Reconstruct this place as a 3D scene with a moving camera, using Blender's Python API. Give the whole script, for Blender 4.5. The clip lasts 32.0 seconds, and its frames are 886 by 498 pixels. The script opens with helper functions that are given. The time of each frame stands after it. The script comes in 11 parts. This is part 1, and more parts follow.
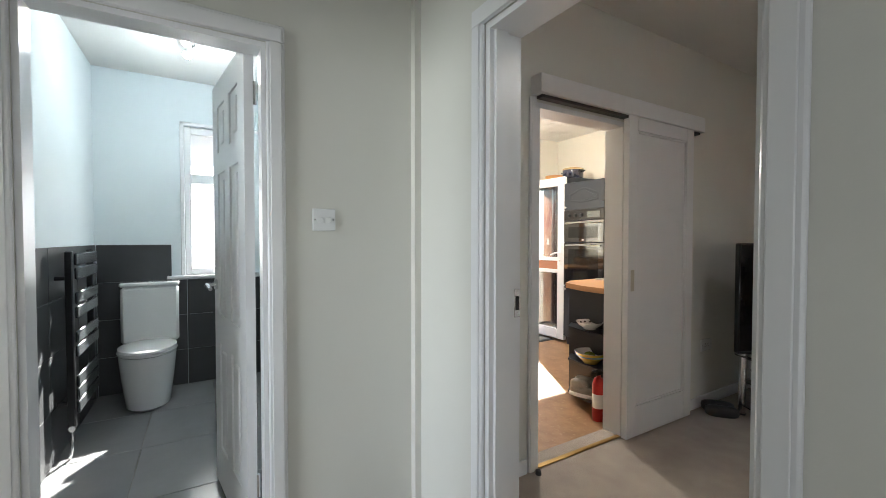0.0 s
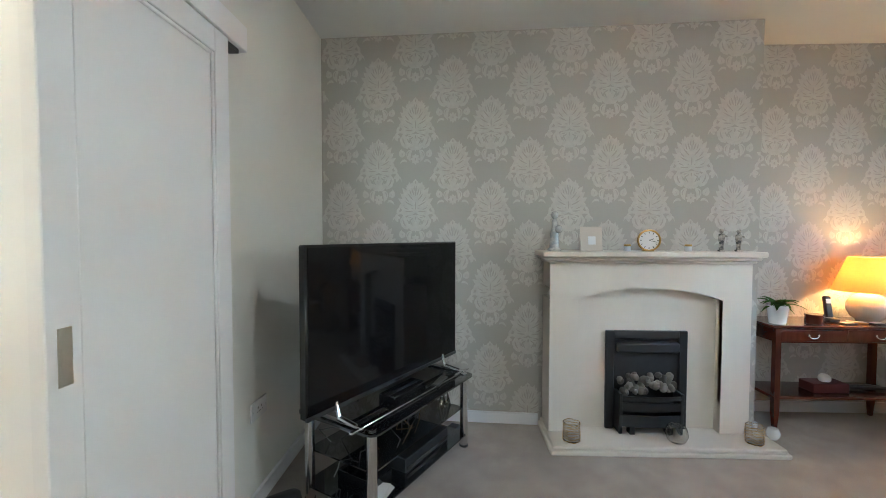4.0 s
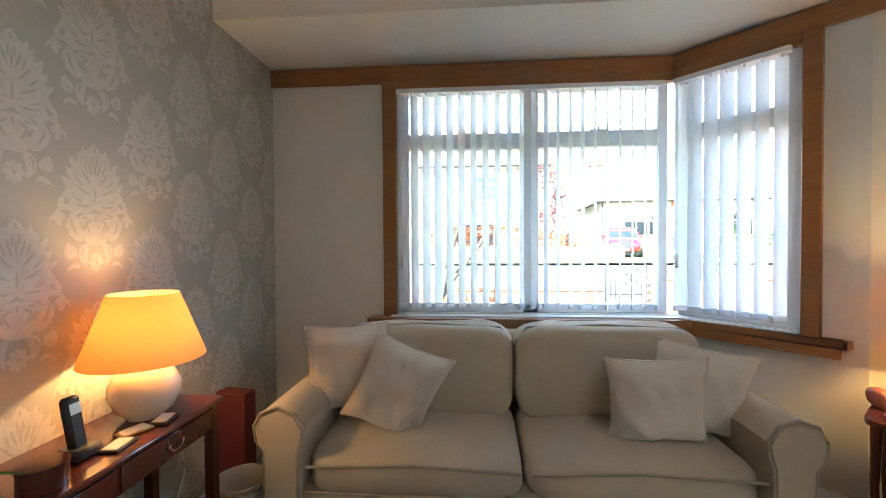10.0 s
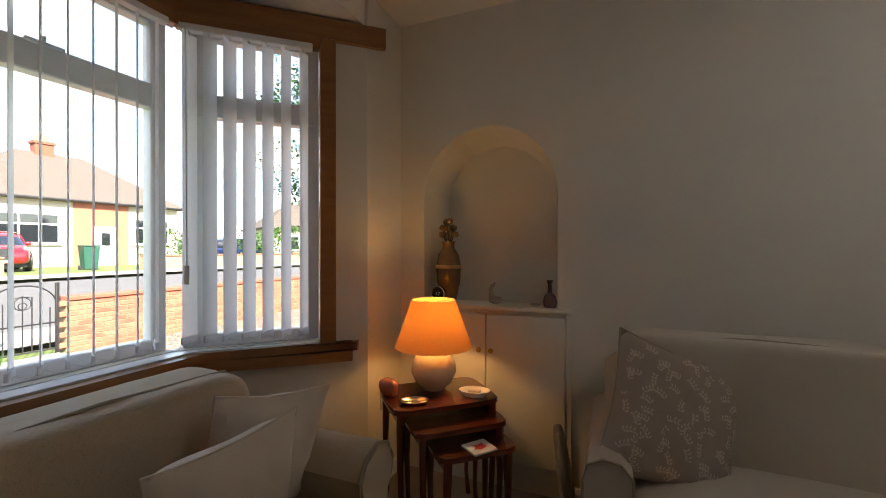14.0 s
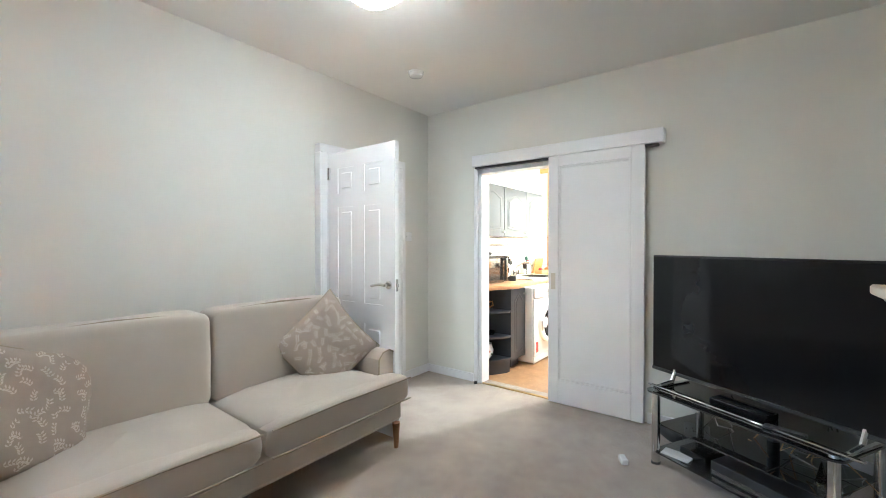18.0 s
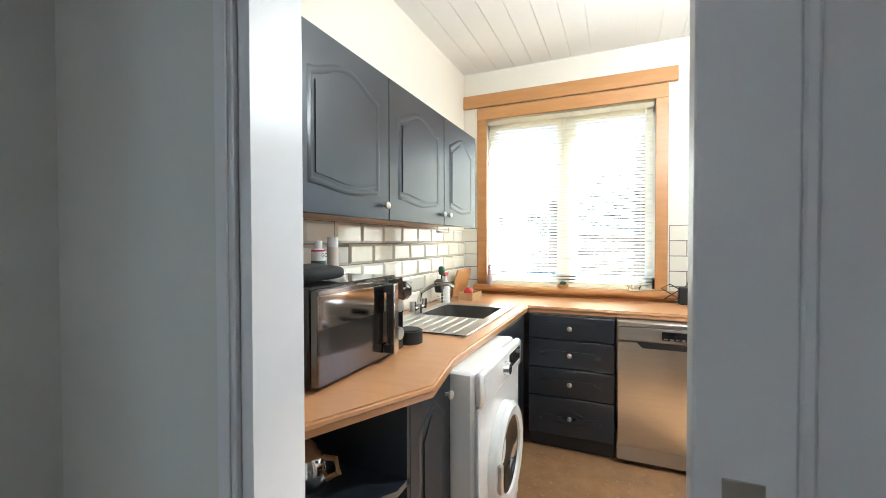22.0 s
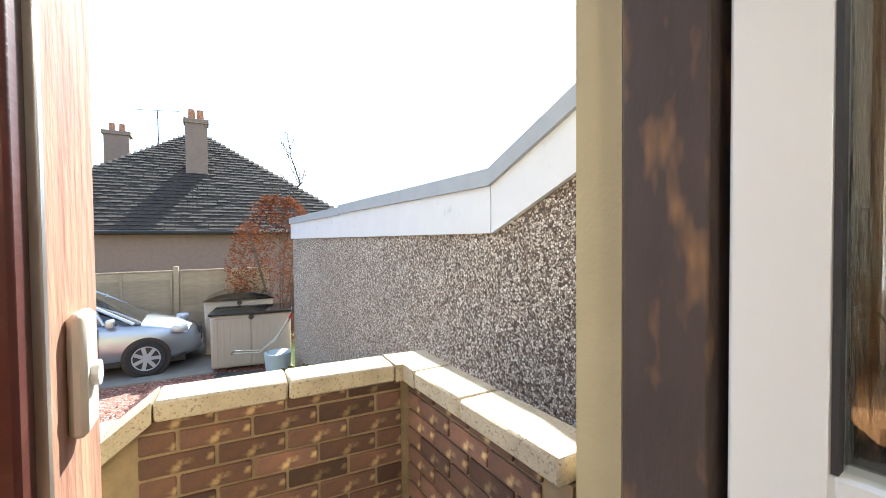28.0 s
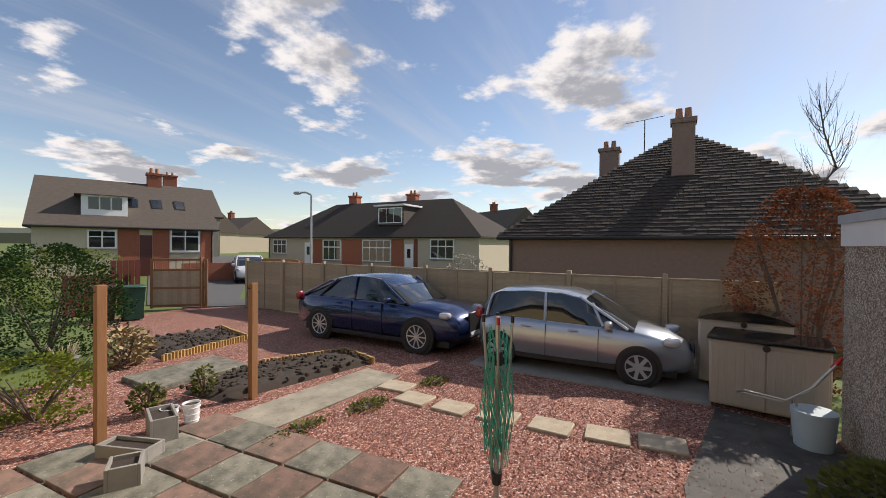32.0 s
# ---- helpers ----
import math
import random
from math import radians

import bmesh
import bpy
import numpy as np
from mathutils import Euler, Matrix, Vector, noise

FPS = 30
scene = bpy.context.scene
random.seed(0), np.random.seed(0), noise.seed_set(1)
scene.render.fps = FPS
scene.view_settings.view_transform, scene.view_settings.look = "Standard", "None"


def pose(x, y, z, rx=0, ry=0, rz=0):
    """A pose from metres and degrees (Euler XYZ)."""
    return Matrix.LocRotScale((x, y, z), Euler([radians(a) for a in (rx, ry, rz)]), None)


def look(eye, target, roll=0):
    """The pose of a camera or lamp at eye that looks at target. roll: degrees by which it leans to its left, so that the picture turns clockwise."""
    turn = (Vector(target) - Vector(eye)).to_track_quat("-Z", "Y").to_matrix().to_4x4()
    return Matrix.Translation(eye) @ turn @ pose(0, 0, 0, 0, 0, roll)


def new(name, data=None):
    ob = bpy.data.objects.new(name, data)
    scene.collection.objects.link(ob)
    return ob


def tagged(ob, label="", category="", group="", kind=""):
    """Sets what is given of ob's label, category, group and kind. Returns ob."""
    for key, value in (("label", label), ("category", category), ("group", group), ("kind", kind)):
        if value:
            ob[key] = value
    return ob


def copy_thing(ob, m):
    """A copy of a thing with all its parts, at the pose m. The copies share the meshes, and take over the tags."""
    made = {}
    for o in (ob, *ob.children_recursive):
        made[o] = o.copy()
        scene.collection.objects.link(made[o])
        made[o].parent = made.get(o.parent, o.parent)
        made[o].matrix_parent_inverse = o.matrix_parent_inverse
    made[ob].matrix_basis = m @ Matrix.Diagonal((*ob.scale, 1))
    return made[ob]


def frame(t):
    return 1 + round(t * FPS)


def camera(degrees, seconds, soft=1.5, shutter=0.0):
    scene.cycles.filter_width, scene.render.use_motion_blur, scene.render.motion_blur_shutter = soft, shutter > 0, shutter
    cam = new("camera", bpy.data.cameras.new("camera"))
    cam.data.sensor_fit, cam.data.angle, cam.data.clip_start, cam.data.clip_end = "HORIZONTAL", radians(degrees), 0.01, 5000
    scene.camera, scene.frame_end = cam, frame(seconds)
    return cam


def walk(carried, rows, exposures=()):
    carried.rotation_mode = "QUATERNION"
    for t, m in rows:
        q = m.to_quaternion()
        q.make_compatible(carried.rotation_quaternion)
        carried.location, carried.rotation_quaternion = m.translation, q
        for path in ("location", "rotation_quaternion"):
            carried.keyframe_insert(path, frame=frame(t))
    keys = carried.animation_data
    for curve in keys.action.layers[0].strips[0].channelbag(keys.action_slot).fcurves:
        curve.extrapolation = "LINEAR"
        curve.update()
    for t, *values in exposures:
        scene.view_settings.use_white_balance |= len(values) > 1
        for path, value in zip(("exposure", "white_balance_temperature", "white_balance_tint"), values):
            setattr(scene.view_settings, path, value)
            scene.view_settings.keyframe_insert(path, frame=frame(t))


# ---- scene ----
# ---- camera and walk ----
PATH = [
    (0, 1.615, -0.914, 1.237, 88.65, 59.34, 0.01),
    (0.5, 1.408, -0.791, 1.235, 88.59, 57.83, -0.04),
    (1, 1.222, -0.646, 1.244, 88.49, 53.53, 0.04),
    (1.5, 1.090, -0.457, 1.248, 88.58, 45.76, -0.23),
    (2, 1.007, -0.277, 1.261, 88.49, 36.05, -0.48),
    (2.5, 0.940, -0.068, 1.250, 88.40, 26.70, -0.05),
    (3, 0.946, 0.158, 1.248, 88.26, 18.69, 0.05),
    (3.5, 0.936, 0.352, 1.250, 88.05, 10.05, 0.0),
    (5.5, 0.841, 0.689, 1.257, 88.74, -20.30, 0.41),
    (6, 0.808, 0.738, 1.257, 88.82, -28.17, 0.34),
    (6.5, 0.817, 0.850, 1.244, 88.75, -36.17, 0.36),
    (7, 0.899, 1.051, 1.238, 88.99, -43.21, 0.20),
    (7.5, 1.020, 1.306, 1.242, 89.12, -50.23, 0.09),
    (8, 1.191, 1.577, 1.247, 89.09, -58.01, 0.24),
    (8.5, 1.394, 1.796, 1.266, 88.85, -65.85, -0.09),
    (9, 1.679, 1.955, 1.284, 88.68, -72.22, -0.24),
    (9.5, 1.999, 2.133, 1.278, 88.81, -80.02, -0.47),
    (10, 2.324, 2.142, 1.283, 88.97, -85.68, -0.34),
    (10.5, 2.624, 2.115, 1.245, 89.53, -91.54, 0.07),
    (11, 2.915, 2.090, 1.250, 89.87, -98.88, 0.07),
    (11.5, 3.154, 2.097, 1.241, 90.08, -106.52, -0.08),
    (12, 3.325, 2.150, 1.240, 90.60, -116.80, 0.16),
    (12.5, 3.382, 2.028, 1.226, 90.88, -124.79, 0.23),
    (13, 3.333, 2.038, 1.234, 91.30, -135.40, 0.22),
    (13.5, 3.257, 2.082, 1.246, 90.70, -147.54, -0.01),
    (14, 3.157, 2.140, 1.270, 89.99, -157.75, -0.07),
    (14.5, 3.195, 2.252, 1.307, 89.26, -171.10, -0.39),
    (15, 3.181, 2.344, 1.315, 89.18, -182.40, -0.42),
    (15.5, 3.211, 2.428, 1.314, 89.49, -193.69, -0.15),
    (17.5, 3.195, 2.620, 1.290, 89.35, -226.90, -0.03),
    (18, 3.215, 2.615, 1.278, 89.40, -232.95, -0.03),
    (18.5, 3.166, 2.580, 1.272, 89.30, -237.40, -0.13),
    (19, 2.940, 2.470, 1.276, 89.10, -240.70, -0.11),
    (19.5, 2.588, 2.330, 1.284, 88.86, -241.30, -0.04),
    (20, 2.176, 2.140, 1.296, 88.95, -241.30, -0.01),
    (20.5, 1.718, 1.903, 1.295, 88.85, -241.40, 0.28),
    (21, 1.274, 1.646, 1.292, 88.60, -241.42, 0.01),
    (21.5, 0.899, 1.381, 1.287, 88.80, -245.20, -0.06),
    (22, 0.534, 1.238, 1.279, 89.02, -246.60, -0.13),
    (23, 0.087, 1.064, 1.293, 89.08, -258.46, 0.22),
    (24, -0.040, 1.082, 1.297, 89.22, -274.96, -0.14),
    (25, -0.417, 1.232, 1.281, 88.49, -293.41, -0.33),
    (25.5, -0.691, 1.356, 1.292, 88.42, -299.36, -0.52),
    (27.5, -1.983, 2.038, 1.291, 88.82, -304.18, -0.35),
    (28, -2.280, 2.131, 1.304, 88.62, -300.32, -0.50),
    (29, -2.744, 2.154, 1.298, 89.08, -286.80, -0.39),
    (29.5, -2.882, 2.153, 1.303, 89.08, -277.63, -0.03),
    (30, -2.996, 2.136, 1.312, 89.54, -269.16, 0.06),
    (30.5, -3.152, 2.098, 1.300, 89.68, -260.72, 0.09),
    (31, -3.254, 2.038, 1.288, 89.70, -252.66, 0.25),
    (31.5, -3.330, 1.889, 1.290, 89.65, -245.95, 0.33),
    (32, -3.378, 1.703, 1.306, 89.46, -240.65, 0.50),
]
cam = camera(94.7, 32.0, soft=0.9, shutter=0.0)
walk(cam, [(t, pose(x, y, z, a, 0, c) @ pose(0, 0, 0, 0, 0, r)) for t, x, y, z, a, c, r in PATH],
     exposures=[(0, 3.1, 6300, 9), (1, 3.4, 6350, 17), (2, 3.75, 6000, 11), (3, 4.0, 5750, 3), (5.5, 5.15, 5450, -1), (7.5, 4.75, 5450, -2), (9, 4.35, 5500, -1), (10, 3.9, 5700, 1), (11.5, 2.9, 7000, 7),
                (13, 1.55, 6500, 7), (14, 2.45, 7000, 11), (15.5, 3.85, 7600, 9), (17.5, 4.75, 5600, 3), (19, 4.75, 5600, 3), (20.5, 4.15, 5650, 3), (21, 3.55, 5500, 3), (22, 3.0, 5250, 3),
                (23, 2.4, 5400, 5), (24, 1.9, 6000, 6), (25.5, 1.85, 7400, 9), (27.5, 2.2, 6300, 5), (28, 2.0, 6200, 5), (28.5, 0.75, 6300, 10), (29, 0.35, 6400, 13), (30, 0.1, 6700, 18), (32, 0.12, 7000, 15)])

# ---- sky, sun ----
SUN_AZ, SUN_EL = 151.0, 38.5
world = bpy.data.worlds.new("sky")
scene.world = world
world.use_nodes = True
wn, wl = world.node_tree.nodes, world.node_tree.links
bg = wn["Background"]
bg.inputs["Strength"].default_value = 0.125
sky = wn.new("ShaderNodeTexSky")
sky.sky_type, sky.sun_disc = "NISHITA", False
sky.sun_elevation, sky.sun_rotation = radians(SUN_EL), radians(90 - SUN_AZ)
sky.air_density, sky.dust_density, sky.ozone_density = 1.0, 0.25, 1.6
gen = wn.new("ShaderNodeTexCoord")
sep = wn.new("ShaderNodeSeparateXYZ")
wl.new(gen.outputs["Generated"], sep.inputs[0])
# clouds lie on a flat layer overhead: the direction is divided by its height
up = wn.new("ShaderNodeMath"); up.operation = "MAXIMUM"; up.inputs[1].default_value = 0.0
wl.new(sep.outputs[2], up.inputs[0])
rise = wn.new("ShaderNodeMath"); rise.operation = "ADD"; rise.inputs[1].default_value = 0.16
wl.new(up.outputs[0], rise.inputs[0])
flat = wn.new("ShaderNodeVectorMath"); flat.operation = "DIVIDE"
tri = wn.new("ShaderNodeCombineXYZ")
for k in range(3):
    wl.new(rise.outputs[0], tri.inputs[k])
wl.new(gen.outputs["Generated"], flat.inputs[0]); wl.new(tri.outputs[0], flat.inputs[1])


def cloud(scale, lo, hi, detail, shift, stretch=(1, 1, 1)):
    mp = wn.new("ShaderNodeMapping")
    mp.inputs["Location"].default_value, mp.inputs["Scale"].default_value = shift, stretch
    ns = wn.new("ShaderNodeTexNoise")
    ns.inputs["Scale"].default_value, ns.inputs["Detail"].default_value, ns.inputs["Roughness"].default_value = scale, detail, 0.58
    mr = wn.new("ShaderNodeMapRange"); mr.interpolation_type = "SMOOTHSTEP"
    mr.inputs["From Min"].default_value, mr.inputs["From Max"].default_value = lo, hi
    wl.new(flat.outputs[0], mp.inputs[0]); wl.new(mp.outputs[0], ns.inputs["Vector"]); wl.new(ns.outputs["Fac"], mr.inputs["Value"])
    return mr.outputs[0]


puffs = cloud(1.45, 0.515, 0.585, 10, (0.4, 2.1, 0))
veil = cloud(1.3, 0.42, 0.74, 7, (3.1, 0.3, 0), (0.28, 2.4, 1))
under = cloud(1.45, 0.53, 0.62, 8, (0.46, 2.05, 0))
tone = wn.new("ShaderNodeMix"); tone.data_type = "RGBA"
tone.inputs[6].default_value, tone.inputs[7].default_value = (6.6, 6.7, 6.9, 1), (2.9, 3.15, 3.6, 1)
wl.new(under, tone.inputs[0])
half = wn.new("ShaderNodeMath"); half.operation = "MULTIPLY"; half.inputs[1].default_value = 0.42
wl.new(veil, half.inputs[0])
mix1 = wn.new("ShaderNodeMix"); mix1.data_type = "RGBA"
mix1.inputs[7].default_value = (4.6, 4.9, 5.4, 1)
wl.new(half.outputs[0], mix1.inputs[0]); wl.new(sky.outputs[0], mix1.inputs[6])
mix2 = wn.new("ShaderNodeMix"); mix2.data_type = "RGBA"
wl.new(puffs, mix2.inputs[0]); wl.new(mix1.outputs[2], mix2.inputs[6]); wl.new(tone.outputs[2], mix2.inputs[7])
wl.new(mix2.outputs[2], bg.inputs[0])
sun = new("sun", bpy.data.lights.new("sun", "SUN"))
sun.data.energy, sun.data.angle, sun.data.color = 5.0, radians(0.6), (1, 0.95, 0.87)
sd = Vector((math.cos(radians(SUN_AZ)) * math.cos(radians(SUN_EL)), math.sin(radians(SUN_AZ)) * math.cos(radians(SUN_EL)), math.sin(radians(SUN_EL))))
sun.matrix_world = look(tuple(sd * 60), (0, 0, 0))


def lamp(name, place, watts, colour, radius=0.04):
    ob = new(name, bpy.data.lights.new(name, "POINT"))
    ob.data.energy, ob.data.color, ob.data.shadow_soft_size = watts, colour, radius
    ob.location = place
    return ob


WARM = (1.0, 0.55, 0.19)
lamp("table_lamp_bulb", (3.65, 3.28, 0.98), 0.95, WARM)
lamp("side_lamp_bulb", (3.94, 0.34, 0.93), 0.9, WARM)
lamp("kitchen_bulb", (-1.25, 1.75, 2.20), 10, (1, 0.94, 0.84))
disc = new("ceiling_lamp_glow", bpy.data.lights.new("ceiling_lamp_glow", "AREA"))
disc.data.shape, disc.data.size, disc.data.energy, disc.data.color = "DISK", 0.30, 0.5, (1, 0.97, 0.93)
disc.matrix_world = pose(1.85, 1.17, 2.438)
lamp("ceiling_lamp_bulb", (1.85, 1.17, 2.47), 1.4, (1, 0.97, 0.93), 0.08)
lamp("wc_spot_bulb", (-1.6, -0.95, 2.4), 1.4, (0.86, 0.95, 1.0))


def added_area_lamp(name, place, rz, width, height, watts):
    """An area lamp added out of view, tinted like sky light."""
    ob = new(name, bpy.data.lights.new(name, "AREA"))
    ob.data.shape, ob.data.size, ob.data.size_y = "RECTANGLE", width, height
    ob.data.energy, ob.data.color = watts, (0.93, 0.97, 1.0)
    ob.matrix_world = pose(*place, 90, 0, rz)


# added to brighten the hall: the end wall has no door or opening
added_area_lamp("front_door_sky", (2.37, -0.85, 1.2), 90, 0.7, 1.7, 0.6)
# stands in for the sky at the bedroom's unseen window opening
added_area_lamp("bedroom_window_sky", (1.3, -5.38, 1.55), 0, 1.7, 1.2, 16)

# ---- materials ----
MATS = {}


def mat(name, c1, c2=None, rough=0.5, metal=0.0, scale=6.0, bump=0.0, bscale=90.0, stretch=(1, 1, 1), glow=None, glow_strength=1.0, clear=0.0, coat=0.0,
        lean=0.0, fine=None, per=0.0, sharp=0.5):
    """Procedural surface: two tones mixed by noise at one scale, fine relief at another. per: how far each object differs in brightness."""
    m = bpy.data.materials.new(name)
    m.use_nodes = True
    n, l = m.node_tree.nodes, m.node_tree.links
    b = n["Principled BSDF"]
    c2 = c2 or tuple(v * 0.82 for v in c1)
    tc, mp = n.new("ShaderNodeTexCoord"), n.new("ShaderNodeMapping")
    mp.inputs["Scale"].default_value = stretch
    l.new(tc.outputs["Object"], mp.inputs[0])
    ns = n.new("ShaderNodeTexNoise")
    ns.inputs["Scale"].default_value, ns.inputs["Detail"].default_value, ns.inputs["Roughness"].default_value = scale, 5, 0.6
    l.new(mp.outputs[0], ns.inputs["Vector"])
    mr = n.new("ShaderNodeMapRange")
    mr.inputs["From Min"].default_value, mr.inputs["From Max"].default_value = 0.5 - sharp * 0.5, 0.5 + sharp * 0.5
    l.new(ns.outputs["Fac"], mr.inputs["Value"])
    mx = n.new("ShaderNodeMix"); mx.data_type = "RGBA"
    mx.inputs[6].default_value, mx.inputs[7].default_value = (*c1, 1), (*c2, 1)
    l.new(mr.outputs[0], mx.inputs[0])
    col = mx.outputs[2]
    if fine:
        n2 = n.new("ShaderNodeTexNoise")
        n2.inputs["Scale"].default_value, n2.inputs["Detail"].default_value = fine[0], 3
        l.new(mp.outputs[0], n2.inputs["Vector"])
        mr2 = n.new("ShaderNodeMapRange")
        mr2.inputs["From Min"].default_value, mr2.inputs["From Max"].default_value = fine[2], fine[2] + 0.14
        l.new(n2.outputs["Fac"], mr2.inputs["Value"])
        m2 = n.new("ShaderNodeMix"); m2.data_type = "RGBA"
        m2.inputs[7].default_value = (*fine[1], 1)
        l.new(mr2.outputs[0], m2.inputs[0]); l.new(col, m2.inputs[6])
        col = m2.outputs[2]
    if per:
        oi = n.new("ShaderNodeObjectInfo")
        pr = n.new("ShaderNodeMapRange")
        pr.inputs["To Min"].default_value, pr.inputs["To Max"].default_value = 1 - per, 1 + per
        l.new(oi.outputs["Random"], pr.inputs["Value"])
        hs = n.new("ShaderNodeHueSaturation")
        l.new(pr.outputs[0], hs.inputs["Value"]); l.new(col, hs.inputs["Color"])
        col = hs.outputs[0]
    l.new(col, b.inputs["Base Color"])
    b.inputs["Roughness"].default_value, b.inputs["Metallic"].default_value = rough, metal
    b.inputs["Transmission Weight"].default_value = clear
    b.inputs["Coat Weight"].default_value = coat
    if lean:
        b.inputs["Sheen Weight"].default_value = lean
    if glow:
        b.inputs["Emission Color"].default_value, b.inputs["Emission Strength"].default_value = (*glow, 1), glow_strength
    if bump:
        bn = n.new("ShaderNodeTexNoise")
        bn.inputs["Scale"].default_value, bn.inputs["Detail"].default_value = bscale, 3
        l.new(mp.outputs[0], bn.inputs["Vector"])
        bp = n.new("ShaderNodeBump")
        bp.inputs["Strength"].default_value, bp.inputs["Distance"].default_value = bump, 0.004
        l.new(bn.outputs["Fac"], bp.inputs["Height"]); l.new(bp.outputs[0], b.inputs["Normal"])
    MATS[name] = m
    return m


def thin(name, colour, share, rough=0.7):
    """Cloth, paper or leaf that lets light through: diffuse and translucent."""
    m = bpy.data.materials.new(name)
    m.use_nodes = True
    n, l = m.node_tree.nodes, m.node_tree.links
    out = n["Material Output"]
    n.remove(n["Principled BSDF"])
    d, t, x = n.new("ShaderNodeBsdfDiffuse"), n.new("ShaderNodeBsdfTranslucent"), n.new("ShaderNodeMixShader")
    ns = n.new("ShaderNodeTexNoise"); ns.inputs["Scale"].default_value = 40
    mx = n.new("ShaderNodeMix"); mx.data_type = "RGBA"
    mx.inputs[6].default_value, mx.inputs[7].default_value = (*colour, 1), (*[v * 0.86 for v in colour], 1)
    l.new(ns.outputs["Fac"], mx.inputs[0])
    l.new(mx.outputs[2], d.inputs[0]); l.new(mx.outputs[2], t.inputs[0])
    x.inputs[0].default_value = share
    l.new(d.outputs[0], x.inputs[1]); l.new(t.outputs[0], x.inputs[2]); l.new(x.outputs[0], out.inputs[0])
    MATS[name] = m
    return m


def pane(name, tint=(1, 1, 1), rough=0.0, share=0.12, streaks=0.0):
    """Thin window glass: mostly clear, with a gloss; streaks: relief of vertical runs."""
    m = bpy.data.materials.new(name)
    m.use_nodes = True
    n, l = m.node_tree.nodes, m.node_tree.links
    out = n["Material Output"]
    n.remove(n["Principled BSDF"])
    t, g, x = n.new("ShaderNodeBsdfTransparent"), n.new("ShaderNodeBsdfGlossy"), n.new("ShaderNodeMixShader")
    t.inputs[0].default_value = (*tint, 1)
    g.inputs["Roughness"].default_value = rough
    fr = n.new("ShaderNodeFresnel"); fr.inputs[0].default_value = 1.45
    ml = n.new("ShaderNodeMath"); ml.operation = "MULTIPLY_ADD"; ml.inputs[1].default_value, ml.inputs[2].default_value = 0.9, share * 0.1
    if streaks:
        tc, mp, ns, bp = n.new("ShaderNodeTexCoord"), n.new("ShaderNodeMapping"), n.new("ShaderNodeTexNoise"), n.new("ShaderNodeBump")
        mp.inputs["Scale"].default_value = (1, 1, 0.07)
        ns.inputs["Scale"].default_value, ns.inputs["Detail"].default_value = 95, 4
        bp.inputs["Strength"].default_value, bp.inputs["Distance"].default_value = streaks, 0.004
        l.new(tc.outputs["Object"], mp.inputs[0]); l.new(mp.outputs[0], ns.inputs["Vector"])
        l.new(ns.outputs["Fac"], bp.inputs["Height"]); l.new(bp.outputs[0], g.inputs["Normal"])
    l.new(fr.outputs[0], ml.inputs[0]); l.new(ml.outputs[0], x.inputs[0])
    l.new(t.outputs[0], x.inputs[1]); l.new(g.outputs[0], x.inputs[2]); l.new(x.outputs[0], out.inputs[0])
    MATS[name] = m
    return m


WALL = mat("wall_paint", (0.70, 0.69, 0.64), (0.66, 0.65, 0.60), 0.75, scale=1.5, bump=0.06, bscale=220)
CEIL = mat("ceiling_paint", (0.76, 0.75, 0.72), (0.72, 0.71, 0.68), 0.85, scale=1.2, bump=0.08, bscale=160)
WCW = mat("wc_paint", (0.74, 0.80, 0.82), (0.70, 0.77, 0.79), 0.6, scale=2)
KWALL = mat("kitchen_paint", (0.76, 0.71, 0.62), (0.73, 0.68, 0.59), 0.7, scale=1.6, bump=0.08, bscale=180)
PAPER = mat("wallpaper_ground", (0.39, 0.365, 0.32), (0.425, 0.40, 0.355), 0.55, scale=3, bump=0.08, bscale=300)
MOTIF = mat("wallpaper_motif", (0.56, 0.535, 0.485), (0.465, 0.44, 0.395), 0.45, scale=34, bump=0.1, bscale=300)
CARPET = mat("carpet", (0.31, 0.26, 0.22), (0.43, 0.37, 0.315), 0.95, scale=5.5, bump=0.9, bscale=240, sharp=0.42, fine=(300, (0.22, 0.18, 0.15), 0.54), lean=0.2)
HCARPET = mat("hall_carpet", (0.34, 0.30, 0.25), (0.28, 0.25, 0.21), 0.95, scale=3, bump=0.5, bscale=300)
GLOSSW = mat("white_gloss", (0.78, 0.78, 0.79), (0.75, 0.75, 0.76), 0.28, scale=3, bump=0.03, bscale=60)
SATINW = mat("white_satin", (0.76, 0.76, 0.77), (0.72, 0.72, 0.73), 0.42, scale=3, bump=0.03, bscale=60)
UPVC = mat("white_upvc", (0.80, 0.81, 0.82), (0.76, 0.77, 0.78), 0.3, scale=4)
OAK = mat("varnished_oak", (0.33, 0.145, 0.045), (0.235, 0.09, 0.026), 0.38, scale=4, stretch=(1, 1, 7), bump=0.1, bscale=40, coat=0.2)
PINE = mat("honey_pine", (0.50, 0.25, 0.085), (0.40, 0.185, 0.055), 0.4, scale=4, stretch=(1, 1, 7), bump=0.08, bscale=40, coat=0.2)
REDWOOD = mat("dark_red_stain", (0.10, 0.022, 0.016), (0.065, 0.014, 0.011), 0.4, scale=4, stretch=(1, 1, 6), bump=0.12, bscale=50)
MAHOG = mat("mahogany", (0.115, 0.024, 0.013), (0.065, 0.012, 0.007), 0.22, scale=5, stretch=(5, 1, 1), coat=0.5)
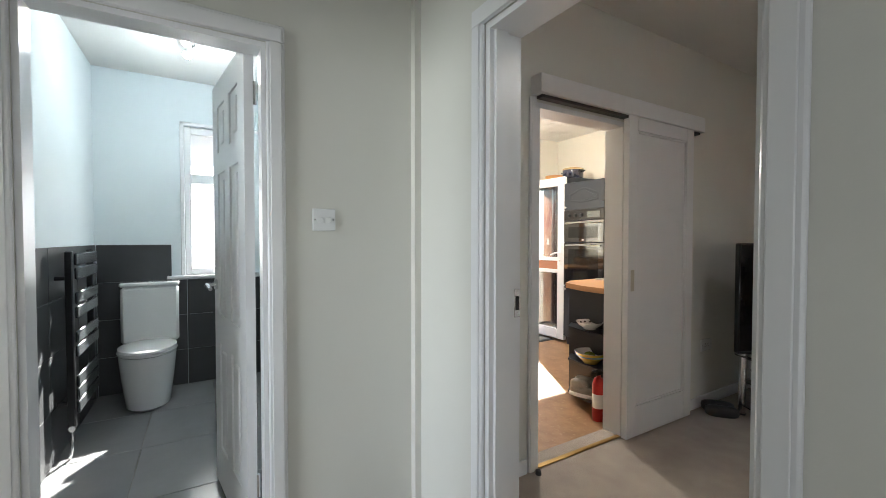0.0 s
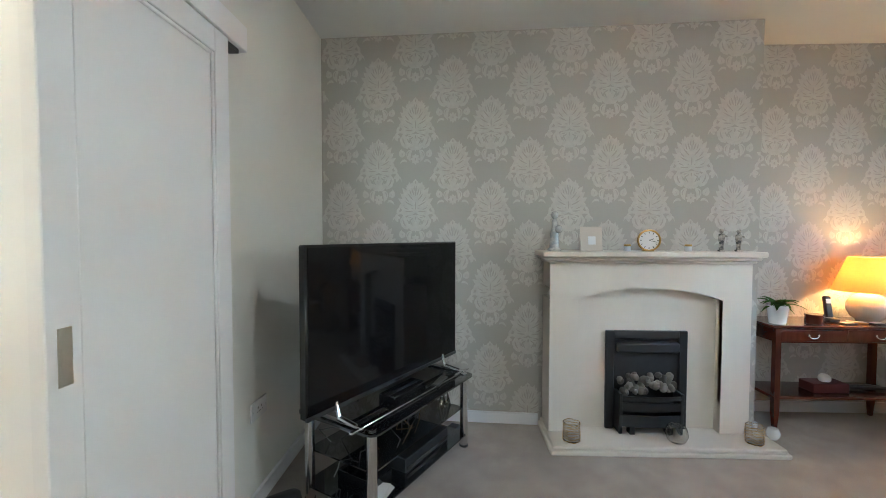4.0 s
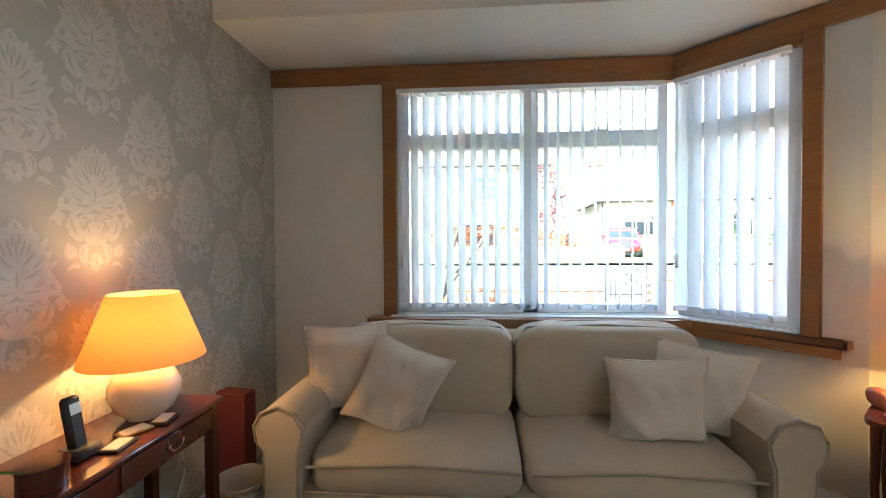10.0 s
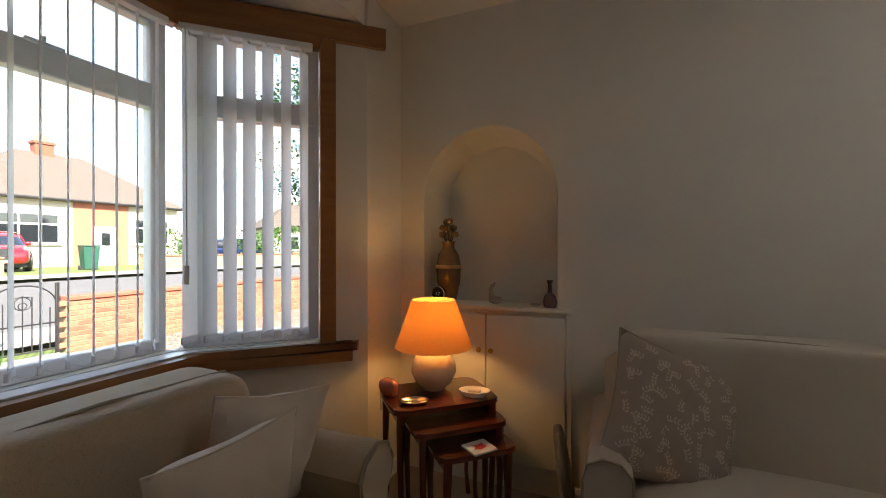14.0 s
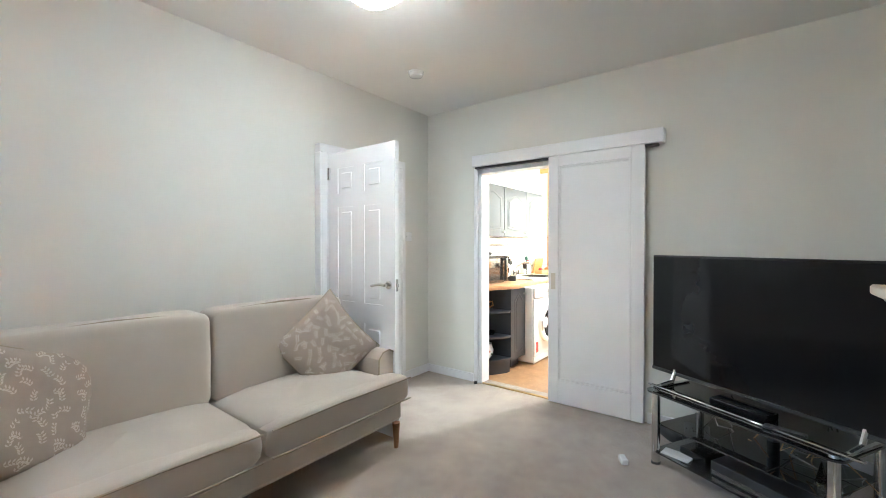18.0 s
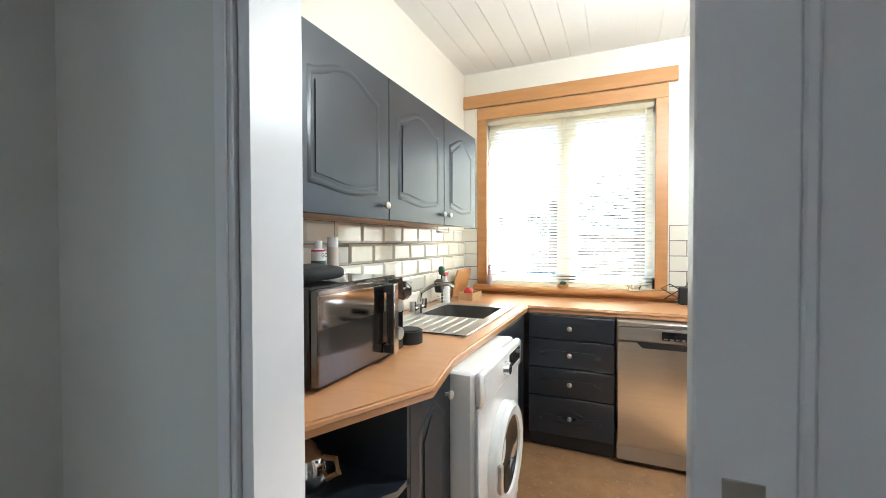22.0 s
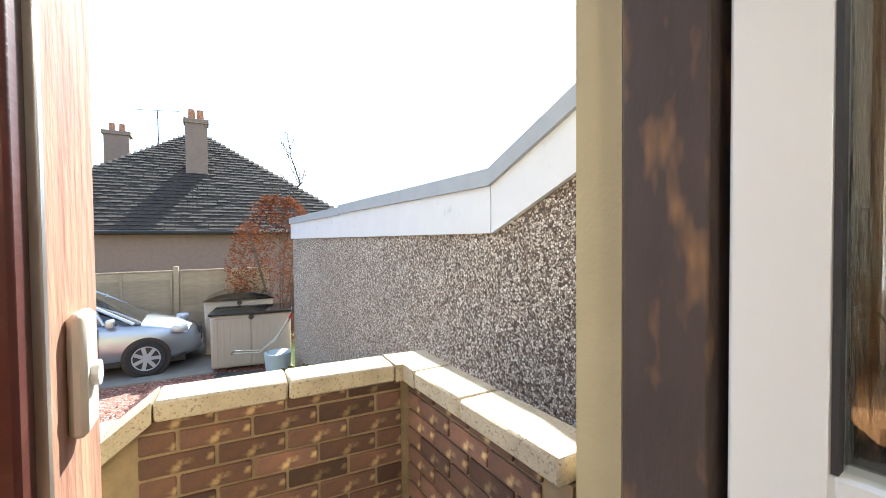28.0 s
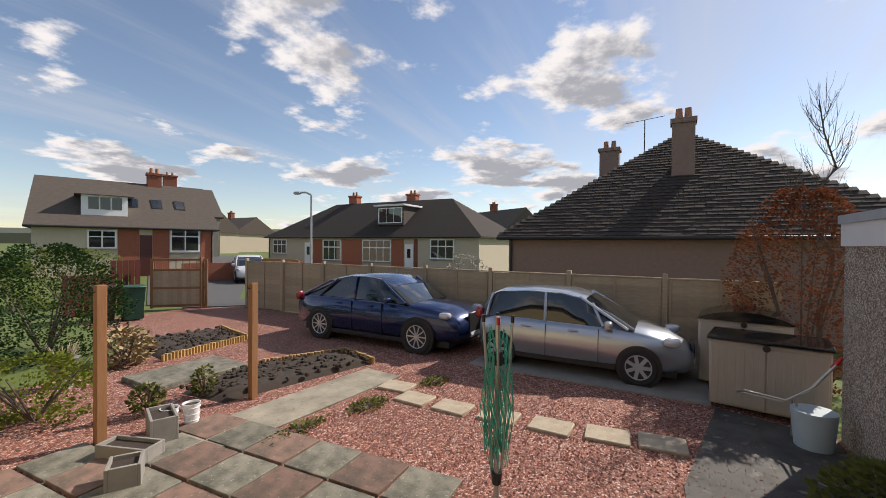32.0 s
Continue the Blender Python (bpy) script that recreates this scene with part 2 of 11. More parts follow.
WORNWOOD = mat("peeling_brown_paint", (0.085, 0.058, 0.05), (0.06, 0.042, 0.037), 0.75, scale=5, bump=0.5, bscale=60, stretch=(1.6, 1.6, 0.55), fine=(7, (0.36, 0.19, 0.08), 0.545), sharp=0.3)
BAREWOOD = mat("weathered_bare_wood", (0.42, 0.27, 0.16), (0.28, 0.11, 0.07), 0.85, scale=9, bump=0.8, bscale=70, stretch=(1, 1, 0.25), sharp=0.3)
SOFA = mat("beige_weave", (0.50, 0.415, 0.30), (0.44, 0.36, 0.255), 0.92, scale=5, bump=0.35, bscale=420, lean=0.3, fine=(260, (0.36, 0.30, 0.21), 0.55))
SOFA2 = mat("stone_linen", (0.50, 0.445, 0.38), (0.45, 0.40, 0.335), 0.92, scale=4, bump=0.22, bscale=420, lean=0.3)
PIPING = mat("piping", (0.36, 0.31, 0.24), (0.30, 0.26, 0.2), 0.9)
CUSH = mat("cream_cotton", (0.62, 0.55, 0.48), (0.56, 0.49, 0.42), 0.9, scale=4, bump=0.2, bscale=350, lean=0.3)
LEAFCUSH = mat("patterned_cushion", (0.39, 0.33, 0.275), (0.35, 0.295, 0.245), 0.9, scale=14, bump=0.25, bscale=380)
SPRIG = mat("cushion_sprig", (0.62, 0.56, 0.49), (0.56, 0.5, 0.44), 0.9, scale=30)
STONEW = mat("cream_limestone", (0.72, 0.665, 0.585), (0.67, 0.615, 0.535), 0.55, scale=4, bump=0.05, bscale=120)
BLACK = mat("black_metal", (0.014, 0.014, 0.015), (0.02, 0.02, 0.021), 0.45, scale=8)
BLACKG = mat("black_gloss", (0.008, 0.008, 0.009), (0.01, 0.01, 0.011), 0.08, scale=8)
SCREEN = mat("screen", (0.006, 0.006, 0.007), (0.007, 0.007, 0.008), 0.06, scale=3)
SCREEN.node_tree.nodes["Principled BSDF"].inputs["Specular IOR Level"].default_value = 0.22
DARKGLASS = mat("black_glass", (0.01, 0.01, 0.012), (0.012, 0.012, 0.014), 0.04, scale=3, coat=1.0)
CHROME = mat("chrome", (0.72, 0.72, 0.72), (0.66, 0.66, 0.66), 0.14, 1.0, scale=10)
STEEL = mat("brushed_steel", (0.52, 0.50, 0.47), (0.46, 0.44, 0.41), 0.32, 1.0, scale=3, stretch=(1, 1, 30), bump=0.03, bscale=50)
INOX = mat("satin_inox", (0.50, 0.49, 0.47), (0.46, 0.45, 0.43), 0.38, 0.9, scale=5, stretch=(1, 40, 1))
BRASS = mat("brass", (0.55, 0.36, 0.12), (0.45, 0.28, 0.09), 0.3, 1.0, scale=10)
COAL = mat("pebble", (0.10, 0.09, 0.08), (0.24, 0.22, 0.19), 0.8, scale=9, bump=0.3, bscale=50, per=0.5)
CERAMIC = mat("cream_ceramic", (0.62, 0.55, 0.45), (0.55, 0.48, 0.38), 0.25, scale=22, coat=0.4)
PORC = mat("white_porcelain", (0.80, 0.81, 0.81), (0.77, 0.78, 0.78), 0.1, scale=4, coat=0.6)
SHADE = thin("lamp_shade", (0.80, 0.53, 0.24), 0.45)
BLINDV = thin("vertical_blind", (0.84, 0.85, 0.87), 0.6)
BLINDH = thin("venetian_slat", (0.88, 0.82, 0.66), 0.6)
GLASS = pane("window_glass")
FROST = pane("rain_glass", (0.42, 0.45, 0.46), 0.08, 2.2, 0.8)
SHEET = pane("smooth_pane", (0.92, 0.95, 0.95), 0.0, 1.3)
OBSCURE = thin("obscure_glass", (0.88, 0.91, 0.93), 0.92)
CLEAR = mat("clear_glass", (0.95, 0.95, 0.93), (0.93, 0.93, 0.91), 0.03, clear=1.0)
SLATE = mat("slate_tile", (0.045, 0.047, 0.05), (0.06, 0.062, 0.066), 0.42, scale=4, bump=0.06, bscale=60, per=0.12)
FLOORT = mat("grey_floor_tile", (0.20, 0.205, 0.21), (0.24, 0.245, 0.25), 0.2, scale=3, bump=0.04, bscale=50, per=0.08)
GROUT = mat("grout", (0.20, 0.19, 0.17), (0.16, 0.15, 0.14), 0.9, scale=30)
TILEW = mat("cream_glazed_tile", (0.74, 0.71, 0.62), (0.71, 0.68, 0.59), 0.09, scale=5, coat=0.6, per=0.04)
NAVY = mat("navy_paint", (0.016, 0.020, 0.027), (0.013, 0.016, 0.022), 0.36, scale=6, bump=0.03, bscale=60)
WORKTOP = mat("beech_laminate", (0.52, 0.27, 0.12), (0.46, 0.23, 0.10), 0.33, scale=4, stretch=(8, 1.5, 1), bump=0.03, bscale=80)
LINO = mat("cork_vinyl", (0.36, 0.20, 0.09), (0.25, 0.13, 0.055), 0.42, scale=9, bump=0.06, bscale=60, sharp=0.4, fine=(40, (0.42, 0.27, 0.14), 0.6))
APPL = mat("white_enamel", (0.78, 0.78, 0.77), (0.75, 0.75, 0.74), 0.2, scale=5, coat=0.3)
CREAMAP = mat("cream_enamel", (0.76, 0.70, 0.60), (0.73, 0.67, 0.57), 0.25, scale=5, coat=0.3)
WICKER = mat("wicker", (0.52, 0.34, 0.16), (0.38, 0.23, 0.10), 0.7, scale=30, bump=0.4, bscale=120)
RUBBER = mat("rubber", (0.02, 0.02, 0.021), (0.03, 0.03, 0.031), 0.8, scale=20)
LEAFG = thin("leaf_green", (0.055, 0.12, 0.03), 0.25)
LEAFD = thin("leaf_dark", (0.030, 0.062, 0.020), 0.2)
LEAFB = thin("leaf_copper", (0.21, 0.078, 0.04), 0.25)
LEAFY = thin("leaf_yellow_green", (0.16, 0.20, 0.035), 0.3)
LEAFO = thin("leaf_olive", (0.15, 0.165, 0.05), 0.3)
YELLOW = thin("daffodil_yellow", (0.85, 0.58, 0.02), 0.3)
BARK = mat("bark", (0.13, 0.105, 0.085), (0.08, 0.063, 0.05), 0.9, scale=12, bump=0.7, bscale=50)
BRICKR = mat("red_brick", (0.33, 0.115, 0.065), (0.25, 0.08, 0.05), 0.9, scale=14, bump=0.4, bscale=90, per=0.3)
BRICKP = mat("porch_brick", (0.165, 0.08, 0.052), (0.055, 0.042, 0.043), 0.9, scale=3.2, bump=0.8, bscale=70, per=0.6, sharp=0.22, fine=(16, (0.40, 0.27, 0.14), 0.585))
MORTAR = mat("sandy_mortar", (0.31, 0.225, 0.13), (0.19, 0.14, 0.09), 0.95, scale=18, bump=0.5, bscale=120)
COPE = mat("sandstone_coping", (0.47, 0.40, 0.30), (0.36, 0.30, 0.22), 0.92, scale=9, bump=0.6, bscale=160, fine=(120, (0.20, 0.17, 0.13), 0.56), sharp=0.35)
RENDERC = mat("cream_render", (0.52, 0.42, 0.24), (0.46, 0.37, 0.21), 0.9, scale=6, bump=0.3, bscale=90)
def pebbles(name, tones, scale, relief=1.0, rough=0.9):
    """Small stones packed side by side, each with a tone of its own, the gaps between them dark."""
    m = bpy.data.materials.new(name)
    m.use_nodes = True
    n, l = m.node_tree.nodes, m.node_tree.links
    b = n["Principled BSDF"]
    tc = n.new("ShaderNodeTexCoord")
    vo, gap = n.new("ShaderNodeTexVoronoi"), n.new("ShaderNodeTexVoronoi")
    gap.feature = "DISTANCE_TO_EDGE"
    warp = n.new("ShaderNodeTexNoise")
    warp.inputs["Scale"].default_value = scale * 0.8
    add = n.new("ShaderNodeMix"); add.data_type = "RGBA"; add.blend_type = "ADD"; add.inputs[0].default_value = 0.9 / scale
    l.new(tc.outputs["Object"], warp.inputs["Vector"])
    l.new(tc.outputs["Object"], add.inputs[6]); l.new(warp.outputs["Color"], add.inputs[7])
    for v in (vo, gap):
        v.inputs["Scale"].default_value = scale
        l.new(add.outputs[2], v.inputs["Vector"])
    sp = n.new("ShaderNodeSeparateColor")
    l.new(vo.outputs["Color"], sp.inputs[0])
    ramp = n.new("ShaderNodeValToRGB")
    while len(ramp.color_ramp.elements) < len(tones):
        ramp.color_ramp.elements.new(0.5)
    for k, c in enumerate(tones):
        ramp.color_ramp.elements[k].position, ramp.color_ramp.elements[k].color = k / (len(tones) - 1), (*c, 1)
    l.new(sp.outputs[0], ramp.inputs[0])
    big = n.new("ShaderNodeTexNoise"); big.inputs["Scale"].default_value = 1.3
    l.new(tc.outputs["Object"], big.inputs["Vector"])
    br = n.new("ShaderNodeMapRange"); br.inputs["To Min"].default_value, br.inputs["To Max"].default_value = 0.75, 1.25
    l.new(big.outputs["Fac"], br.inputs["Value"])
    hs = n.new("ShaderNodeHueSaturation")
    l.new(ramp.outputs[0], hs.inputs["Color"]); l.new(br.outputs[0], hs.inputs["Value"])
    edge = n.new("ShaderNodeMapRange"); edge.inputs["From Max"].default_value = 0.16
    l.new(gap.outputs["Distance"], edge.inputs["Value"])
    mx = n.new("ShaderNodeMix"); mx.data_type = "RGBA"
    mx.inputs[6].default_value = (*[v * 0.7 for v in tones[0]], 1)
    l.new(edge.outputs[0], mx.inputs[0]); l.new(hs.outputs[0], mx.inputs[7])
    l.new(mx.outputs[2], b.inputs["Base Color"])
    b.inputs["Roughness"].default_value = rough
    bp = n.new("ShaderNodeBump")
    bp.inputs["Strength"].default_value, bp.inputs["Distance"].default_value = relief, 0.35 / scale
    l.new(gap.outputs["Distance"], bp.inputs["Height"]); l.new(bp.outputs[0], b.inputs["Normal"])
    MATS[name] = m
    return m


HARL = pebbles("pebble_dash", ((0.07, 0.05, 0.042), (0.22, 0.16, 0.125), (0.46, 0.37, 0.30), (0.70, 0.62, 0.54), (0.88, 0.83, 0.76)), 82, 0.8)
TRIMG = mat("grey_lead_trim", (0.40, 0.42, 0.45), (0.34, 0.36, 0.39), 0.55, scale=6, bump=0.1)
FASCIA = mat("white_fascia", (0.74, 0.74, 0.76), (0.68, 0.68, 0.70), 0.5, scale=5, fine=(9, (0.52, 0.53, 0.56), 0.66))
GRAVEL = pebbles("red_gravel", ((0.09, 0.035, 0.025), (0.27, 0.10, 0.07), (0.40, 0.165, 0.12), (0.48, 0.235, 0.18), (0.66, 0.47, 0.40)), 38)
CHIP = mat("gravel_chip", (0.40, 0.19, 0.14), (0.27, 0.12, 0.09), 0.9, scale=40)
GRASS = mat("lawn", (0.075, 0.12, 0.025), (0.12, 0.15, 0.04), 0.95, scale=7, bump=0.8, bscale=120, fine=(60, (0.14, 0.13, 0.05), 0.6))
EARTH = mat("dark_soil", (0.035, 0.026, 0.020), (0.055, 0.042, 0.033), 0.95, scale=10, bump=1.0, bscale=40)
ASPHALT = mat("asphalt", (0.10, 0.10, 0.10), (0.075, 0.075, 0.078), 0.9, scale=5, bump=0.4, bscale=180)
# concrete made darker, partly to carry the garage's shadow in its colour
CONCD = mat("shadow_toned_concrete", (0.10, 0.095, 0.088), (0.045, 0.042, 0.038), 0.8, scale=3, bump=0.4, bscale=90, sharp=0.3, fine=(6, (0.22, 0.21, 0.19), 0.62))
CONC = mat("concrete", (0.30, 0.285, 0.26), (0.22, 0.21, 0.19), 0.9, scale=4, bump=0.3, bscale=110)
FLAG = mat("grey_flagstone", (0.235, 0.22, 0.175), (0.085, 0.085, 0.065), 0.9, scale=6, bump=0.5, bscale=90, per=0.2, sharp=0.36, fine=(34, (0.34, 0.33, 0.28), 0.63))
FLAGR = mat("red_flagstone", (0.25, 0.15, 0.115), (0.10, 0.078, 0.06), 0.9, scale=6, fine=(30, (0.33, 0.27, 0.22), 0.64), bump=0.5, bscale=90, per=0.2, sharp=0.36)
PATHC = mat("sandy_concrete", (0.36, 0.325, 0.255), (0.19, 0.17, 0.13), 0.92, scale=2.6, bump=0.5, bscale=70, sharp=0.34, fine=(22, (0.14, 0.13, 0.09), 0.62))
FENCEW = mat("fence_timber", (0.45, 0.35, 0.235), (0.34, 0.26, 0.17), 0.85, scale=5, stretch=(1, 1, 5), bump=0.3, bscale=60, per=0.12)
POSTW = mat("post_timber", (0.31, 0.155, 0.065), (0.22, 0.10, 0.042), 0.8, scale=6, stretch=(5, 5, 0.5), bump=0.4, bscale=50)
ROOFT = mat("dark_roof_tile", (0.050, 0.038, 0.031), (0.030, 0.024, 0.021), 0.97, scale=6, bump=0.4, bscale=60, per=0.25)
ROOFG = mat("grey_brown_roof", (0.105, 0.086, 0.072), (0.07, 0.058, 0.05), 0.95, scale=4, stretch=(1, 1, 5), bump=0.4, bscale=40)
HARLB = mat("brown_harling", (0.255, 0.185, 0.155), (0.21, 0.152, 0.128), 0.95, scale=10, bump=0.4, bscale=120)
HARLC = mat("cream_harling", (0.52, 0.46, 0.36), (0.46, 0.40, 0.31), 0.95, scale=8, bump=0.4, bscale=120)
CARBLUE = mat("blue_car_paint", (0.010, 0.028, 0.105), (0.009, 0.025, 0.095), 0.25, 0.5, scale=3, coat=1.0)
CARSILVER = mat("silver_car_paint", (0.42, 0.46, 0.52), (0.40, 0.44, 0.50), 0.28, 0.75, scale=3, coat=1.0)
CARRED = mat("red_car_paint", (0.36, 0.012, 0.02), (0.33, 0.01, 0.018), 0.25, 0.2, scale=3, coat=1.0)
CARWHITE = mat("white_car_paint", (0.72, 0.72, 0.72), (0.7, 0.7, 0.7), 0.25, 0.0, scale=3, coat=1.0)
CARGLASS = mat("car_glass", (0.012, 0.015, 0.018), (0.014, 0.017, 0.02), 0.04, scale=3, coat=1.0)
LIGHTGL = mat("headlight_glass", (0.6, 0.62, 0.65), (0.5, 0.52, 0.55), 0.1, 0.3, scale=9, coat=1.0)
REDGL = mat("tail_light", (0.30, 0.01, 0.012), (0.25, 0.01, 0.012), 0.15, scale=9, coat=1.0)
GREENP = mat("green_plastic", (0.012, 0.075, 0.048), (0.010, 0.06, 0.04), 0.5, scale=6)
TEAL = mat("green_line", (0.02, 0.36, 0.26), (0.02, 0.30, 0.22), 0.5)
RESIN = mat("beige_resin", (0.42, 0.37, 0.31), (0.38, 0.335, 0.28), 0.6, scale=5, stretch=(8, 8, 1), bump=0.1, bscale=70)
REDPL = mat("red_plastic", (0.45, 0.015, 0.015), (0.4, 0.012, 0.012), 0.3, scale=6)
BLUEPL = mat("blue_label", (0.05, 0.30, 0.55), (0.04, 0.26, 0.5), 0.4, scale=12)
PINKW = mat("pink_gem", (0.45, 0.14, 0.09), (0.38, 0.11, 0.07), 0.2, scale=12, coat=0.5)
TERRA = mat("orange_brown", (0.40, 0.17, 0.08), (0.36, 0.15, 0.07), 0.5, scale=8)
CABLE = mat("cable_grey", (0.10, 0.095, 0.09), (0.3, 0.28, 0.25), 0.6, scale=3, sharp=0.1)
BEDW = mat("white_bedding", (0.74, 0.70, 0.66), (0.70, 0.66, 0.62), 0.9, scale=4, bump=0.2, bscale=100)
PINKC = mat("pink_cushion", (0.58, 0.28, 0.22), (0.5, 0.24, 0.19), 0.9, scale=6)
INK = mat("ink", (0.03, 0.03, 0.035), (0.04, 0.04, 0.045), 0.6)
BULB = mat("lit_bulb", (0.9, 0.85, 0.7), glow=(1, 0.86, 0.62), glow_strength=14)
OPAL = mat("lit_opal_glass", (0.9, 0.88, 0.84), glow=(1, 0.95, 0.88), glow_strength=4)
# ---- mesh tools ----
class G:
    """Vertices and faces of one mesh, gathered shape by shape."""

    def __init__(self):
        self.v, self.f = [], []

    def add(self, vs, fs, m=None):
        k = len(self.v)
        self.v += [tuple(m @ Vector(p)) for p in vs] if m else [tuple(p) for p in vs]
        self.f += [[i + k for i in q] for q in fs]
        return self

    def box(self, a, b, c=0.0, m=None):
        a, b = [min(p, q) for p, q in zip(a, b)], [max(p, q) for p, q in zip(a, b)]
        if c <= 0:
            vs = [(x, y, z) for x in (a[0], b[0]) for y in (a[1], b[1]) for z in (a[2], b[2])]
            return self.add(vs, [(0, 1, 3, 2), (4, 6, 7, 5), (0, 4, 5, 1), (2, 3, 7, 6), (0, 2, 6, 4), (1, 5, 7, 3)], m)
        c = min(c, 0.49 * min(q - p for p, q in zip(a, b)))
        vs, at = [], {}
        for s in [(i, j, k) for i in (0, 1) for j in (0, 1) for k in (0, 1)]:
            for ax in range(3):
                at[s, ax] = len(vs)
                vs.append([(a[j] + (0 if j == ax else c)) if s[j] == 0 else (b[j] - (0 if j == ax else c)) for j in range(3)])
        fs = []
        for ax in range(3):
            u, w = [j for j in range(3) if j != ax]
            for d in (0, 1):
                q = []
                for p, r in ((0, 0), (1, 0), (1, 1), (0, 1)):
                    s = [0, 0, 0]; s[ax], s[u], s[w] = d, p, r
                    q.append(at[tuple(s), ax])
                fs.append(q)
            for p in (0, 1):
                for r in (0, 1):
                    s0, s1 = [0, 0, 0], [0, 0, 0]
                    s0[u] = s1[u] = p; s0[w] = s1[w] = r; s1[ax] = 1
                    fs.append([at[tuple(s0), u], at[tuple(s1), u], at[tuple(s1), w], at[tuple(s0), w]])
        fs += [[at[s, 0], at[s, 1], at[s, 2]] for s in [(i, j, k) for i in (0, 1) for j in (0, 1) for k in (0, 1)]]
        return self.add(vs, fs, m)

    def cyl(self, p, q, r, r2=None, n=14, m=None, caps=True):
        p, q = Vector(p), Vector(q)
        d = (q - p).normalized()
        u = d.orthogonal().normalized(); w = d.cross(u)
        r2 = r if r2 is None else r2
        vs = []
        for c, rr in ((p, r), (q, r2)):
            vs += [c + rr * (math.cos(2 * math.pi * i / n) * u + math.sin(2 * math.pi * i / n) * w) for i in range(n)]
        fs = [(i, (i + 1) % n, n + (i + 1) % n, n + i) for i in range(n)]
        if caps:
            fs += [tuple(range(n))[::-1], tuple(range(n, 2 * n))]
        return self.add(vs, fs, m)

    def lathe(self, prof, at=(0, 0, 0), n=24, m=None, sx=1.0, sy=1.0):
        vs = [(at[0] + sx * r * math.cos(2 * math.pi * i / n), at[1] + sy * r * math.sin(2 * math.pi * i / n), at[2] + z) for r, z in prof for i in range(n)]
        fs = [(k * n + i, k * n + (i + 1) % n, (k + 1) * n + (i + 1) % n, (k + 1) * n + i) for k in range(len(prof) - 1) for i in range(n)]
        return self.add(vs, fs, m)

    def tube(self, pts, r, n=7, m=None):
        pts = [Vector(p) for p in pts]
        vs, fs = [], []
        for k, p in enumerate(pts):
            d = (pts[min(k + 1, len(pts) - 1)] - pts[max(k - 1, 0)]).normalized()
            u = d.cross(Vector((0.13, 0.29, 0.95))).normalized(); w = d.cross(u)
            rr = r[k] if isinstance(r, (list, tuple)) else r
            vs += [p + rr * (math.cos(2 * math.pi * i / n) * u + math.sin(2 * math.pi * i / n) * w) for i in range(n)]
        for k in range(len(pts) - 1):
            fs += [(k * n + i, k * n + (i + 1) % n, (k + 1) * n + (i + 1) % n, (k + 1) * n + i) for i in range(n)]
        fs += [tuple(range(n))[::-1], tuple(range((len(pts) - 1) * n, len(pts) * n))]
        return self.add(vs, fs, m)

    def prism(self, outline, lo, hi, m=None):
        """A flat outline in x and y, thick from lo to hi in z."""
        n = len(outline)
        vs = [(x, y, lo) for x, y in outline] + [(x, y, hi) for x, y in outline]
        fs = [tuple(range(n))[::-1], tuple(range(n, 2 * n))] + [(i, (i + 1) % n, n + (i + 1) % n, n + i) for i in range(n)]
        return self.add(vs, fs, m)

    def pad(self, a, b, e=0.45, n=14, m=None, puff=0.0, seed=0, wrinkle=0.0):
        """A stuffed block between the corners a and b: a rounded box; e sets how square, puff how far the top swells."""
        c = [(p + q) / 2 for p, q in zip(a, b)]; h = [(q - p) / 2 for p, q in zip(a, b)]
        s = lambda v: math.copysign(abs(v) ** e, v)
        vs, fs, k = [], [], n * 2
        for i in range(n + 1):
            la = -math.pi / 2 + math.pi * i / n
            for j in range(k):
                lo = 2 * math.pi * j / k
                p = Vector((s(math.cos(la)) * s(math.cos(lo)), s(math.cos(la)) * s(math.sin(lo)), s(math.sin(la))))
                if puff and p.z > 0:
                    p.z += puff * (1 - p.x * p.x) * (1 - p.y * p.y)
                q = Vector([c[t] + h[t] * p[t] for t in range(3)])
                if wrinkle:
                    q += wrinkle * noise.noise_vector(q * 7 + Vector((seed, 0, 0)))
                vs.append(q)
        for i in range(n):
            fs += [(i * k + j, i * k + (j + 1) % k, (i + 1) * k + (j + 1) % k, (i + 1) * k + j) for j in range(k)]
        return self.add(vs, fs, m)


def part(name, g, material, parent=None, label="", smooth=40):
    me = bpy.data.meshes.new(name)
    me.from_pydata(g.v, [], g.f)
    me.validate()
    bm = bmesh.new(); bm.from_mesh(me)
    bmesh.ops.recalc_face_normals(bm, faces=bm.faces)
    bm.to_mesh(me); bm.free()
    me.materials.append(material)
    if smooth:
        me.shade_smooth(); me.set_sharp_from_angle(angle=radians(smooth))
    ob = new(name, me)
    if parent:
        ob.parent = parent
    if label:
        ob["label"] = label
    return ob


def piece(name, me, parent, place, turn=(0, 0, 0), scale=(1, 1, 1)):
    """One of many alike pieces: an object of its own on a shared mesh."""
    ob = new(name, me)
    ob.parent = parent
    ob.matrix_basis = Matrix.LocRotScale(place, Euler(turn), scale)
    return ob


def mesh_of(g, material, smooth=40):
    ob = part("shared_mesh", g, material, None, "", smooth)
    me = ob.data
    bpy.data.objects.remove(ob)
    return me


def thing(name, label, category, m=None, group="", kind=""):
    ob = tagged(new(name), label, category, group, kind)
    if m:
        ob.matrix_basis = m
    return ob


def structure(name, g, material, label="", category=""):
    return tagged(part(name, g, material, None), label or name.replace("_", " "), category or "wall", kind="structure")


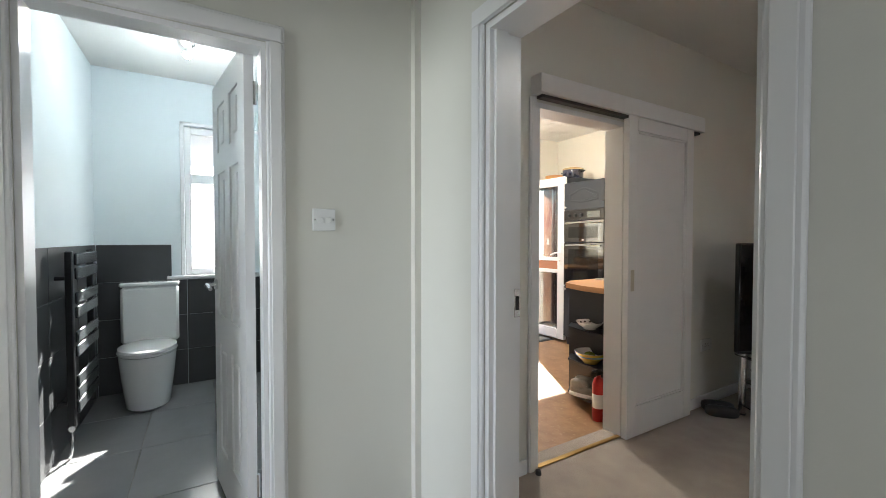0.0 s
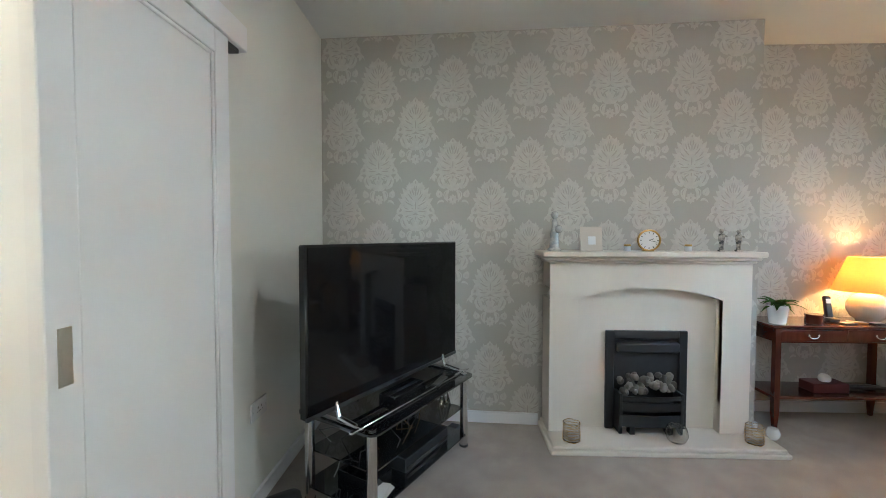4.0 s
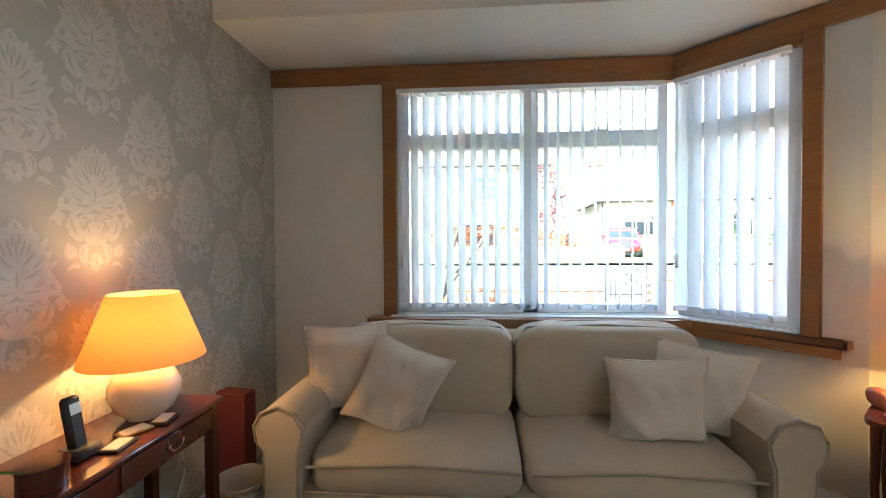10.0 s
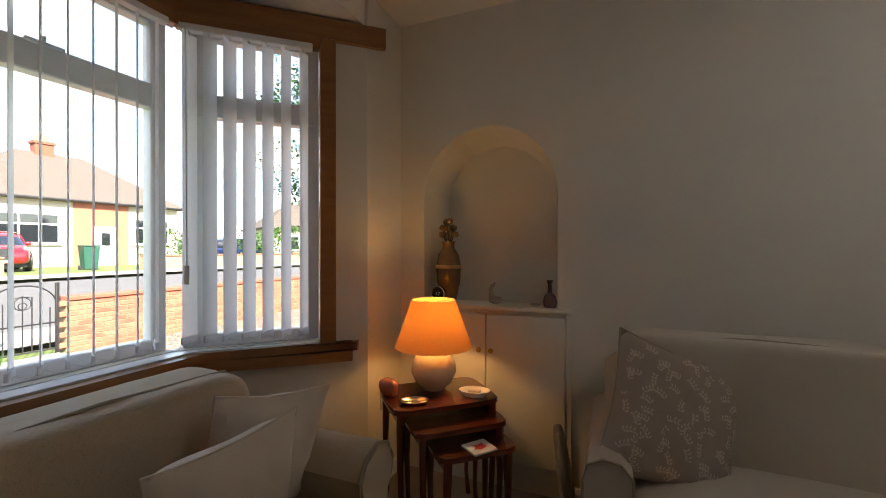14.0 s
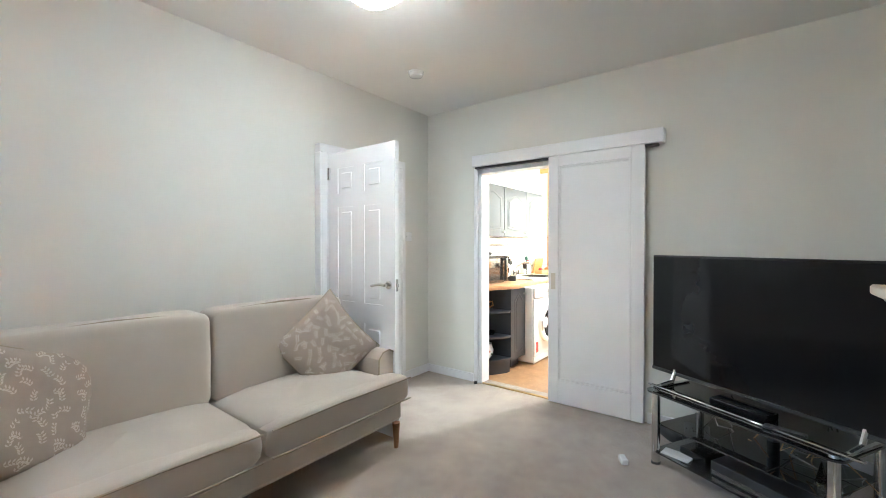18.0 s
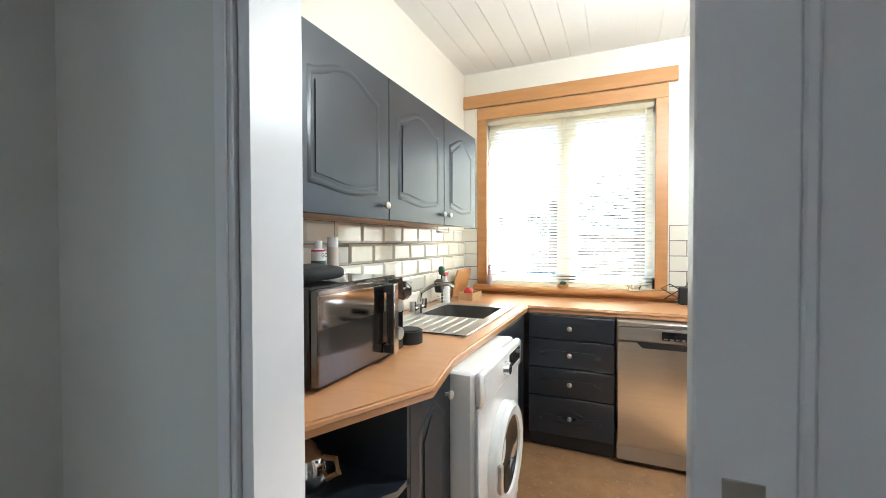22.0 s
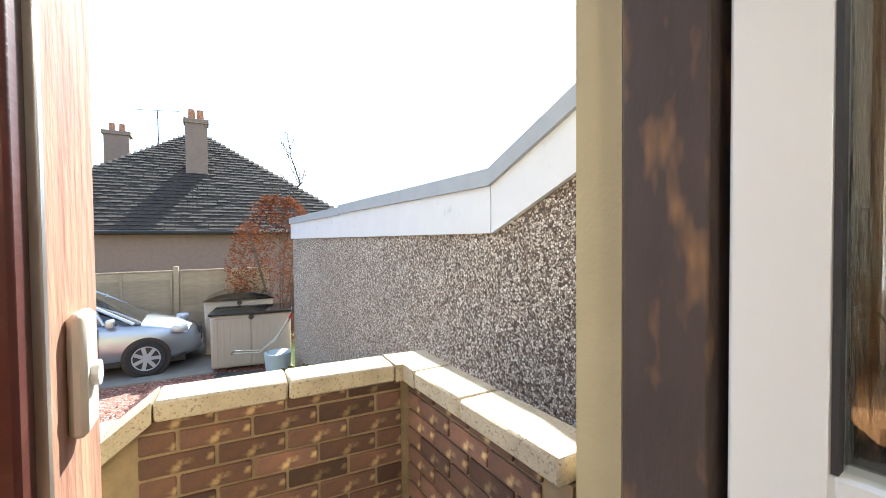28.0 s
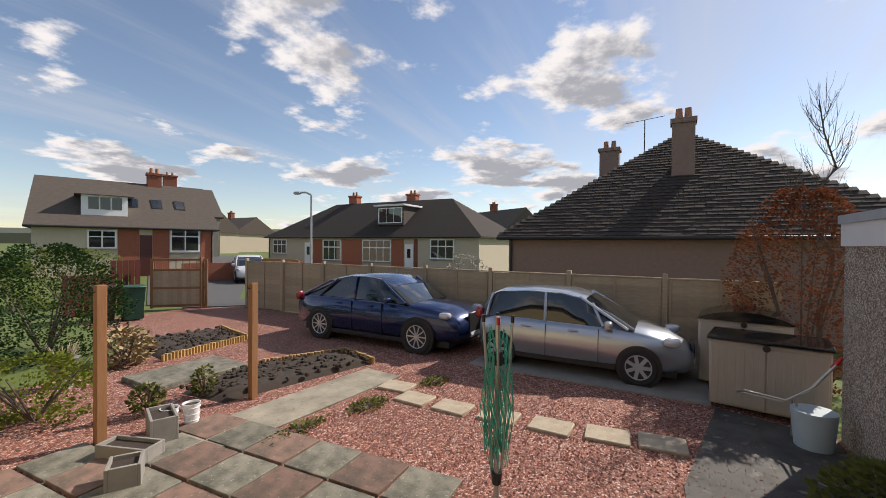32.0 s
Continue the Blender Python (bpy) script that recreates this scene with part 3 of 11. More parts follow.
def leaf_quad(g, p, d, w, h, droop=0.3):
    """One leaf: a folded blade of four triangles from p along d."""
    d = Vector(d).normalized()
    s = d.cross(Vector((random.uniform(-1, 1), random.uniform(-1, 1), 0.6))).normalized()
    p = Vector(p); q = p + d * h; mid = p + d * h * 0.45 - Vector((0, 0, droop * h * 0.2))
    g.add([p, mid + s * w, q, mid - s * w], [(0, 1, 2), (0, 2, 3)])


# ---- structure ----
H = 2.58
# living room: kitchen wall, with the sliding door's opening
KO0, KO1, KOZ = 0.61, 1.36, 1.96
g = G().box((-0.12, -0.1, 0), (0, KO0, H)).box((-0.12, KO1, 0), (0, 3.275, H)).box((-0.12, KO0, KOZ), (0, KO1, H))
structure("wall_west", g, WALL, "smooth cream painted wall between living room and kitchen")
# chimney breast and recess
structure("wall_north_breast", G().prism([(-0.12, 3.277), (2.804, 3.10), (2.804, 3.55), (-0.12, 3.55)], 0, H), PAPER, "chimney breast wall papered in taupe damask")
structure("wall_north_recess", G().box((2.804, 3.45, 0), (5.0, 3.55, H)), PAPER, "recess wall papered in pale damask")
# south wall, with the hall door and the arched alcove
D0, D1, DZ = 0.478, 1.285, 1.97
AX0, AX1, AZ, AT = 3.40, 4.15, 1.55, 1.94
g = G().box((-0.12, -0.07, 0), (D0, 0, H)).box((D1, -0.07, 0), (AX0, 0, H)).box((D0, -0.07, DZ), (D1, 0, H)).box((AX1, -0.1, 0), (4.42, 0, H)).box((AX0, -0.1, 0), (AX1, 0, 0.95))
N = 20
arc = [((AX0 + AX1) / 2 - math.cos(math.pi * i / N) * (AX1 - AX0) / 2, AZ + math.sin(math.pi * i / N) * (AT - AZ)) for i in range(N + 1)]
for (xa, za), (xb, zb) in zip(arc, arc[1:]):
    g.add([(xa, 0, za), (xb, 0, zb), (xb, 0, H), (xa, 0, H), (xa, -0.1, za), (xb, -0.1, zb), (xb, -0.1, H), (xa, -0.1, H)], [(0, 1, 2, 3), (7, 6, 5, 4), (0, 4, 5, 1), (3, 2, 6, 7)])
structure("wall_south", g, WALL, "smooth cream painted wall with an arched alcove")
g = G()
for (xa, za), (xb, zb) in zip([(AX0, 0.95)] + arc + [(AX1, 0.95)], arc + [(AX1, 0.95)]):
    ins = lambda x, z: (3.775 + (x - 3.775) * 0.9, 0.95 + (z - 0.95) * 0.95)
    ia, ib = ins(xa, za), ins(xb, zb)
    g.add([(xa, -0.1, za), (xb, -0.1, zb), (ib[0], -0.30, ib[1]), (ia[0], -0.30, ia[1])], [(0, 1, 2, 3)])
g.box((3.3, -0.34, 0.9), (4.3, -0.30, 2.1)).box((3.3, -0.31, 0.90), (4.3, -0.1, 0.946))
structure("alcove_lining", g, WALL, "curved plaster back of the arched alcove")
# bay: side wall, flat part, canted part
BAYX, BENDY, RX, RY = 4.92, 0.93, 4.30, 0.36
structure("wall_east_side", G().box((RX, -0.1, 0), (4.42, RY, H)), WALL, "narrow painted wall beside the bay window")
SILLZ, HEADZ = 0.826, 2.29
structure("wall_bay_corner", G().box((BAYX, 2.70, 0), (5.02, 3.45, H)), WALL, "painted wall strip between recess and window")
cant = Matrix.Translation((BAYX, BENDY, 0)) @ Matrix.Rotation(math.atan2(RY - BENDY, RX - BAYX), 4, "Z")
CL = math.hypot(RX - BAYX, RY - BENDY)
g = G().box((BAYX, BENDY, 0), (5.02, 2.70, SILLZ)).box((BAYX, BENDY, HEADZ + 0.1), (5.02, 2.70, H)).box((0, 0, 0), (CL, 0.1, SILLZ), m=cant).box((0, 0, HEADZ + 0.1), (CL, 0.1, H), m=cant).box((CL - 0.161, 0, SILLZ), (CL, 0.1, HEADZ + 0.1), m=cant)
structure("wall_bay", g, WALL, "painted apron wall under the bay window")
structure("soffit", G().prism([(4.31, RY), (4.31, 3.45), (5.0, 3.45), (5.0, BENDY), (4.34, RY)], 2.405, H), CEIL, "white boxed beam above the bay window", "ceiling")
structure("floor", G().box((-0.12, -0.05, -0.12), (5.0, 3.5, 0)), CARPET, "worn taupe fitted carpet", "floor")
structure("ceiling", G().box((-0.12, -0.1, H), (5.1, 3.55, H + 0.1)), CEIL, "white plaster ceiling", "ceiling")
# skirting
g = G().box((0.0, 0, 0), (0.015, KO0 - 0.06, 0.075)).box((0, 2.03, 0), (0.015, 3.25, 0.075)).prism([(0.015, 3.255), (1.46, 3.167), (1.46, 3.20), (0.015, 3.29)], 0, 0.075).box((2.79, 3.085, 0), (2.819, 3.45, 0.075))
g.box((2.819, 3.435, 0), (4.92, 3.45, 0.075)).box((4.905, 0.95, 0), (4.92, 3.435, 0.075)).box((0, 0.0, 0), (CL, -0.015, 0.075), m=cant).box((4.285, 0.015, 0), (4.30, RY, 0.075))
g.box((1.37, 0, 0), (3.33, 0.015, 0.075)).box((0.015, 0, 0), (0.39, 0.015, 0.075))
structure("baseboard", g, GLOSSW, "white gloss skirting board", "skirting")

# wallpaper: damask relief, a half-drop lattice of medallions and scrolls
def blade(g, x, z, ang, ln, wd, bend=0.0, n=5):
    """A pointed petal from (x, z), turned ang degrees from upright."""
    pts = []
    for k in range(n + 1):
        t = k / n
        a = radians(ang + bend * t)
        pts.append((x + math.sin(a) * ln * t, z + math.cos(a) * ln * t, 1.06 * wd * math.sin(math.pi * min(1, t * 0.92 + 0.08)) ** 0.8, a))
    y = -0.00008 * (len(g.f) // n)
    vs = [(px - math.cos(a) * w, y, pz + math.sin(a) * w) for px, pz, w, a in pts] + [(px + math.cos(a) * w, y, pz - math.sin(a) * w) for px, pz, w, a in pts]
    g.add(vs, [(k, k + 1, n + 2 + k, n + 1 + k) for k in range(n)])


def medallion():
    """One drop of the damask: a tiered leafy flower on a stem with scrolling leaves. Returns the pale print and the hollows left in it."""
    g, h = G(), G()
    tiers = ((-0.082, (118, 148), (0.066, 0.050), 0.013), (-0.052, (84, 104), (0.108, 0.092), 0.016), (-0.022, (60, 76), (0.126, 0.120), 0.016),
             (0.008, (38, 54), (0.122, 0.122), 0.015), (0.036, (18, 34), (0.108, 0.108), 0.014))
    for s in (-1, 1):
        for z, angs, lns, wd in tiers:
            for ang, ln in zip(angs, lns):
                ln, wd = ln * 1.1, wd * 1.12
                blade(g, 0, z, s * ang, ln, wd, -s * 12, 6)
                a = radians(ang - 6)
                blade(g, s * math.sin(a) * ln * 0.52, z + math.cos(a) * ln * 0.52, s * (ang + 22), ln * 0.36, wd * 0.55, s * 10, 4)
            # veins between the leaves
            ang, ln = sum(angs) / 2, lns[0]
            blade(h, s * 0.020 * math.sin(radians(ang)), z + 0.020 * math.cos(radians(ang)), s * ang, ln * 0.50, 0.0040, -s * 8, 4)
            blade(h, s * ln * 0.45 * math.sin(radians(angs[0] - 8)), z + ln * 0.45 * math.cos(radians(angs[0] - 8)), s * (angs[0] - 14), ln * 0.34, 0.0034, -s * 8, 4)
        # bowl of leaves below the flower
        blade(g, 0, -0.172, s * 36, 0.098, 0.014, -s * 18); blade(h, s * 0.020, -0.146, s * 34, 0.050, 0.004, -s * 10)
        blade(g, s * 0.004, -0.122, s * 128, 0.048, 0.009, s * 60)
        # scrolls and garlands
        blade(g, 0, -0.178, s * 82, 0.066, 0.0145, -s * 36)
        blade(g, s * 0.048, -0.168, s * 52, 0.104, 0.0247, -s * 34); blade(h, s * 0.066, -0.150, s * 44, 0.058, 0.0045, -s * 24)
        blade(g, s * 0.058, -0.150, s * 92, 0.040, 0.0116, -s * 50)
        blade(g, s * 0.078, -0.132, s * 84, 0.040, 0.0116, -s * 50)
        blade(g, s * 0.050, -0.164, s * 8, 0.046, 0.0116, s * 70)
        blade(g, s * 0.026, -0.186, s * 116, 0.076, 0.0174, s * 58); blade(h, s * 0.040, -0.192, s * 118, 0.040, 0.0035, s * 50)
        blade(g, s * 0.112, -0.104, -s * 6, 0.050, 0.013, s * 120)
        blade(g, s * 0.120, -0.122, s * 34, 0.060, 0.0116, -s * 30)
        blade(g, s * 0.125, -0.075, -s * 26, 0.064, 0.0101, -s * 84)
        blade(g, s * 0.122, -0.070, s * 4, 0.060, 0.0087, -s * 30)
        blade(g, s * 0.084, -0.228, s * 70, 0.055, 0.0116, -s * 60)
        blade(g, s * 0.082, -0.226, -s * 40, 0.050, 0.0101, s * 70)
        blade(g, s * 0.060, -0.262, s * 30, 0.050, 0.0087, s * 80)
        # small diamond flower
        for ang in (38, 90, 142):
            blade(g, 0, -0.244, s * ang, 0.034, 0.009)
        blade(g, s * 0.010, 0.128, s * 58, 0.034, 0.007, s * 50)
    blade(g, 0, 0.030, 0, 0.110, 0.015)
    blade(g, 0, 0.124, 0, 0.040, 0.012); blade(h, 0, 0.132, 0, 0.020, 0.004)
    blade(h, 0, 0.050, 0, 0.060, 0.0035)
    blade(g, 0, -0.075, 180, 0.052, 0.014); blade(h, 0, -0.086, 180, 0.024, 0.0045)
    blade(g, 0, -0.060, 0, 0.110, 0.017); blade(h, 0, -0.040, 0, 0.055, 0.0035)
    blade(g, 0, -0.110, 180, 0.085, 0.009)
    blade(g, 0, -0.222, 180, 0.060, 0.012); blade(h, 0, -0.236, 180, 0.018, 0.004)
    blade(g, 0, -0.244, 0, 0.036, 0.010)
    return g, h


def paper(parent_name, x0, x1, y, label):
    wall = bpy.data.objects[parent_name]
    for m, lift, nm, mt in zip(medallion(), (0.0, -0.0012), ("damask_pattern", "damask_hollows"), (MOTIF, PAPER)):
        g = G()
        for i in range(-1, 22):
            for j in range(-1, 6):
                cx, cz = 0.395 + (i - 1) * 0.25, 1.734 - 1.62 + j * 0.54 + (0.27 if i % 2 == 0 else 0)
                k = len(g.v)
                vs = [(cx + p[0], y(cx + p[0]) + lift + p[1] * 0.1, cz + p[2]) for p in m.v]
                ok = [x0 < v[0] < x1 and 0.0 < v[2] < H for v in vs]
                g.v += vs
                g.f += [[q + k for q in f] for f in m.f if all(ok[q] for q in f)]
        ob = part(nm, g, mt, wall, label if mt is MOTIF else "matt hollows in the print", 0)
        ob["kind"] = "stuff"


paper("wall_north_breast", 0.0, 2.804, lambda x: 3.2682 - 0.0606 * x, "raised silvery damask medallions")
paper("wall_north_recess", 2.81, 4.92, lambda x: 3.4485, "raised silvery damask medallions")

# hall, bedroom and wc shell
g = G().box((-0.14, -0.55, 0), (-0.04, -0.07, H)).box((-0.14, -0.70, DZ), (-0.04, -0.55, H)).box((-0.14, -0.70, 0), (-0.04, -0.55, DZ)).box((-0.14, -1.38, DZ), (-0.04, -0.70, H)).box((-0.14, -1.68, 0), (-0.04, -1.38, H))
structure("wall_hall_west", g, WALL, "cream hall wall beside the toilet door")
g = G().box((-0.14, -1.68, 0), (0.06, -1.58, H)).box((0.82, -1.68, 0), (2.5, -1.58, H)).box((0.06, -1.68, 1.98), (0.82, -1.58, H))
structure("wall_hall_south", g, WALL, "cream hall wall with the bedroom doorway")
structure("wall_hall_east", G().box((2.4, -1.68, 0), (2.5, -0.07, H)), WALL, "cream hall end wall")
structure("floor_hall", G().box((-0.14, -1.62, -0.12), (2.5, -0.05, -0.002)), HCARPET, "beige hall carpet", "floor")
structure("ceiling_hall", G().box((-2.7, -1.75, H), (2.5, -0.05, H + 0.1)), CEIL, "white hall ceiling", "ceiling")
g = G().box((-2.2, -5.4, 0), (-2.1, -1.68, H)).box((3.0, -5.4, 0), (3.1, -1.68, H)).box((-2.2, -5.5, 0), (3.1, -5.4, 0.9)).box((-2.2, -5.5, 2.2), (3.1, -5.4, H)).box((-2.2, -5.5, 0.9), (0.4, -5.4, 2.2)).box((2.2, -5.5, 0.9), (3.1, -5.4, 2.2)).box((2.5, -1.68, 0), (3.1, -1.58, H)).box((-2.2, -1.74, 0), (-0.14, -1.681, H))
structure("wall_bedroom", g, WALL, "pale bedroom walls with a window")
structure("floor_bedroom", G().box((-2.2, -5.5, -0.12), (3.1, -1.62, -0.001)), HCARPET, "beige bedroom carpet", "floor")
structure("ceiling_bedroom", G().box((-2.2, -5.5, H), (3.1, -1.75, H + 0.1)), CEIL, "white bedroom ceiling", "ceiling")
# wc
WX, WY0, WY1 = -2.5, -1.63, -0.42
g = G().box((-2.6, WY0 - 0.1, 0), (-0.14, WY0, H)).box((-2.6, WY1, 0), (-0.14, WY1 + 0.3, H))
g.box((-2.6, WY0, 0), (WX, -1.03, H)).box((-2.6, -1.03, 0), (WX, -0.5, 0.93)).box((-2.6, -1.03, 2.2), (WX, -0.5, H)).box((-2.6, -0.5, 0), (WX, WY1, H))
structure("wall_wc", g, WCW, "pale blue-white toilet walls")
wc_floor = structure("floor_wc", G().box((-2.55, WY0, -0.12), (-0.14, WY1, -0.008)), GROUT, "grey tiled toilet floor", "floor")
# ---- joinery ----
def architrave(name, label, a, b, top, plane, axis, material=GLOSSW, w=0.065, d=0.018):
    """Two uprights and a head round an opening from a to b; axis: along x or y; plane: the wall face and the side it stands proud of."""
    face, side = plane
    t = thing(name, label, "door frame", kind="structure")
    def bx(u0, u1, z0, z1):
        q = (face, face + side * d)
        return ((u0, q[0], z0), (u1, q[1], z1)) if axis == "x" else ((q[0], u0, z0), (q[1], u1, z1))
    for nm, r in (("upright", (a - w, a, 0, top)), ("upright", (b, b + w, 0, top)), ("head", (a - w, b + w, top, top + w))):
        p, q = bx(*r)
        part(nm, G().box(p, q, 0.005), material, t)
        pp, qq = bx(r[0] + 0.012, r[1] - 0.012, r[2], r[3] - (0.012 if nm == "head" else 0))
        k = 1 if axis == "x" else 0
        pp, qq = list(pp), list(qq); pp[k] = face + side * d; qq[k] = face + side * (d + 0.005)
        part("bead", G().box(pp, qq, 0.002), material, t)
    return t


architrave("door_frame_hall", "white gloss frame round the hall side of the living room door", D0, D1, DZ, (-0.07, -1), "x")
architrave("door_frame_living", "white gloss frame of the living room door", D0, D1, DZ, (0, 1), "x", d=0.07)
architrave("door_frame_toilet", "white gloss frame of the toilet door", -1.38, -0.70, DZ, (-0.04, 1), "y")
architrave("door_frame_bedroom", "white gloss frame of the bedroom doorway", 0.06, 0.82, 1.98, (-1.58, 1), "x")
g = G().box((D0 + 0.001, -0.07, 0), (D0 + 0.022, 0.068, DZ)).box((D1 - 0.012, -0.07, 0), (D1 - 0.001, 0.068, DZ)).box((D0 + 0.022, -0.07, DZ - 0.022), (D1 - 0.012, 0.068, DZ - 0.001))
g.box((D0 + 0.022, -0.05, 0), (D0 + 0.034, 0.0, DZ - 0.023))
structure("door_lining_living", g, GLOSSW, "white gloss lining of the living room doorway", "door frame")
g = G().box((-0.138, -1.379, 0), (-0.042, -1.362, DZ - 0.001)).box((-0.138, -0.716, 0), (-0.042, -0.701, DZ - 0.001)).box((-0.138, -1.362, DZ - 0.02), (-0.042, -0.716, DZ - 0.001))
structure("door_lining_toilet", g, GLOSSW, "white gloss lining of the toilet doorway", "door frame")
g = G().box((0.06, -1.68, 0), (0.08, -1.58, 1.98)).box((0.80, -1.68, 0), (0.82, -1.58, 1.98)).box((0.06, -1.68, 1.96), (0.82, -1.58, 1.98))
structure("door_lining_bedroom", g, GLOSSW, "white gloss lining of the bedroom doorway", "door frame")
g = G().box((D0 + 0.0221, 0.040, 0.96), (D0 + 0.025, 0.066, 1.06), 0.001)
t = thing("strike_plate", "small chrome strike plate on the door jamb", "strike plate")
part("plate", g, CHROME, t)
part("latch_hole", G().box((D0 + 0.025, 0.046, 0.985), (D0 + 0.0265, 0.060, 1.035)), BLACK, t)


def six_panel_door(name, label, m, w=0.73, h=1.98, handle_side=1, lever=CHROME):
    """A panelled leaf, hinged at its own origin, running along +x, with its faces to -y and +y."""
    t = thing(name, label, "door", m, kind="structure")
    th = 0.035
    g = G()
    xs = [0, 0.11, w / 2 - 0.05, w / 2 + 0.05, w - 0.11, w]
    zs = [0.0, 0.20, 0.72, 0.86, 1.54, 1.64, h - 0.12, h]
    for a, b in ((0, 1), (2, 3), (4, 5)):
        g.box((xs[a], 0, 0), (xs[b], th, h))
    for a, b in ((0, 1), (2, 3), (4, 5), (6, 7)):
        for c, d in ((1, 2), (3, 4)):
            g.box((xs[c], 0, zs[a]), (xs[d], th, zs[b]))
    part("leaf", g, GLOSSW, t)
    for c, d in ((1, 2), (3, 4)):
        for a, b in ((1, 2), (3, 4), (5, 6)):
            q = G()
            x0, x1, z0, z1 = xs[c], xs[d], zs[a], zs[b]
            q.box((x0, 0.008, z0), (x1, th - 0.008, z1))
            q.box((x0 + 0.035, 0.001, z0 + 0.035), (x1 - 0.035, th - 0.001, z1 - 0.035), 0.007)
            part("panel", q, GLOSSW, t)
    for s in (-1, 1):
        y = -0.0 if s < 0 else th
        hx = w - 0.055
        q = G().cyl((hx, y, 1.0), (hx, y + s * 0.01, 1.0), 0.026, n=20).cyl((hx, y, 1.0), (hx, y + s * 0.045, 1.0), 0.009)
        q.tube([(hx, y + s * 0.045, 1.0), (hx - 0.03, y + s * 0.05, 1.004), (hx - 0.07, y + s * 0.05, 1.0), (hx - 0.12, y + s * 0.048, 0.990)], 0.009)
        part("lever_handle", q, lever, t, "brushed chrome lever")
    part("latch", G().box((w, 0.008, 0.96), (w + 0.002, th - 0.008, 1.04)).box((w, 0.012, 0.99), (w + 0.012, th - 0.012, 1.01)), lever, t)
    for z in (0.2, 1.75):
        part("hinge", G().cyl((0.0, -0.004, z), (0.0, -0.004, z + 0.09), 0.007).box((0, -0.002, z), (0.03, 0, z + 0.09)), CHROME, t)
    return t


six_panel_door("door_living", "white six-panel door standing open into the living room", pose(D1 - 0.032, 0.072, 0.012, 0, 0, 90) @ pose(0.004, -0.03, 0), w=0.69, h=1.945)
six_panel_door("door_toilet", "white six-panel toilet door standing open", pose(-0.14, -0.732, 0.012, 0, 0, 188) @ pose(0, 0, 0), w=0.64)
# sliding door and its rail cover
t = thing("sliding_door", "white single-panel sliding door on a wall rail", "sliding door", kind="structure")
SX0, SX1, SY0, SY1, SZ = 0.028, 0.066, 1.305, 2.015, 2.0
g = G()
for a, b in (((SX0, SY0, 0.01), (SX1, SY0 + 0.085, SZ)), ((SX0, SY1 - 0.085, 0.01), (SX1, SY1, SZ)), ((SX0, SY0 + 0.085, 0.01), (SX1, SY1 - 0.085, 0.20)), ((SX0, SY0 + 0.085, SZ - 0.1), (SX1, SY1 - 0.085, SZ))):
    g.box(a, b, 0.003)
part("leaf_frame", g, SATINW, t)
part("panel", G().box((SX0 + 0.01, SY0 + 0.08, 0.19), (SX1 - 0.012, SY1 - 0.08, SZ - 0.09)), SATINW, t)
q = G()
for a, b in (((SX1 - 0.012, SY0 + 0.085, 0.2), (SX1 - 0.003, SY0 + 0.10, SZ - 0.1)), ((SX1 - 0.012, SY1 - 0.10, 0.2), (SX1 - 0.003, SY1 - 0.085, SZ - 0.1)), ((SX1 - 0.012, SY0 + 0.1, 0.2), (SX1 - 0.003, SY1 - 0.1, 0.215)), ((SX1 - 0.012, SY0 + 0.1, SZ - 0.115), (SX1 - 0.003, SY1 - 0.1, SZ - 0.1))):
    q.box(a, b, 0.004)
part("moulding", q, SATINW, t)
q = G().box((SX1, SY0 + 0.025, 0.92), (SX1 + 0.002, SY0 + 0.06, 1.05), 0.001)
q.box((SX1 + 0.002, SY0 + 0.032, 0.935), (SX1 + 0.0025, SY0 + 0.053, 1.035))
part("flush_pull", q, mat("nickel", (0.62, 0.58, 0.5), (0.5, 0.47, 0.4), 0.35, 0.8), t, "satin nickel flush pull")
t = thing("rail_cover", "white boxed board over the sliding door rail", "pelmet", kind="structure")
part("board", G().box((0.001, 0.575, 1.985), (0.078, 2.135, 2.085), 0.004), SATINW, t)
part("rail", G().box((0.02, 0.60, 1.968), (0.06, 2.10, 1.9835)), BLACK, t, "dark metal sliding rail")
g = G().box((-0.125, KO0, 0), (0.004, KO0 + 0.028, KOZ)).box((-0.125, KO1 - 0.028, 0), (0.004, KO1, KOZ)).box((-0.125, KO0, KOZ - 0.028), (0.004, KO1, KOZ))
g.box((0.001, KO0 - 0.05, 0), (0.016, KO0 - 0.002, 1.98), 0.003).box((0.016, KO0 - 0.042, 0), (0.021, KO0 - 0.012, 1.98), 0.002)
structure("door_lining_kitchen", g, GLOSSW, "white gloss lining of the kitchen doorway", "door frame")
structure("threshold_strip", G().box((-0.02, KO0 + 0.03, 0.0), (0.012, KO1 - 0.03, 0.007), 0.003), BRASS, "worn brass threshold strip", "threshold")
t = thing("door_guide", "small black floor guide for the sliding door", "door stop")
part("guide", G().cyl((0.047, 0.60, 0.0), (0.047, 0.60, 0.022), 0.016, 0.013), RUBBER, t)


# bay window joinery
def flush(a, b, c=0.004):
    return G().box(a, b, c)


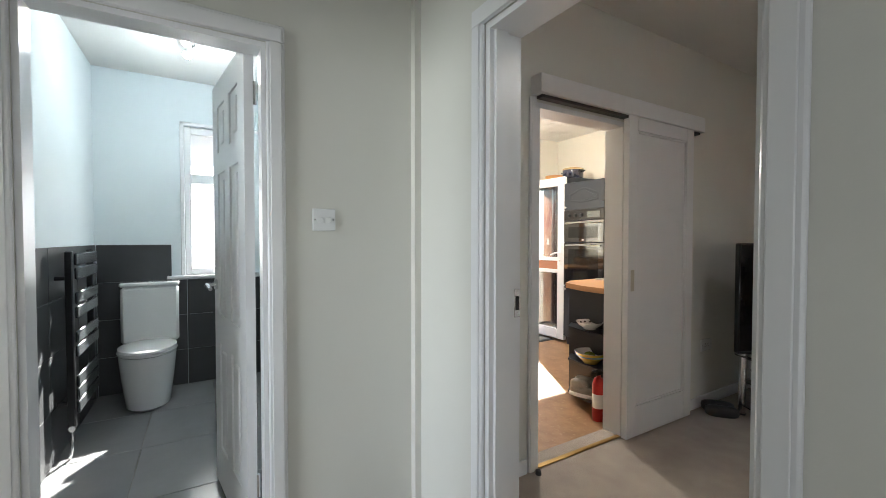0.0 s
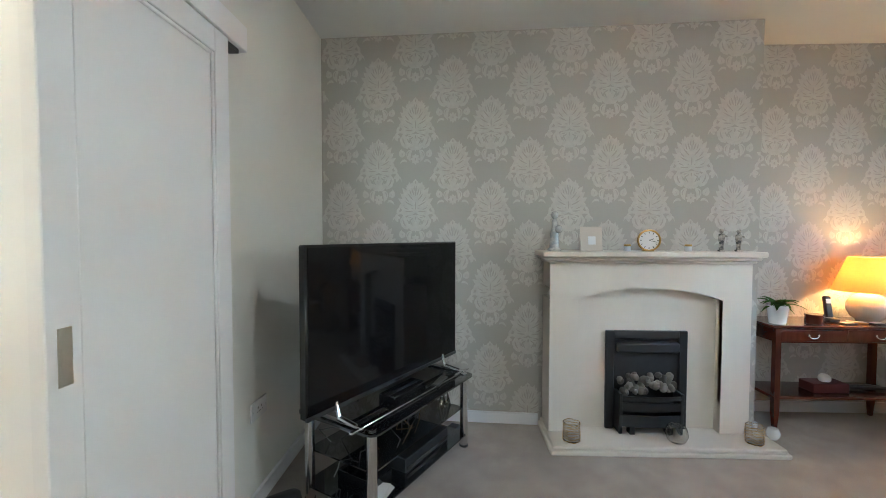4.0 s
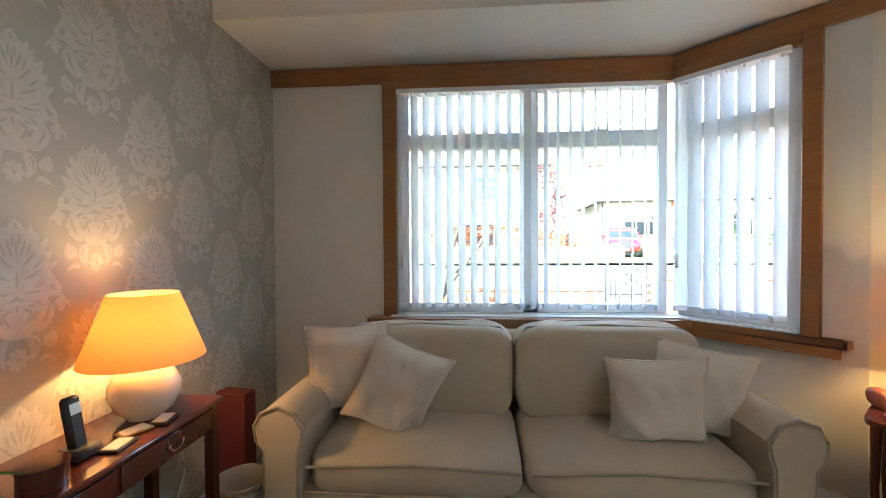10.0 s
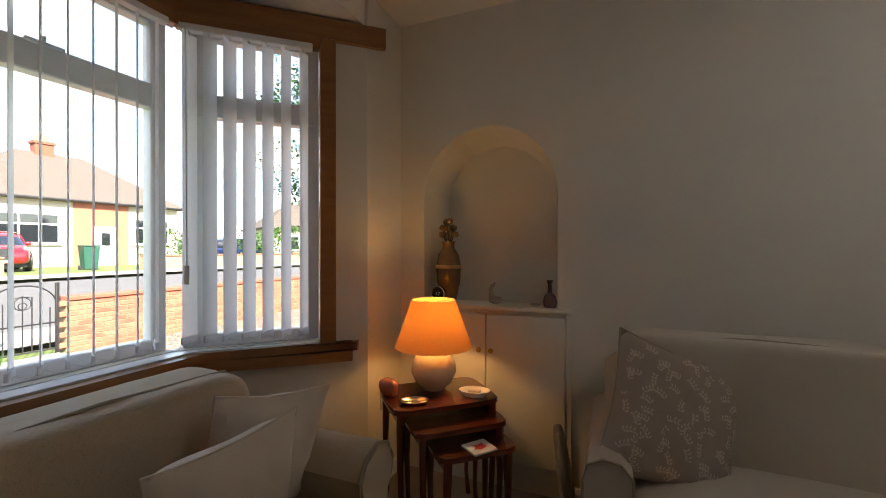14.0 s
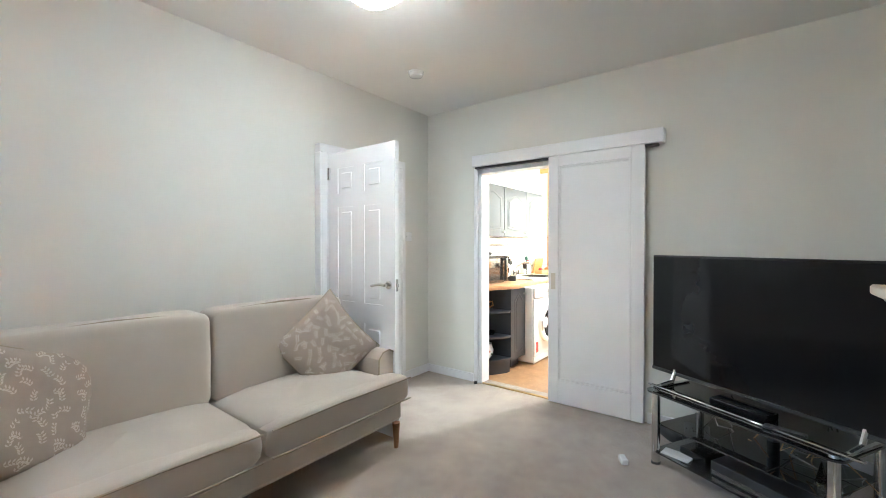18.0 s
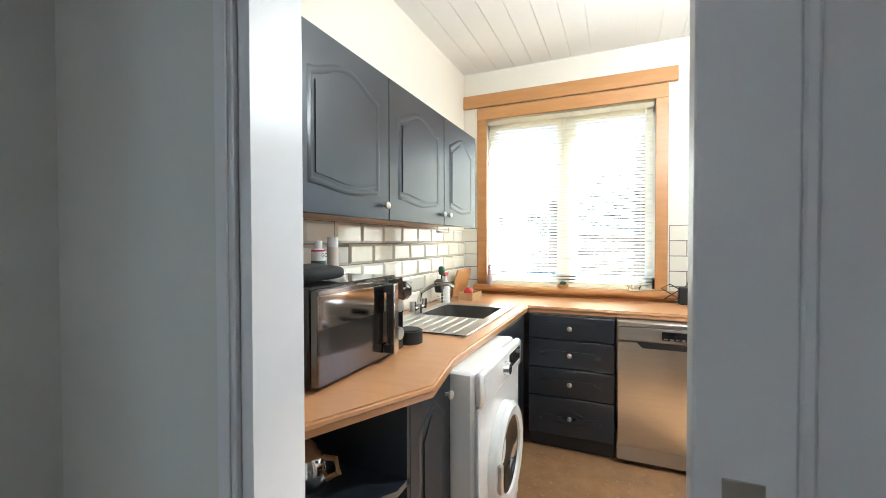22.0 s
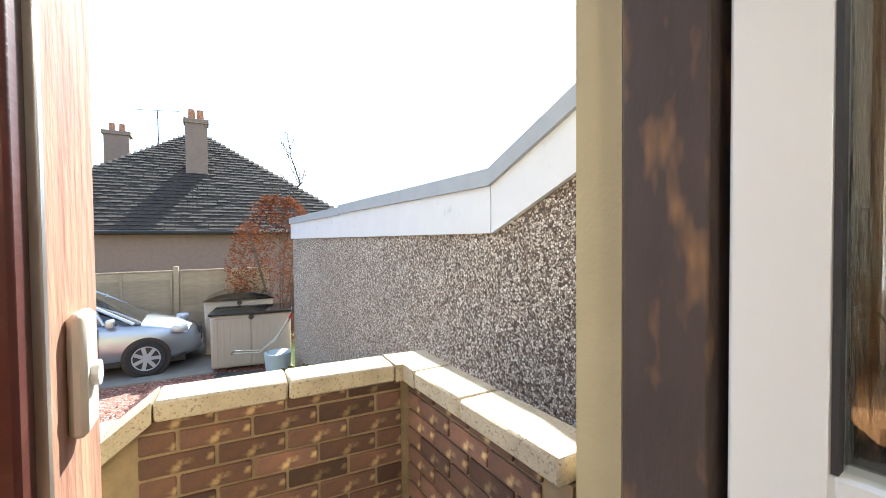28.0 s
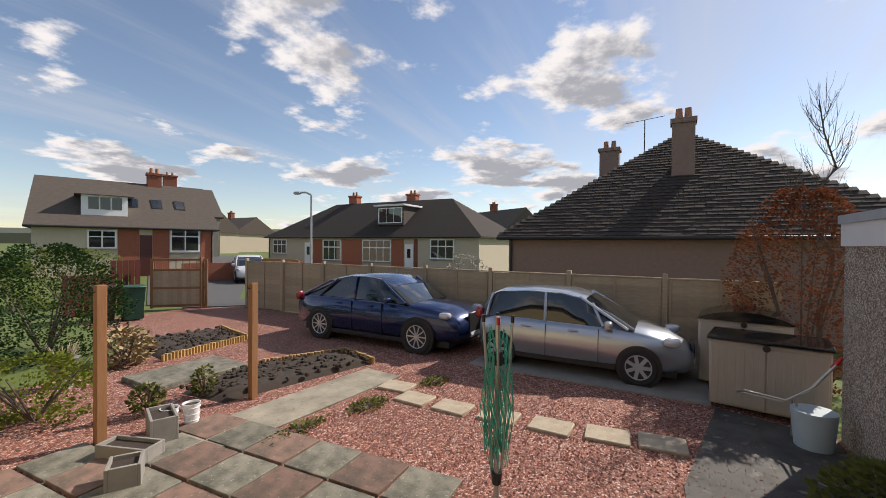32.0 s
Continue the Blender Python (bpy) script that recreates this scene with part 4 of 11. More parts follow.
t = thing("window_1", "oak-framed bay window with white casements", "window", kind="structure")
FX = BAYX - 0.03
part("head_board", flush((FX, BENDY - 0.01, HEADZ), (BAYX, 3.448, HEADZ + 0.105)), OAK, t, "varnished oak picture rail")
part("head_board", G().box((-0.02, -0.03, HEADZ), (CL + 0.09, 0.0, HEADZ + 0.105), 0.004, cant), OAK, t)
part("frame_post", flush((FX - 0.01, 2.63, SILLZ - 0.02), (BAYX + 0.02, 2.715, HEADZ)), OAK, t)
part("frame_post", G().box((CL - 0.235, -0.04, SILLZ - 0.02), (CL - 0.16, 0.02, HEADZ), 0.004, cant), OAK, t)
part("frame_head", flush((FX - 0.008, BENDY, HEADZ - 0.05), (BAYX + 0.02, 2.63, HEADZ)), OAK, t)
part("frame_head", G().box((0, -0.038, HEADZ - 0.05), (CL - 0.235, 0.02, HEADZ), 0.004, cant), OAK, t)
sill = [(5.02, 2.80), (4.79, 2.80), (4.79, BENDY - 0.05), (4.79 - 0.47, BENDY - 0.52), (RX - 0.001, 0.505 - 0.05), (4.40, 0.40), (5.02, BENDY + 0.05)]
part("window_sill", G().prism(sill, SILLZ - 0.05, SILLZ - 0.012), OAK, t, "thick varnished oak sill")
nose = [(4.81, 2.77), (4.825, 2.77), (4.825, BENDY - 0.035), (4.33, 0.46), (4.325, 0.455), (4.318, 0.47), (4.81, BENDY - 0.03)]
part("sill_apron", G().prism(nose, SILLZ - 0.10, SILLZ - 0.05), OAK, t)
part("sill_board", G().prism([(5.0, 2.66), (4.84, 2.66), (4.84, BENDY - 0.02), (4.46, 0.54), (4.6, 0.50), (5.0, BENDY)], SILLZ - 0.012, SILLZ - 0.004), UPVC, t, "white inner sill board")
WX0, GB, TR0, TR1, GT = BAYX + 0.04, 0.885, 1.872, 1.975, 2.23
f = G()
for y0, y1 in ((0.94, 1.005), (1.73, 1.835), (2.56, 2.65)):
    f.box((WX0, y0, SILLZ), (WX0 + 0.06, y1, GT + 0.06), 0.006)
f.box((WX0, 1.0, SILLZ), (WX0 + 0.06, 2.6, GB), 0.006).box((WX0, 1.0, GT), (WX0 + 0.06, 2.6, GT + 0.06), 0.006).box((WX0 - 0.004, 1.0, TR0), (WX0 + 0.06, 2.6, TR1), 0.006)
part("window_frame", f, UPVC, t, "white plastic casement frame")
f = G()
c0, c1 = 0.02, CL - 0.235
for a, b in ((c0, c0 + 0.1), (c1 - 0.08, c1)):
    f.box((a, 0.03, SILLZ), (b, 0.09, GT + 0.06), 0.006, cant)
f.box((c0, 0.03, SILLZ), (c1, 0.09, GB), 0.006, cant).box((c0, 0.03, GT), (c1, 0.09, GT + 0.06), 0.006, cant).box((c0, 0.026, TR0), (c1, 0.09, TR1), 0.006, cant)
part("window_frame", f, UPVC, t)
for a, b in ((1.005, 1.73), (1.835, 2.56)):
    for z0, z1 in ((GB, TR0), (TR1, GT)):
        ob = part("glass_pane", G().add([(WX0 + 0.03, a, z0), (WX0 + 0.03, b, z0), (WX0 + 0.03, b, z1), (WX0 + 0.03, a, z1)], [(0, 1, 2, 3)]), GLASS, t)
        ob.visible_shadow = False
    part("catch", G().box((WX0 - 0.02, (a + b) / 2 - 0.06, TR1 - 0.01), (WX0 - 0.006, (a + b) / 2 + 0.05, TR1 + 0.004), 0.003).cyl((WX0 - 0.02, (a + b) / 2, TR1), (WX0 - 0.02, (a + b) / 2, TR1 + 0.02), 0.006), UPVC, t)
for z0, z1 in ((GB, TR0), (TR1, GT)):
    ob = part("glass_pane", G().add([(c0 + 0.1, 0.06, z0), (c1 - 0.08, 0.06, z0), (c1 - 0.08, 0.06, z1), (c0 + 0.1, 0.06, z1)], [(0, 1, 2, 3)], cant), GLASS, t)
    ob.visible_shadow = False
structure("bay_outer_fill", G().box((5.02, 2.70, -0.5), (5.1, 3.6, 2.7)).box((WX0 + 0.06, 2.62, 0.8), (5.1, 2.72, 2.4)), RENDERC, "cream render beside the bay window")


def vertical_blind(label, m, length, turn, n):
    t = thing("vertical_blind", label, "blind", m, "vertical blinds in the bay")
    part("head_rail", G().box((0, -0.02, 2.205), (length, 0.02, 2.235), 0.004), UPVC, t)
    sl = G()
    k = 5
    for i in range(k):
        u = -0.044 + 0.088 * i / (k - 1)
        sl.v += [(u, 0.006 * (1 - (u / 0.044) ** 2), 0.0), (u, 0.006 * (1 - (u / 0.044) ** 2), 1.305)]
    sl.f += [(2 * i, 2 * i + 2, 2 * i + 3, 2 * i + 1) for i in range(k - 1)]
    me = mesh_of(sl, BLINDV)
    hem = mesh_of(G().box((-0.044, -0.004, 0), (0.044, 0.010, 0.03), 0.003), BLINDV)
    hook = mesh_of(G().box((-0.006, -0.003, 0), (0.006, 0.003, 0.03), 0.001), UPVC)
    for i in range(n):
        u = (i + 0.5) * length / n
        a = radians(turn + random.uniform(-3, 3))
        s = piece("slat", me, t, (u, 0, 0.895), (0, 0, a))
        piece("weight", hem, s, (0, 0, -0.028))
        piece("hook", hook, t, (u, 0, 2.19), (0, 0, a))
    g = G()
    for i in range(n - 1):
        u0, u1 = (i + 0.5) * length / n, (i + 1.5) * length / n
        g.tube([(u0, -0.02, 0.880), ((u0 + u1) / 2, -0.02, 0.862), (u1, -0.02, 0.880)], 0.0018, 4)
    part("link_chain", g, UPVC, t)
    part("control_wand", G().tube([(0.03, -0.03, 2.2), (0.035, -0.035, 1.2)], 0.003, 6).box((0.025, -0.045, 1.12), (0.045, -0.025, 1.2), 0.004), UPVC, t)


vertical_blind("white fabric vertical blind, slats turned half open", pose(4.87, 2.62, 0, 0, 0, -90), 1.62, 62, 22)
vertical_blind("white fabric vertical blind on the canted light", cant @ pose(0.03, -0.06, 0), CL - 0.30, 60, 7)
# ---- living room things ----
t = thing("fireplace", "cream stone fireplace with an arched recess", "fireplace")
FY = 2.985
ax0, ax1, asz, atz = 1.66, 2.52, 0.862, 0.935
g = G().box((1.49, FY, 0.05), (ax0, 3.19, asz)).box((ax1, FY, 0.05), (2.69, 3.11, asz)).box((1.49, FY, atz), (2.69, 3.19, 1.085))
M = 14
ap = [(ax0 + (ax1 - ax0) * i / M, asz + (atz - asz) * math.sin(math.pi * i / M) ** 0.8) for i in range(M + 1)]
ap = [(1.49, asz)] + ap + [(2.69, asz)]
for (xa, za), (xb, zb) in zip(ap, ap[1:]):
    g.add([(xa, FY, za), (xb, FY, zb), (xb, FY, atz), (xa, FY, atz), (xa, 3.06, za), (xb, 3.06, zb)], [(0, 1, 2, 3), (0, 4, 5, 1)])
part("surround", g, STONEW, t, smooth=25)
for x, s in ((ax0, 1), (ax1, -1)):
    part("chamfer", G().add([(x - s * 0.028, FY - 0.0015, 0.26), (x, FY + 0.03, 0.22), (x, FY + 0.03, asz), (x - s * 0.028, FY - 0.0015, asz), (x, FY - 0.0015, 0.26), (x, FY - 0.0015, asz)], [(0, 4, 5, 3), (4, 1, 2, 5)]), STONEW, t)
part("back_panel", G().box((1.6, 3.05, 0.05), (2.6, 3.108, 1.0)), STONEW, t)
part("mantel_shelf", G().box((1.432, 2.905, 1.125), (2.725, 3.19, 1.157), 0.006), STONEW, t)
part("cornice", G().box((1.455, 2.93, 1.105), (2.712, 3.187, 1.125), 0.008).box((1.475, 2.955, 1.085), (2.70, 3.186, 1.105), 0.008), STONEW, t)
part("hearth", G().box((1.46, 2.79, 0.0), (2.80, 3.189, 0.026), 0.005).box((1.475, 2.805, 0.026), (2.785, 3.188, 0.05), 0.006), STONEW, t)
t = thing("gas_fire", "black coal-effect gas fire with a curved fret", "gas fire")
f0, f1, fz = 1.848, 2.343, 0.665
g = G().box((f0, 3.025, 0.052), (f0 + 0.05, 3.05, fz), 0.004).box((f1 - 0.05, 3.025, 0.052), (f1, 3.05, fz), 0.004).box((f0 + 0.05, 3.025, fz - 0.05), (f1 - 0.05, 3.05, fz), 0.004)
part("trim", g, BLACK, t)
part("firebox", G().box((f0 + 0.05, 3.044, 0.06), (f1 - 0.05, 3.049, fz - 0.05)), RUBBER, t)
part("hood", G().box((f0 + 0.06, 2.99, fz - 0.13), (f1 - 0.06, 3.045, fz - 0.065), 0.012), mat("grey_hood", (0.05, 0.055, 0.06), (0.04, 0.045, 0.05), 0.35, 0.4), t)
g = G()
for z, h in ((0.10, 0.07), (0.195, 0.05), (0.262, 0.022)):
    pts = [(f0 + 0.06 + (f1 - f0 - 0.12) * i / 10, 2.955 - 0.018 * math.sin(math.pi * i / 10)) for i in range(11)]
    g.prism(pts + [(x, y + 0.012) for x, y in pts[::-1]], z, z + h)
g.box((f0 + 0.055, 2.95, 0.055), (f0 + 0.075, 3.04, 0.30), 0.003).box((f1 - 0.075, 2.95, 0.055), (f1 - 0.055, 3.04, 0.30), 0.003).box((f0 + 0.12, 2.95, 0.052), (f0 + 0.15, 3.0, 0.10)).box((f1 - 0.15, 2.95, 0.052), (f1 - 0.12, 3.0, 0.10))
part("fret", g, BLACK, t)
for i in range(46):
    x, zz = random.uniform(f0 + 0.085, f1 - 0.085), random.uniform(0, 1)
    r = random.uniform(0.018, 0.03)
    part("pebble", G().pad((-r, -r * 0.8, -r * 0.7), (r, r * 0.8, r * 0.7), 0.8, 5), COAL, t).matrix_basis = pose(x, 2.985 + zz * 0.045, 0.285 + zz * 0.09 + random.uniform(0, 0.025), *[random.uniform(0, 180) for _ in range(3)])


def figure(name, label, m, profile, tops, kind="figurine"):
    g = G()
    g.lathe(profile, n=14, sx=1, sy=0.75)
    for p in tops:
        g.pad([p[0] - p[3], p[1] - p[3], p[2] - p[3]], [p[0] + p[3], p[1] + p[3], p[2] + p[3] * 1.2], 0.9, 7)
    return g


MZ = 1.158
def skirted(h, w):
    return [(0, 0), (w, 0), (w, 0.012), (w * 0.75, 0.02), (w * 0.72, h * 0.1), (w * 0.62, h * 0.45), (w * 0.36, h * 0.6), (w * 0.42, h * 0.74), (w * 0.2, h * 0.82), (0.0, h * 0.83)]
BLUEGREY = mat("glazed_grey_blue", (0.34, 0.36, 0.38), (0.62, 0.60, 0.56), 0.15, scale=14, coat=0.6, sharp=0.2)
part_l = figure("", "", None, skirted(0.24, 0.042), [(0, 0, 0.215, 0.021), (0.02, -0.015, 0.13, 0.022)])
ob = part("figurine", part_l, BLUEGREY); ob.matrix_basis = pose(1.515, 2.99, MZ); tagged(ob, "glazed porcelain lady figurine in grey and white", "figurine")
for x, h in ((2.50, 0.135), (2.60, 0.130)):
    gg = G().box((-0.016, -0.014, 0), (0.016, 0.014, 0.01)).tube([(-0.006, 0, 0.01), (-0.005, 0, h * 0.45)], 0.008).tube([(0.007, 0, 0.01), (0.005, 0, h * 0.45)], 0.008)
    gg.lathe([(0.014, h * 0.42), (0.017, h * 0.6), (0.015, h * 0.76), (0.006, h * 0.8)], n=10).pad((-0.011, -0.011, h * 0.8), (0.011, 0.011, h), 0.9, 6).tube([(0.012, 0, h * 0.74), (0.024, -0.01, h * 0.66), (0.010, -0.018, h * 0.70)], 0.005)
    ob = part("figurine", gg, mat("glazed_dark", (0.05, 0.05, 0.05), (0.5, 0.45, 0.38), 0.25, scale=26, coat=0.5, sharp=0.15)); ob.matrix_basis = pose(x, 2.98, MZ)
    tagged(ob, "small dark porcelain musician figurine on the mantel", "figurine", "mantel musicians")
t = thing("greeting_card", "plain cream card propped on the mantel", "card", pose(1.74, 2.99, MZ))
part("sheet", G().box((-0.065, 0.0, 0), (0.065, 0.0015, 0.145), m=pose(0, 0, 0, -9)).box((-0.065, 0.045, 0), (0.065, 0.0465, 0.143), m=pose(0, 0, 0, 8)), CUSH, t)
part("emboss", G().box((-0.02, -0.001, 0.04), (0.025, -0.0003, 0.09), m=pose(0, 0, 0, -9)), GLOSSW, t)
t = thing("mantel_clock", "round brass mantel clock with a white dial", "clock", pose(2.075, 2.985, MZ + 0.066))
ring = [(0.066 * math.cos(a), 0.066 * math.sin(a)) for a in np.linspace(0, 2 * math.pi, 33)[:-1]]
up90 = pose(0, 0, 0, 90, 0, -14)
part("case", G().cyl((0, 0, -0.03), (0, 0, 0.012), 0.062, 0.066, 32, up90), BRASS, t)
part("bezel", G().tube([(0.06 * math.cos(a), 0.06 * math.sin(a), 0.014) for a in np.linspace(0, 2 * math.pi, 33)], 0.006, 6, up90), BRASS, t)
part("dial", G().cyl((0, 0, 0.0125), (0, 0, 0.0145), 0.056, n=32, m=up90), PORC, t)
g = G()
for i in range(12):
    g.box((-0.002, 0.041, 0.0146), (0.002, 0.051, 0.0152), m=up90 @ pose(0, 0, 0, 0, 0, 30 * i))
part("hour_marks", g, INK, t)
part("hand", G().box((-0.0018, 0, 0.0155), (0.0018, 0.028, 0.016), m=up90 @ pose(0, 0, 0, 0, 0, -70)), INK, t)
part("hand", G().box((-0.0013, 0, 0.0162), (0.0013, 0.042, 0.0167), m=up90 @ pose(0, 0, 0, 0, 0, -105)), INK, t)
part("foot", G().box((-0.03, -0.012, -0.066), (0.03, 0.03, -0.055), 0.004), BRASS, t)
for x, c in ((1.95, TERRA), (2.31, TERRA)):
    t = thing("egg_cup", "small white egg cup with a gilt rim", "ornament", pose(x, 2.985, MZ), "small mantel pots")
    part("cup", G().lathe([(0, 0), (0.016, 0), (0.019, 0.004), (0.019, 0.03), (0.016, 0.03), (0.0, 0.028)], n=16), PORC, t)
    part("rim", G().lathe([(0.019, 0.03), (0.022, 0.037), (0.018, 0.042), (0, 0.040)], n=16), BRASS, t)


def tealight(x, y, r, h):
    t = thing("candle_holder", "gilt wire and glass tealight holder on the hearth", "candle holder", pose(x, y, 0.051), "hearth candle holders")
    part("glass_cup", G().lathe([(0, 0), (r * 0.93, 0), (r * 0.93, h), (r * 0.88, h), (r * 0.88, 0.006), (0, 0.006)], n=24), CLEAR, t)
    for k in range(7):
        z = 0.004 + (h - 0.008) * k / 6
        part("wire", G().tube([(r * math.cos(a), r * math.sin(a), z + 0.004 * math.sin(5 * a + k)) for a in np.linspace(0, 2 * math.pi, 29)], 0.0016, 5), BRASS, t)
    part("candle", G().cyl((0, 0, 0.007), (0, 0, 0.022), r * 0.5, n=18), CUSH, t)


tealight(1.60, 2.88, 0.05, 0.105)
tealight(2.655, 2.885, 0.048, 0.10)
t = thing("glass_bowl", "round clear glass candle bowl on the hearth", "bowl", pose(2.20, 2.865, 0.051))
part("bowl", G().lathe([(0, 0), (0.025, 0.0), (0.05, 0.018), (0.062, 0.05), (0.055, 0.085), (0.045, 0.10), (0.043, 0.10), (0.053, 0.083), (0.059, 0.05), (0.047, 0.02), (0.02, 0.006), (0, 0.006)], n=28), CLEAR, t)
t = thing("white_ball_ornament", "small white round ornament by the hearth", "ornament", pose(2.795, 2.93, 0.051))
part("ball", G().lathe([(0, 0), (0.02, 0), (0.034, 0.02), (0.036, 0.04), (0.026, 0.065), (0.012, 0.07), (0, 0.07)], n=18), PORC, t)


# television on its stand
tvx = Matrix.Translation((0.312, 2.112, 0)) @ Matrix.Rotation(math.atan2(3.11 - 2.09, 0.915 - 0.31), 4, "Z")
TW = math.hypot(0.605, 1.02)
t = thing("television", "black flat-screen television on a silver foot", "television", tvx)
part("cabinet", G().box((0, 0.0, 0.485), (TW, 0.045, 1.212), 0.006), BLACKG, t)
part("screen", G().box((0.012, -0.003, 0.505), (TW - 0.012, 0.0005, 1.20), 0.001), SCREEN, t, "dark glossy blank screen")
part("bezel", G().box((0, -0.004, 0.483), (TW, 0.012, 0.503), 0.003), BLACK, t)
for x in (0.16, TW - 0.16):
    part("foot", G().tube([(x, -0.12, 0.437), (x, -0.02, 0.452), (x, 0.02, 0.55), (x, 0.03, 0.56)], 0.012).box((x - 0.012, -0.16, 0.431), (x + 0.012, 0.12, 0.443), 0.004), CHROME, t, "bent silver foot")
part("foot_bar", G().box((0.1, -0.155, 0.431), (TW - 0.1, -0.135, 0.441), 0.003), CHROME, t)
part("logo_mark", G().box((TW / 2 - 0.03, -0.005, 0.49), (TW / 2 + 0.03, -0.0042, 0.497)), CHROME, t)
stm = Matrix.Translation((0.574, 2.151, 0)) @ Matrix.Rotation(radians(60.5), 4, "Z") @ Matrix.Diagonal((0.915, 1, 0.945, 1))
t = thing("television_stand", "three-tier black glass stand with chrome legs", "tv stand", stm)
SL, SD = 0.93, 0.455


def round_rect(x0, y0, x1, y1, r, n=5):
    out = []
    for cx, cy, a0 in ((x1 - r, y1 - r, 0), (x0 + r, y1 - r, 90), (x0 + r, y0 + r, 180), (x1 - r, y0 + r, 270)):
        out += [(cx + r * math.cos(radians(a0 + 90 * i / n)), cy + r * math.sin(radians(a0 + 90 * i / n))) for i in range(n + 1)]
    return out


part("top_shelf", G().prism(round_rect(-0.03, -0.03, SL + 0.03, SD, 0.05), 0.445, 0.455), DARKGLASS, t)
part("shelf", G().prism(round_rect(0.03, 0.02, SL - 0.03, SD - 0.03, 0.04), 0.245, 0.253), DARKGLASS, t)
part("shelf", G().prism(round_rect(0.0, 0.0, SL, SD - 0.02, 0.04), 0.075, 0.083), DARKGLASS, t)
for x, y in ((0.02, 0.02), (SL - 0.02, 0.02), (0.02, SD - 0.05), (SL - 0.02, SD - 0.05)):
    lg = part("leg", G().cyl((x, y, 0.012), (x, y, 0.452), 0.024, n=18), CHROME, t)
    part("foot", G().cyl((x, y, 0), (x, y, 0.012), 0.027, n=18), BLACK, lg)
    part("cap", G().cyl((x, y, 0.4555), (x, y, 0.462), 0.02, n=18), CHROME, lg)
part("pillar", G().cyl((SL / 2, SD - 0.06, 0.08), (SL / 2, SD - 0.06, 0.445), 0.03), BLACK, t)
t = thing("soundbar", "slim black media box under the television", "media box", stm @ pose(0.30, 0.10, 0.4555))
part("case", G().box((0, 0, 0), (0.30, 0.1, 0.035), 0.004), BLACKG, t)
t = thing("remote_control", "black remote control on the glass stand", "remote control", stm @ pose(0.62, 0.03, 0.4555, 0, 0, 12))
part("body", G().box((0, 0, 0), (0.17, 0.045, 0.016), 0.005), BLACK, t)
g = G()
for i in range(9):
    for j in range(3):
        g.cyl((0.02 + i * 0.016, 0.01 + j * 0.012, 0.016), (0.02 + i * 0.016, 0.01 + j * 0.012, 0.0175), 0.004, n=8)
part("buttons", g, CABLE, t)
t = thing("disc_player", "black video recorder on the lower shelf", "video recorder", stm @ pose(0.34, 0.06, 0.084))
part("case", G().box((0, 0, 0), (0.44, 0.30, 0.075), 0.004), BLACK, t)
part("front_strip", G().box((0.01, -0.003, 0.01), (0.43, 0.0, 0.03)), CHROME, t)
t = thing("game_box", "grey slotted box on the middle shelf", "media box", stm @ pose(0.12, 0.1, 0.084))
part("case", G().box((0, 0, 0), (0.16, 0.22, 0.05), 0.004), BLACKG, t)
t = thing("folded_papers", "white folded leaflets on the lower shelf", "papers", stm @ pose(0.06, 0.01, 0.084, 0, 0, 12))
for k in range(3):
    part("leaflet", G().box((0, 0, 0.004 * k), (0.16, 0.07, 0.004 * k + 0.003), m=pose(0.004 * k, 0, 0, 0, 0, 4 * k)), PORC, t)
t = thing("white_plug", "small white adapter lying on the carpet", "adapter", pose(0.66, 1.99, 0.0, 0, 0, 30))
part("body", G().box((0, 0, 0), (0.07, 0.04, 0.035), 0.006), PORC, t)
t = thing("glass_ornament", "pair of clear glass pyramid ornaments", "ornament", stm @ pose(0.82, 0.12, 0.254))
for k in (0, 1):
    part("pyramid", G().cyl((k * 0.05, 0, 0), (k * 0.05, 0, 0.11), 0.03, 0.002, 4), CLEAR, t)
t = thing("cables", "tangle of grey and cream cables behind the stand", "cables")
for k in range(11):
    a, b = random.uniform(0.05, 0.9), random.uniform(0.2, 0.7)
    pts = [stm @ Vector((a + random.uniform(-0.15, 0.15) * i / 2, SD - 0.12 - 0.02 * k % 0.1 + 0.06 * math.sin(i * 1.7 + k), max(0.09, 0.43 - i * 0.07 + 0.06 * math.sin(i * 2.3 + k)))) for i in range(6)]
    part("cable", G().tube(pts, 0.0035, 5), CABLE if k % 3 else WICKER, t)
t = thing("dark_slippers", "dark shoes pushed behind the stand", "shoes", pose(0.14, 2.16, 0.0, 0, 0, 40))
for k in (0, 1):
    part("shoe", G().pad((-0.05, 0.1 * k - 0.04, 0), (0.16, 0.1 * k + 0.04, 0.075), 0.6, 8), BLACK, t)
t = thing("loudspeaker", "small black box loudspeaker on the floor", "loudspeaker", stm @ pose(0.93, 0.12, 0.0))
part("case", G().box((0.06, 0, 0), (0.13, 0.06, 0.05), 0.004), BLACK, t)


# sofas
def roll_cushion(g, a, b, e=0.3, **k):
    return g.pad(a, b, e, 16, **k)


def welt(pts, r=0.006):
    return G().tube(pts, r, 6)


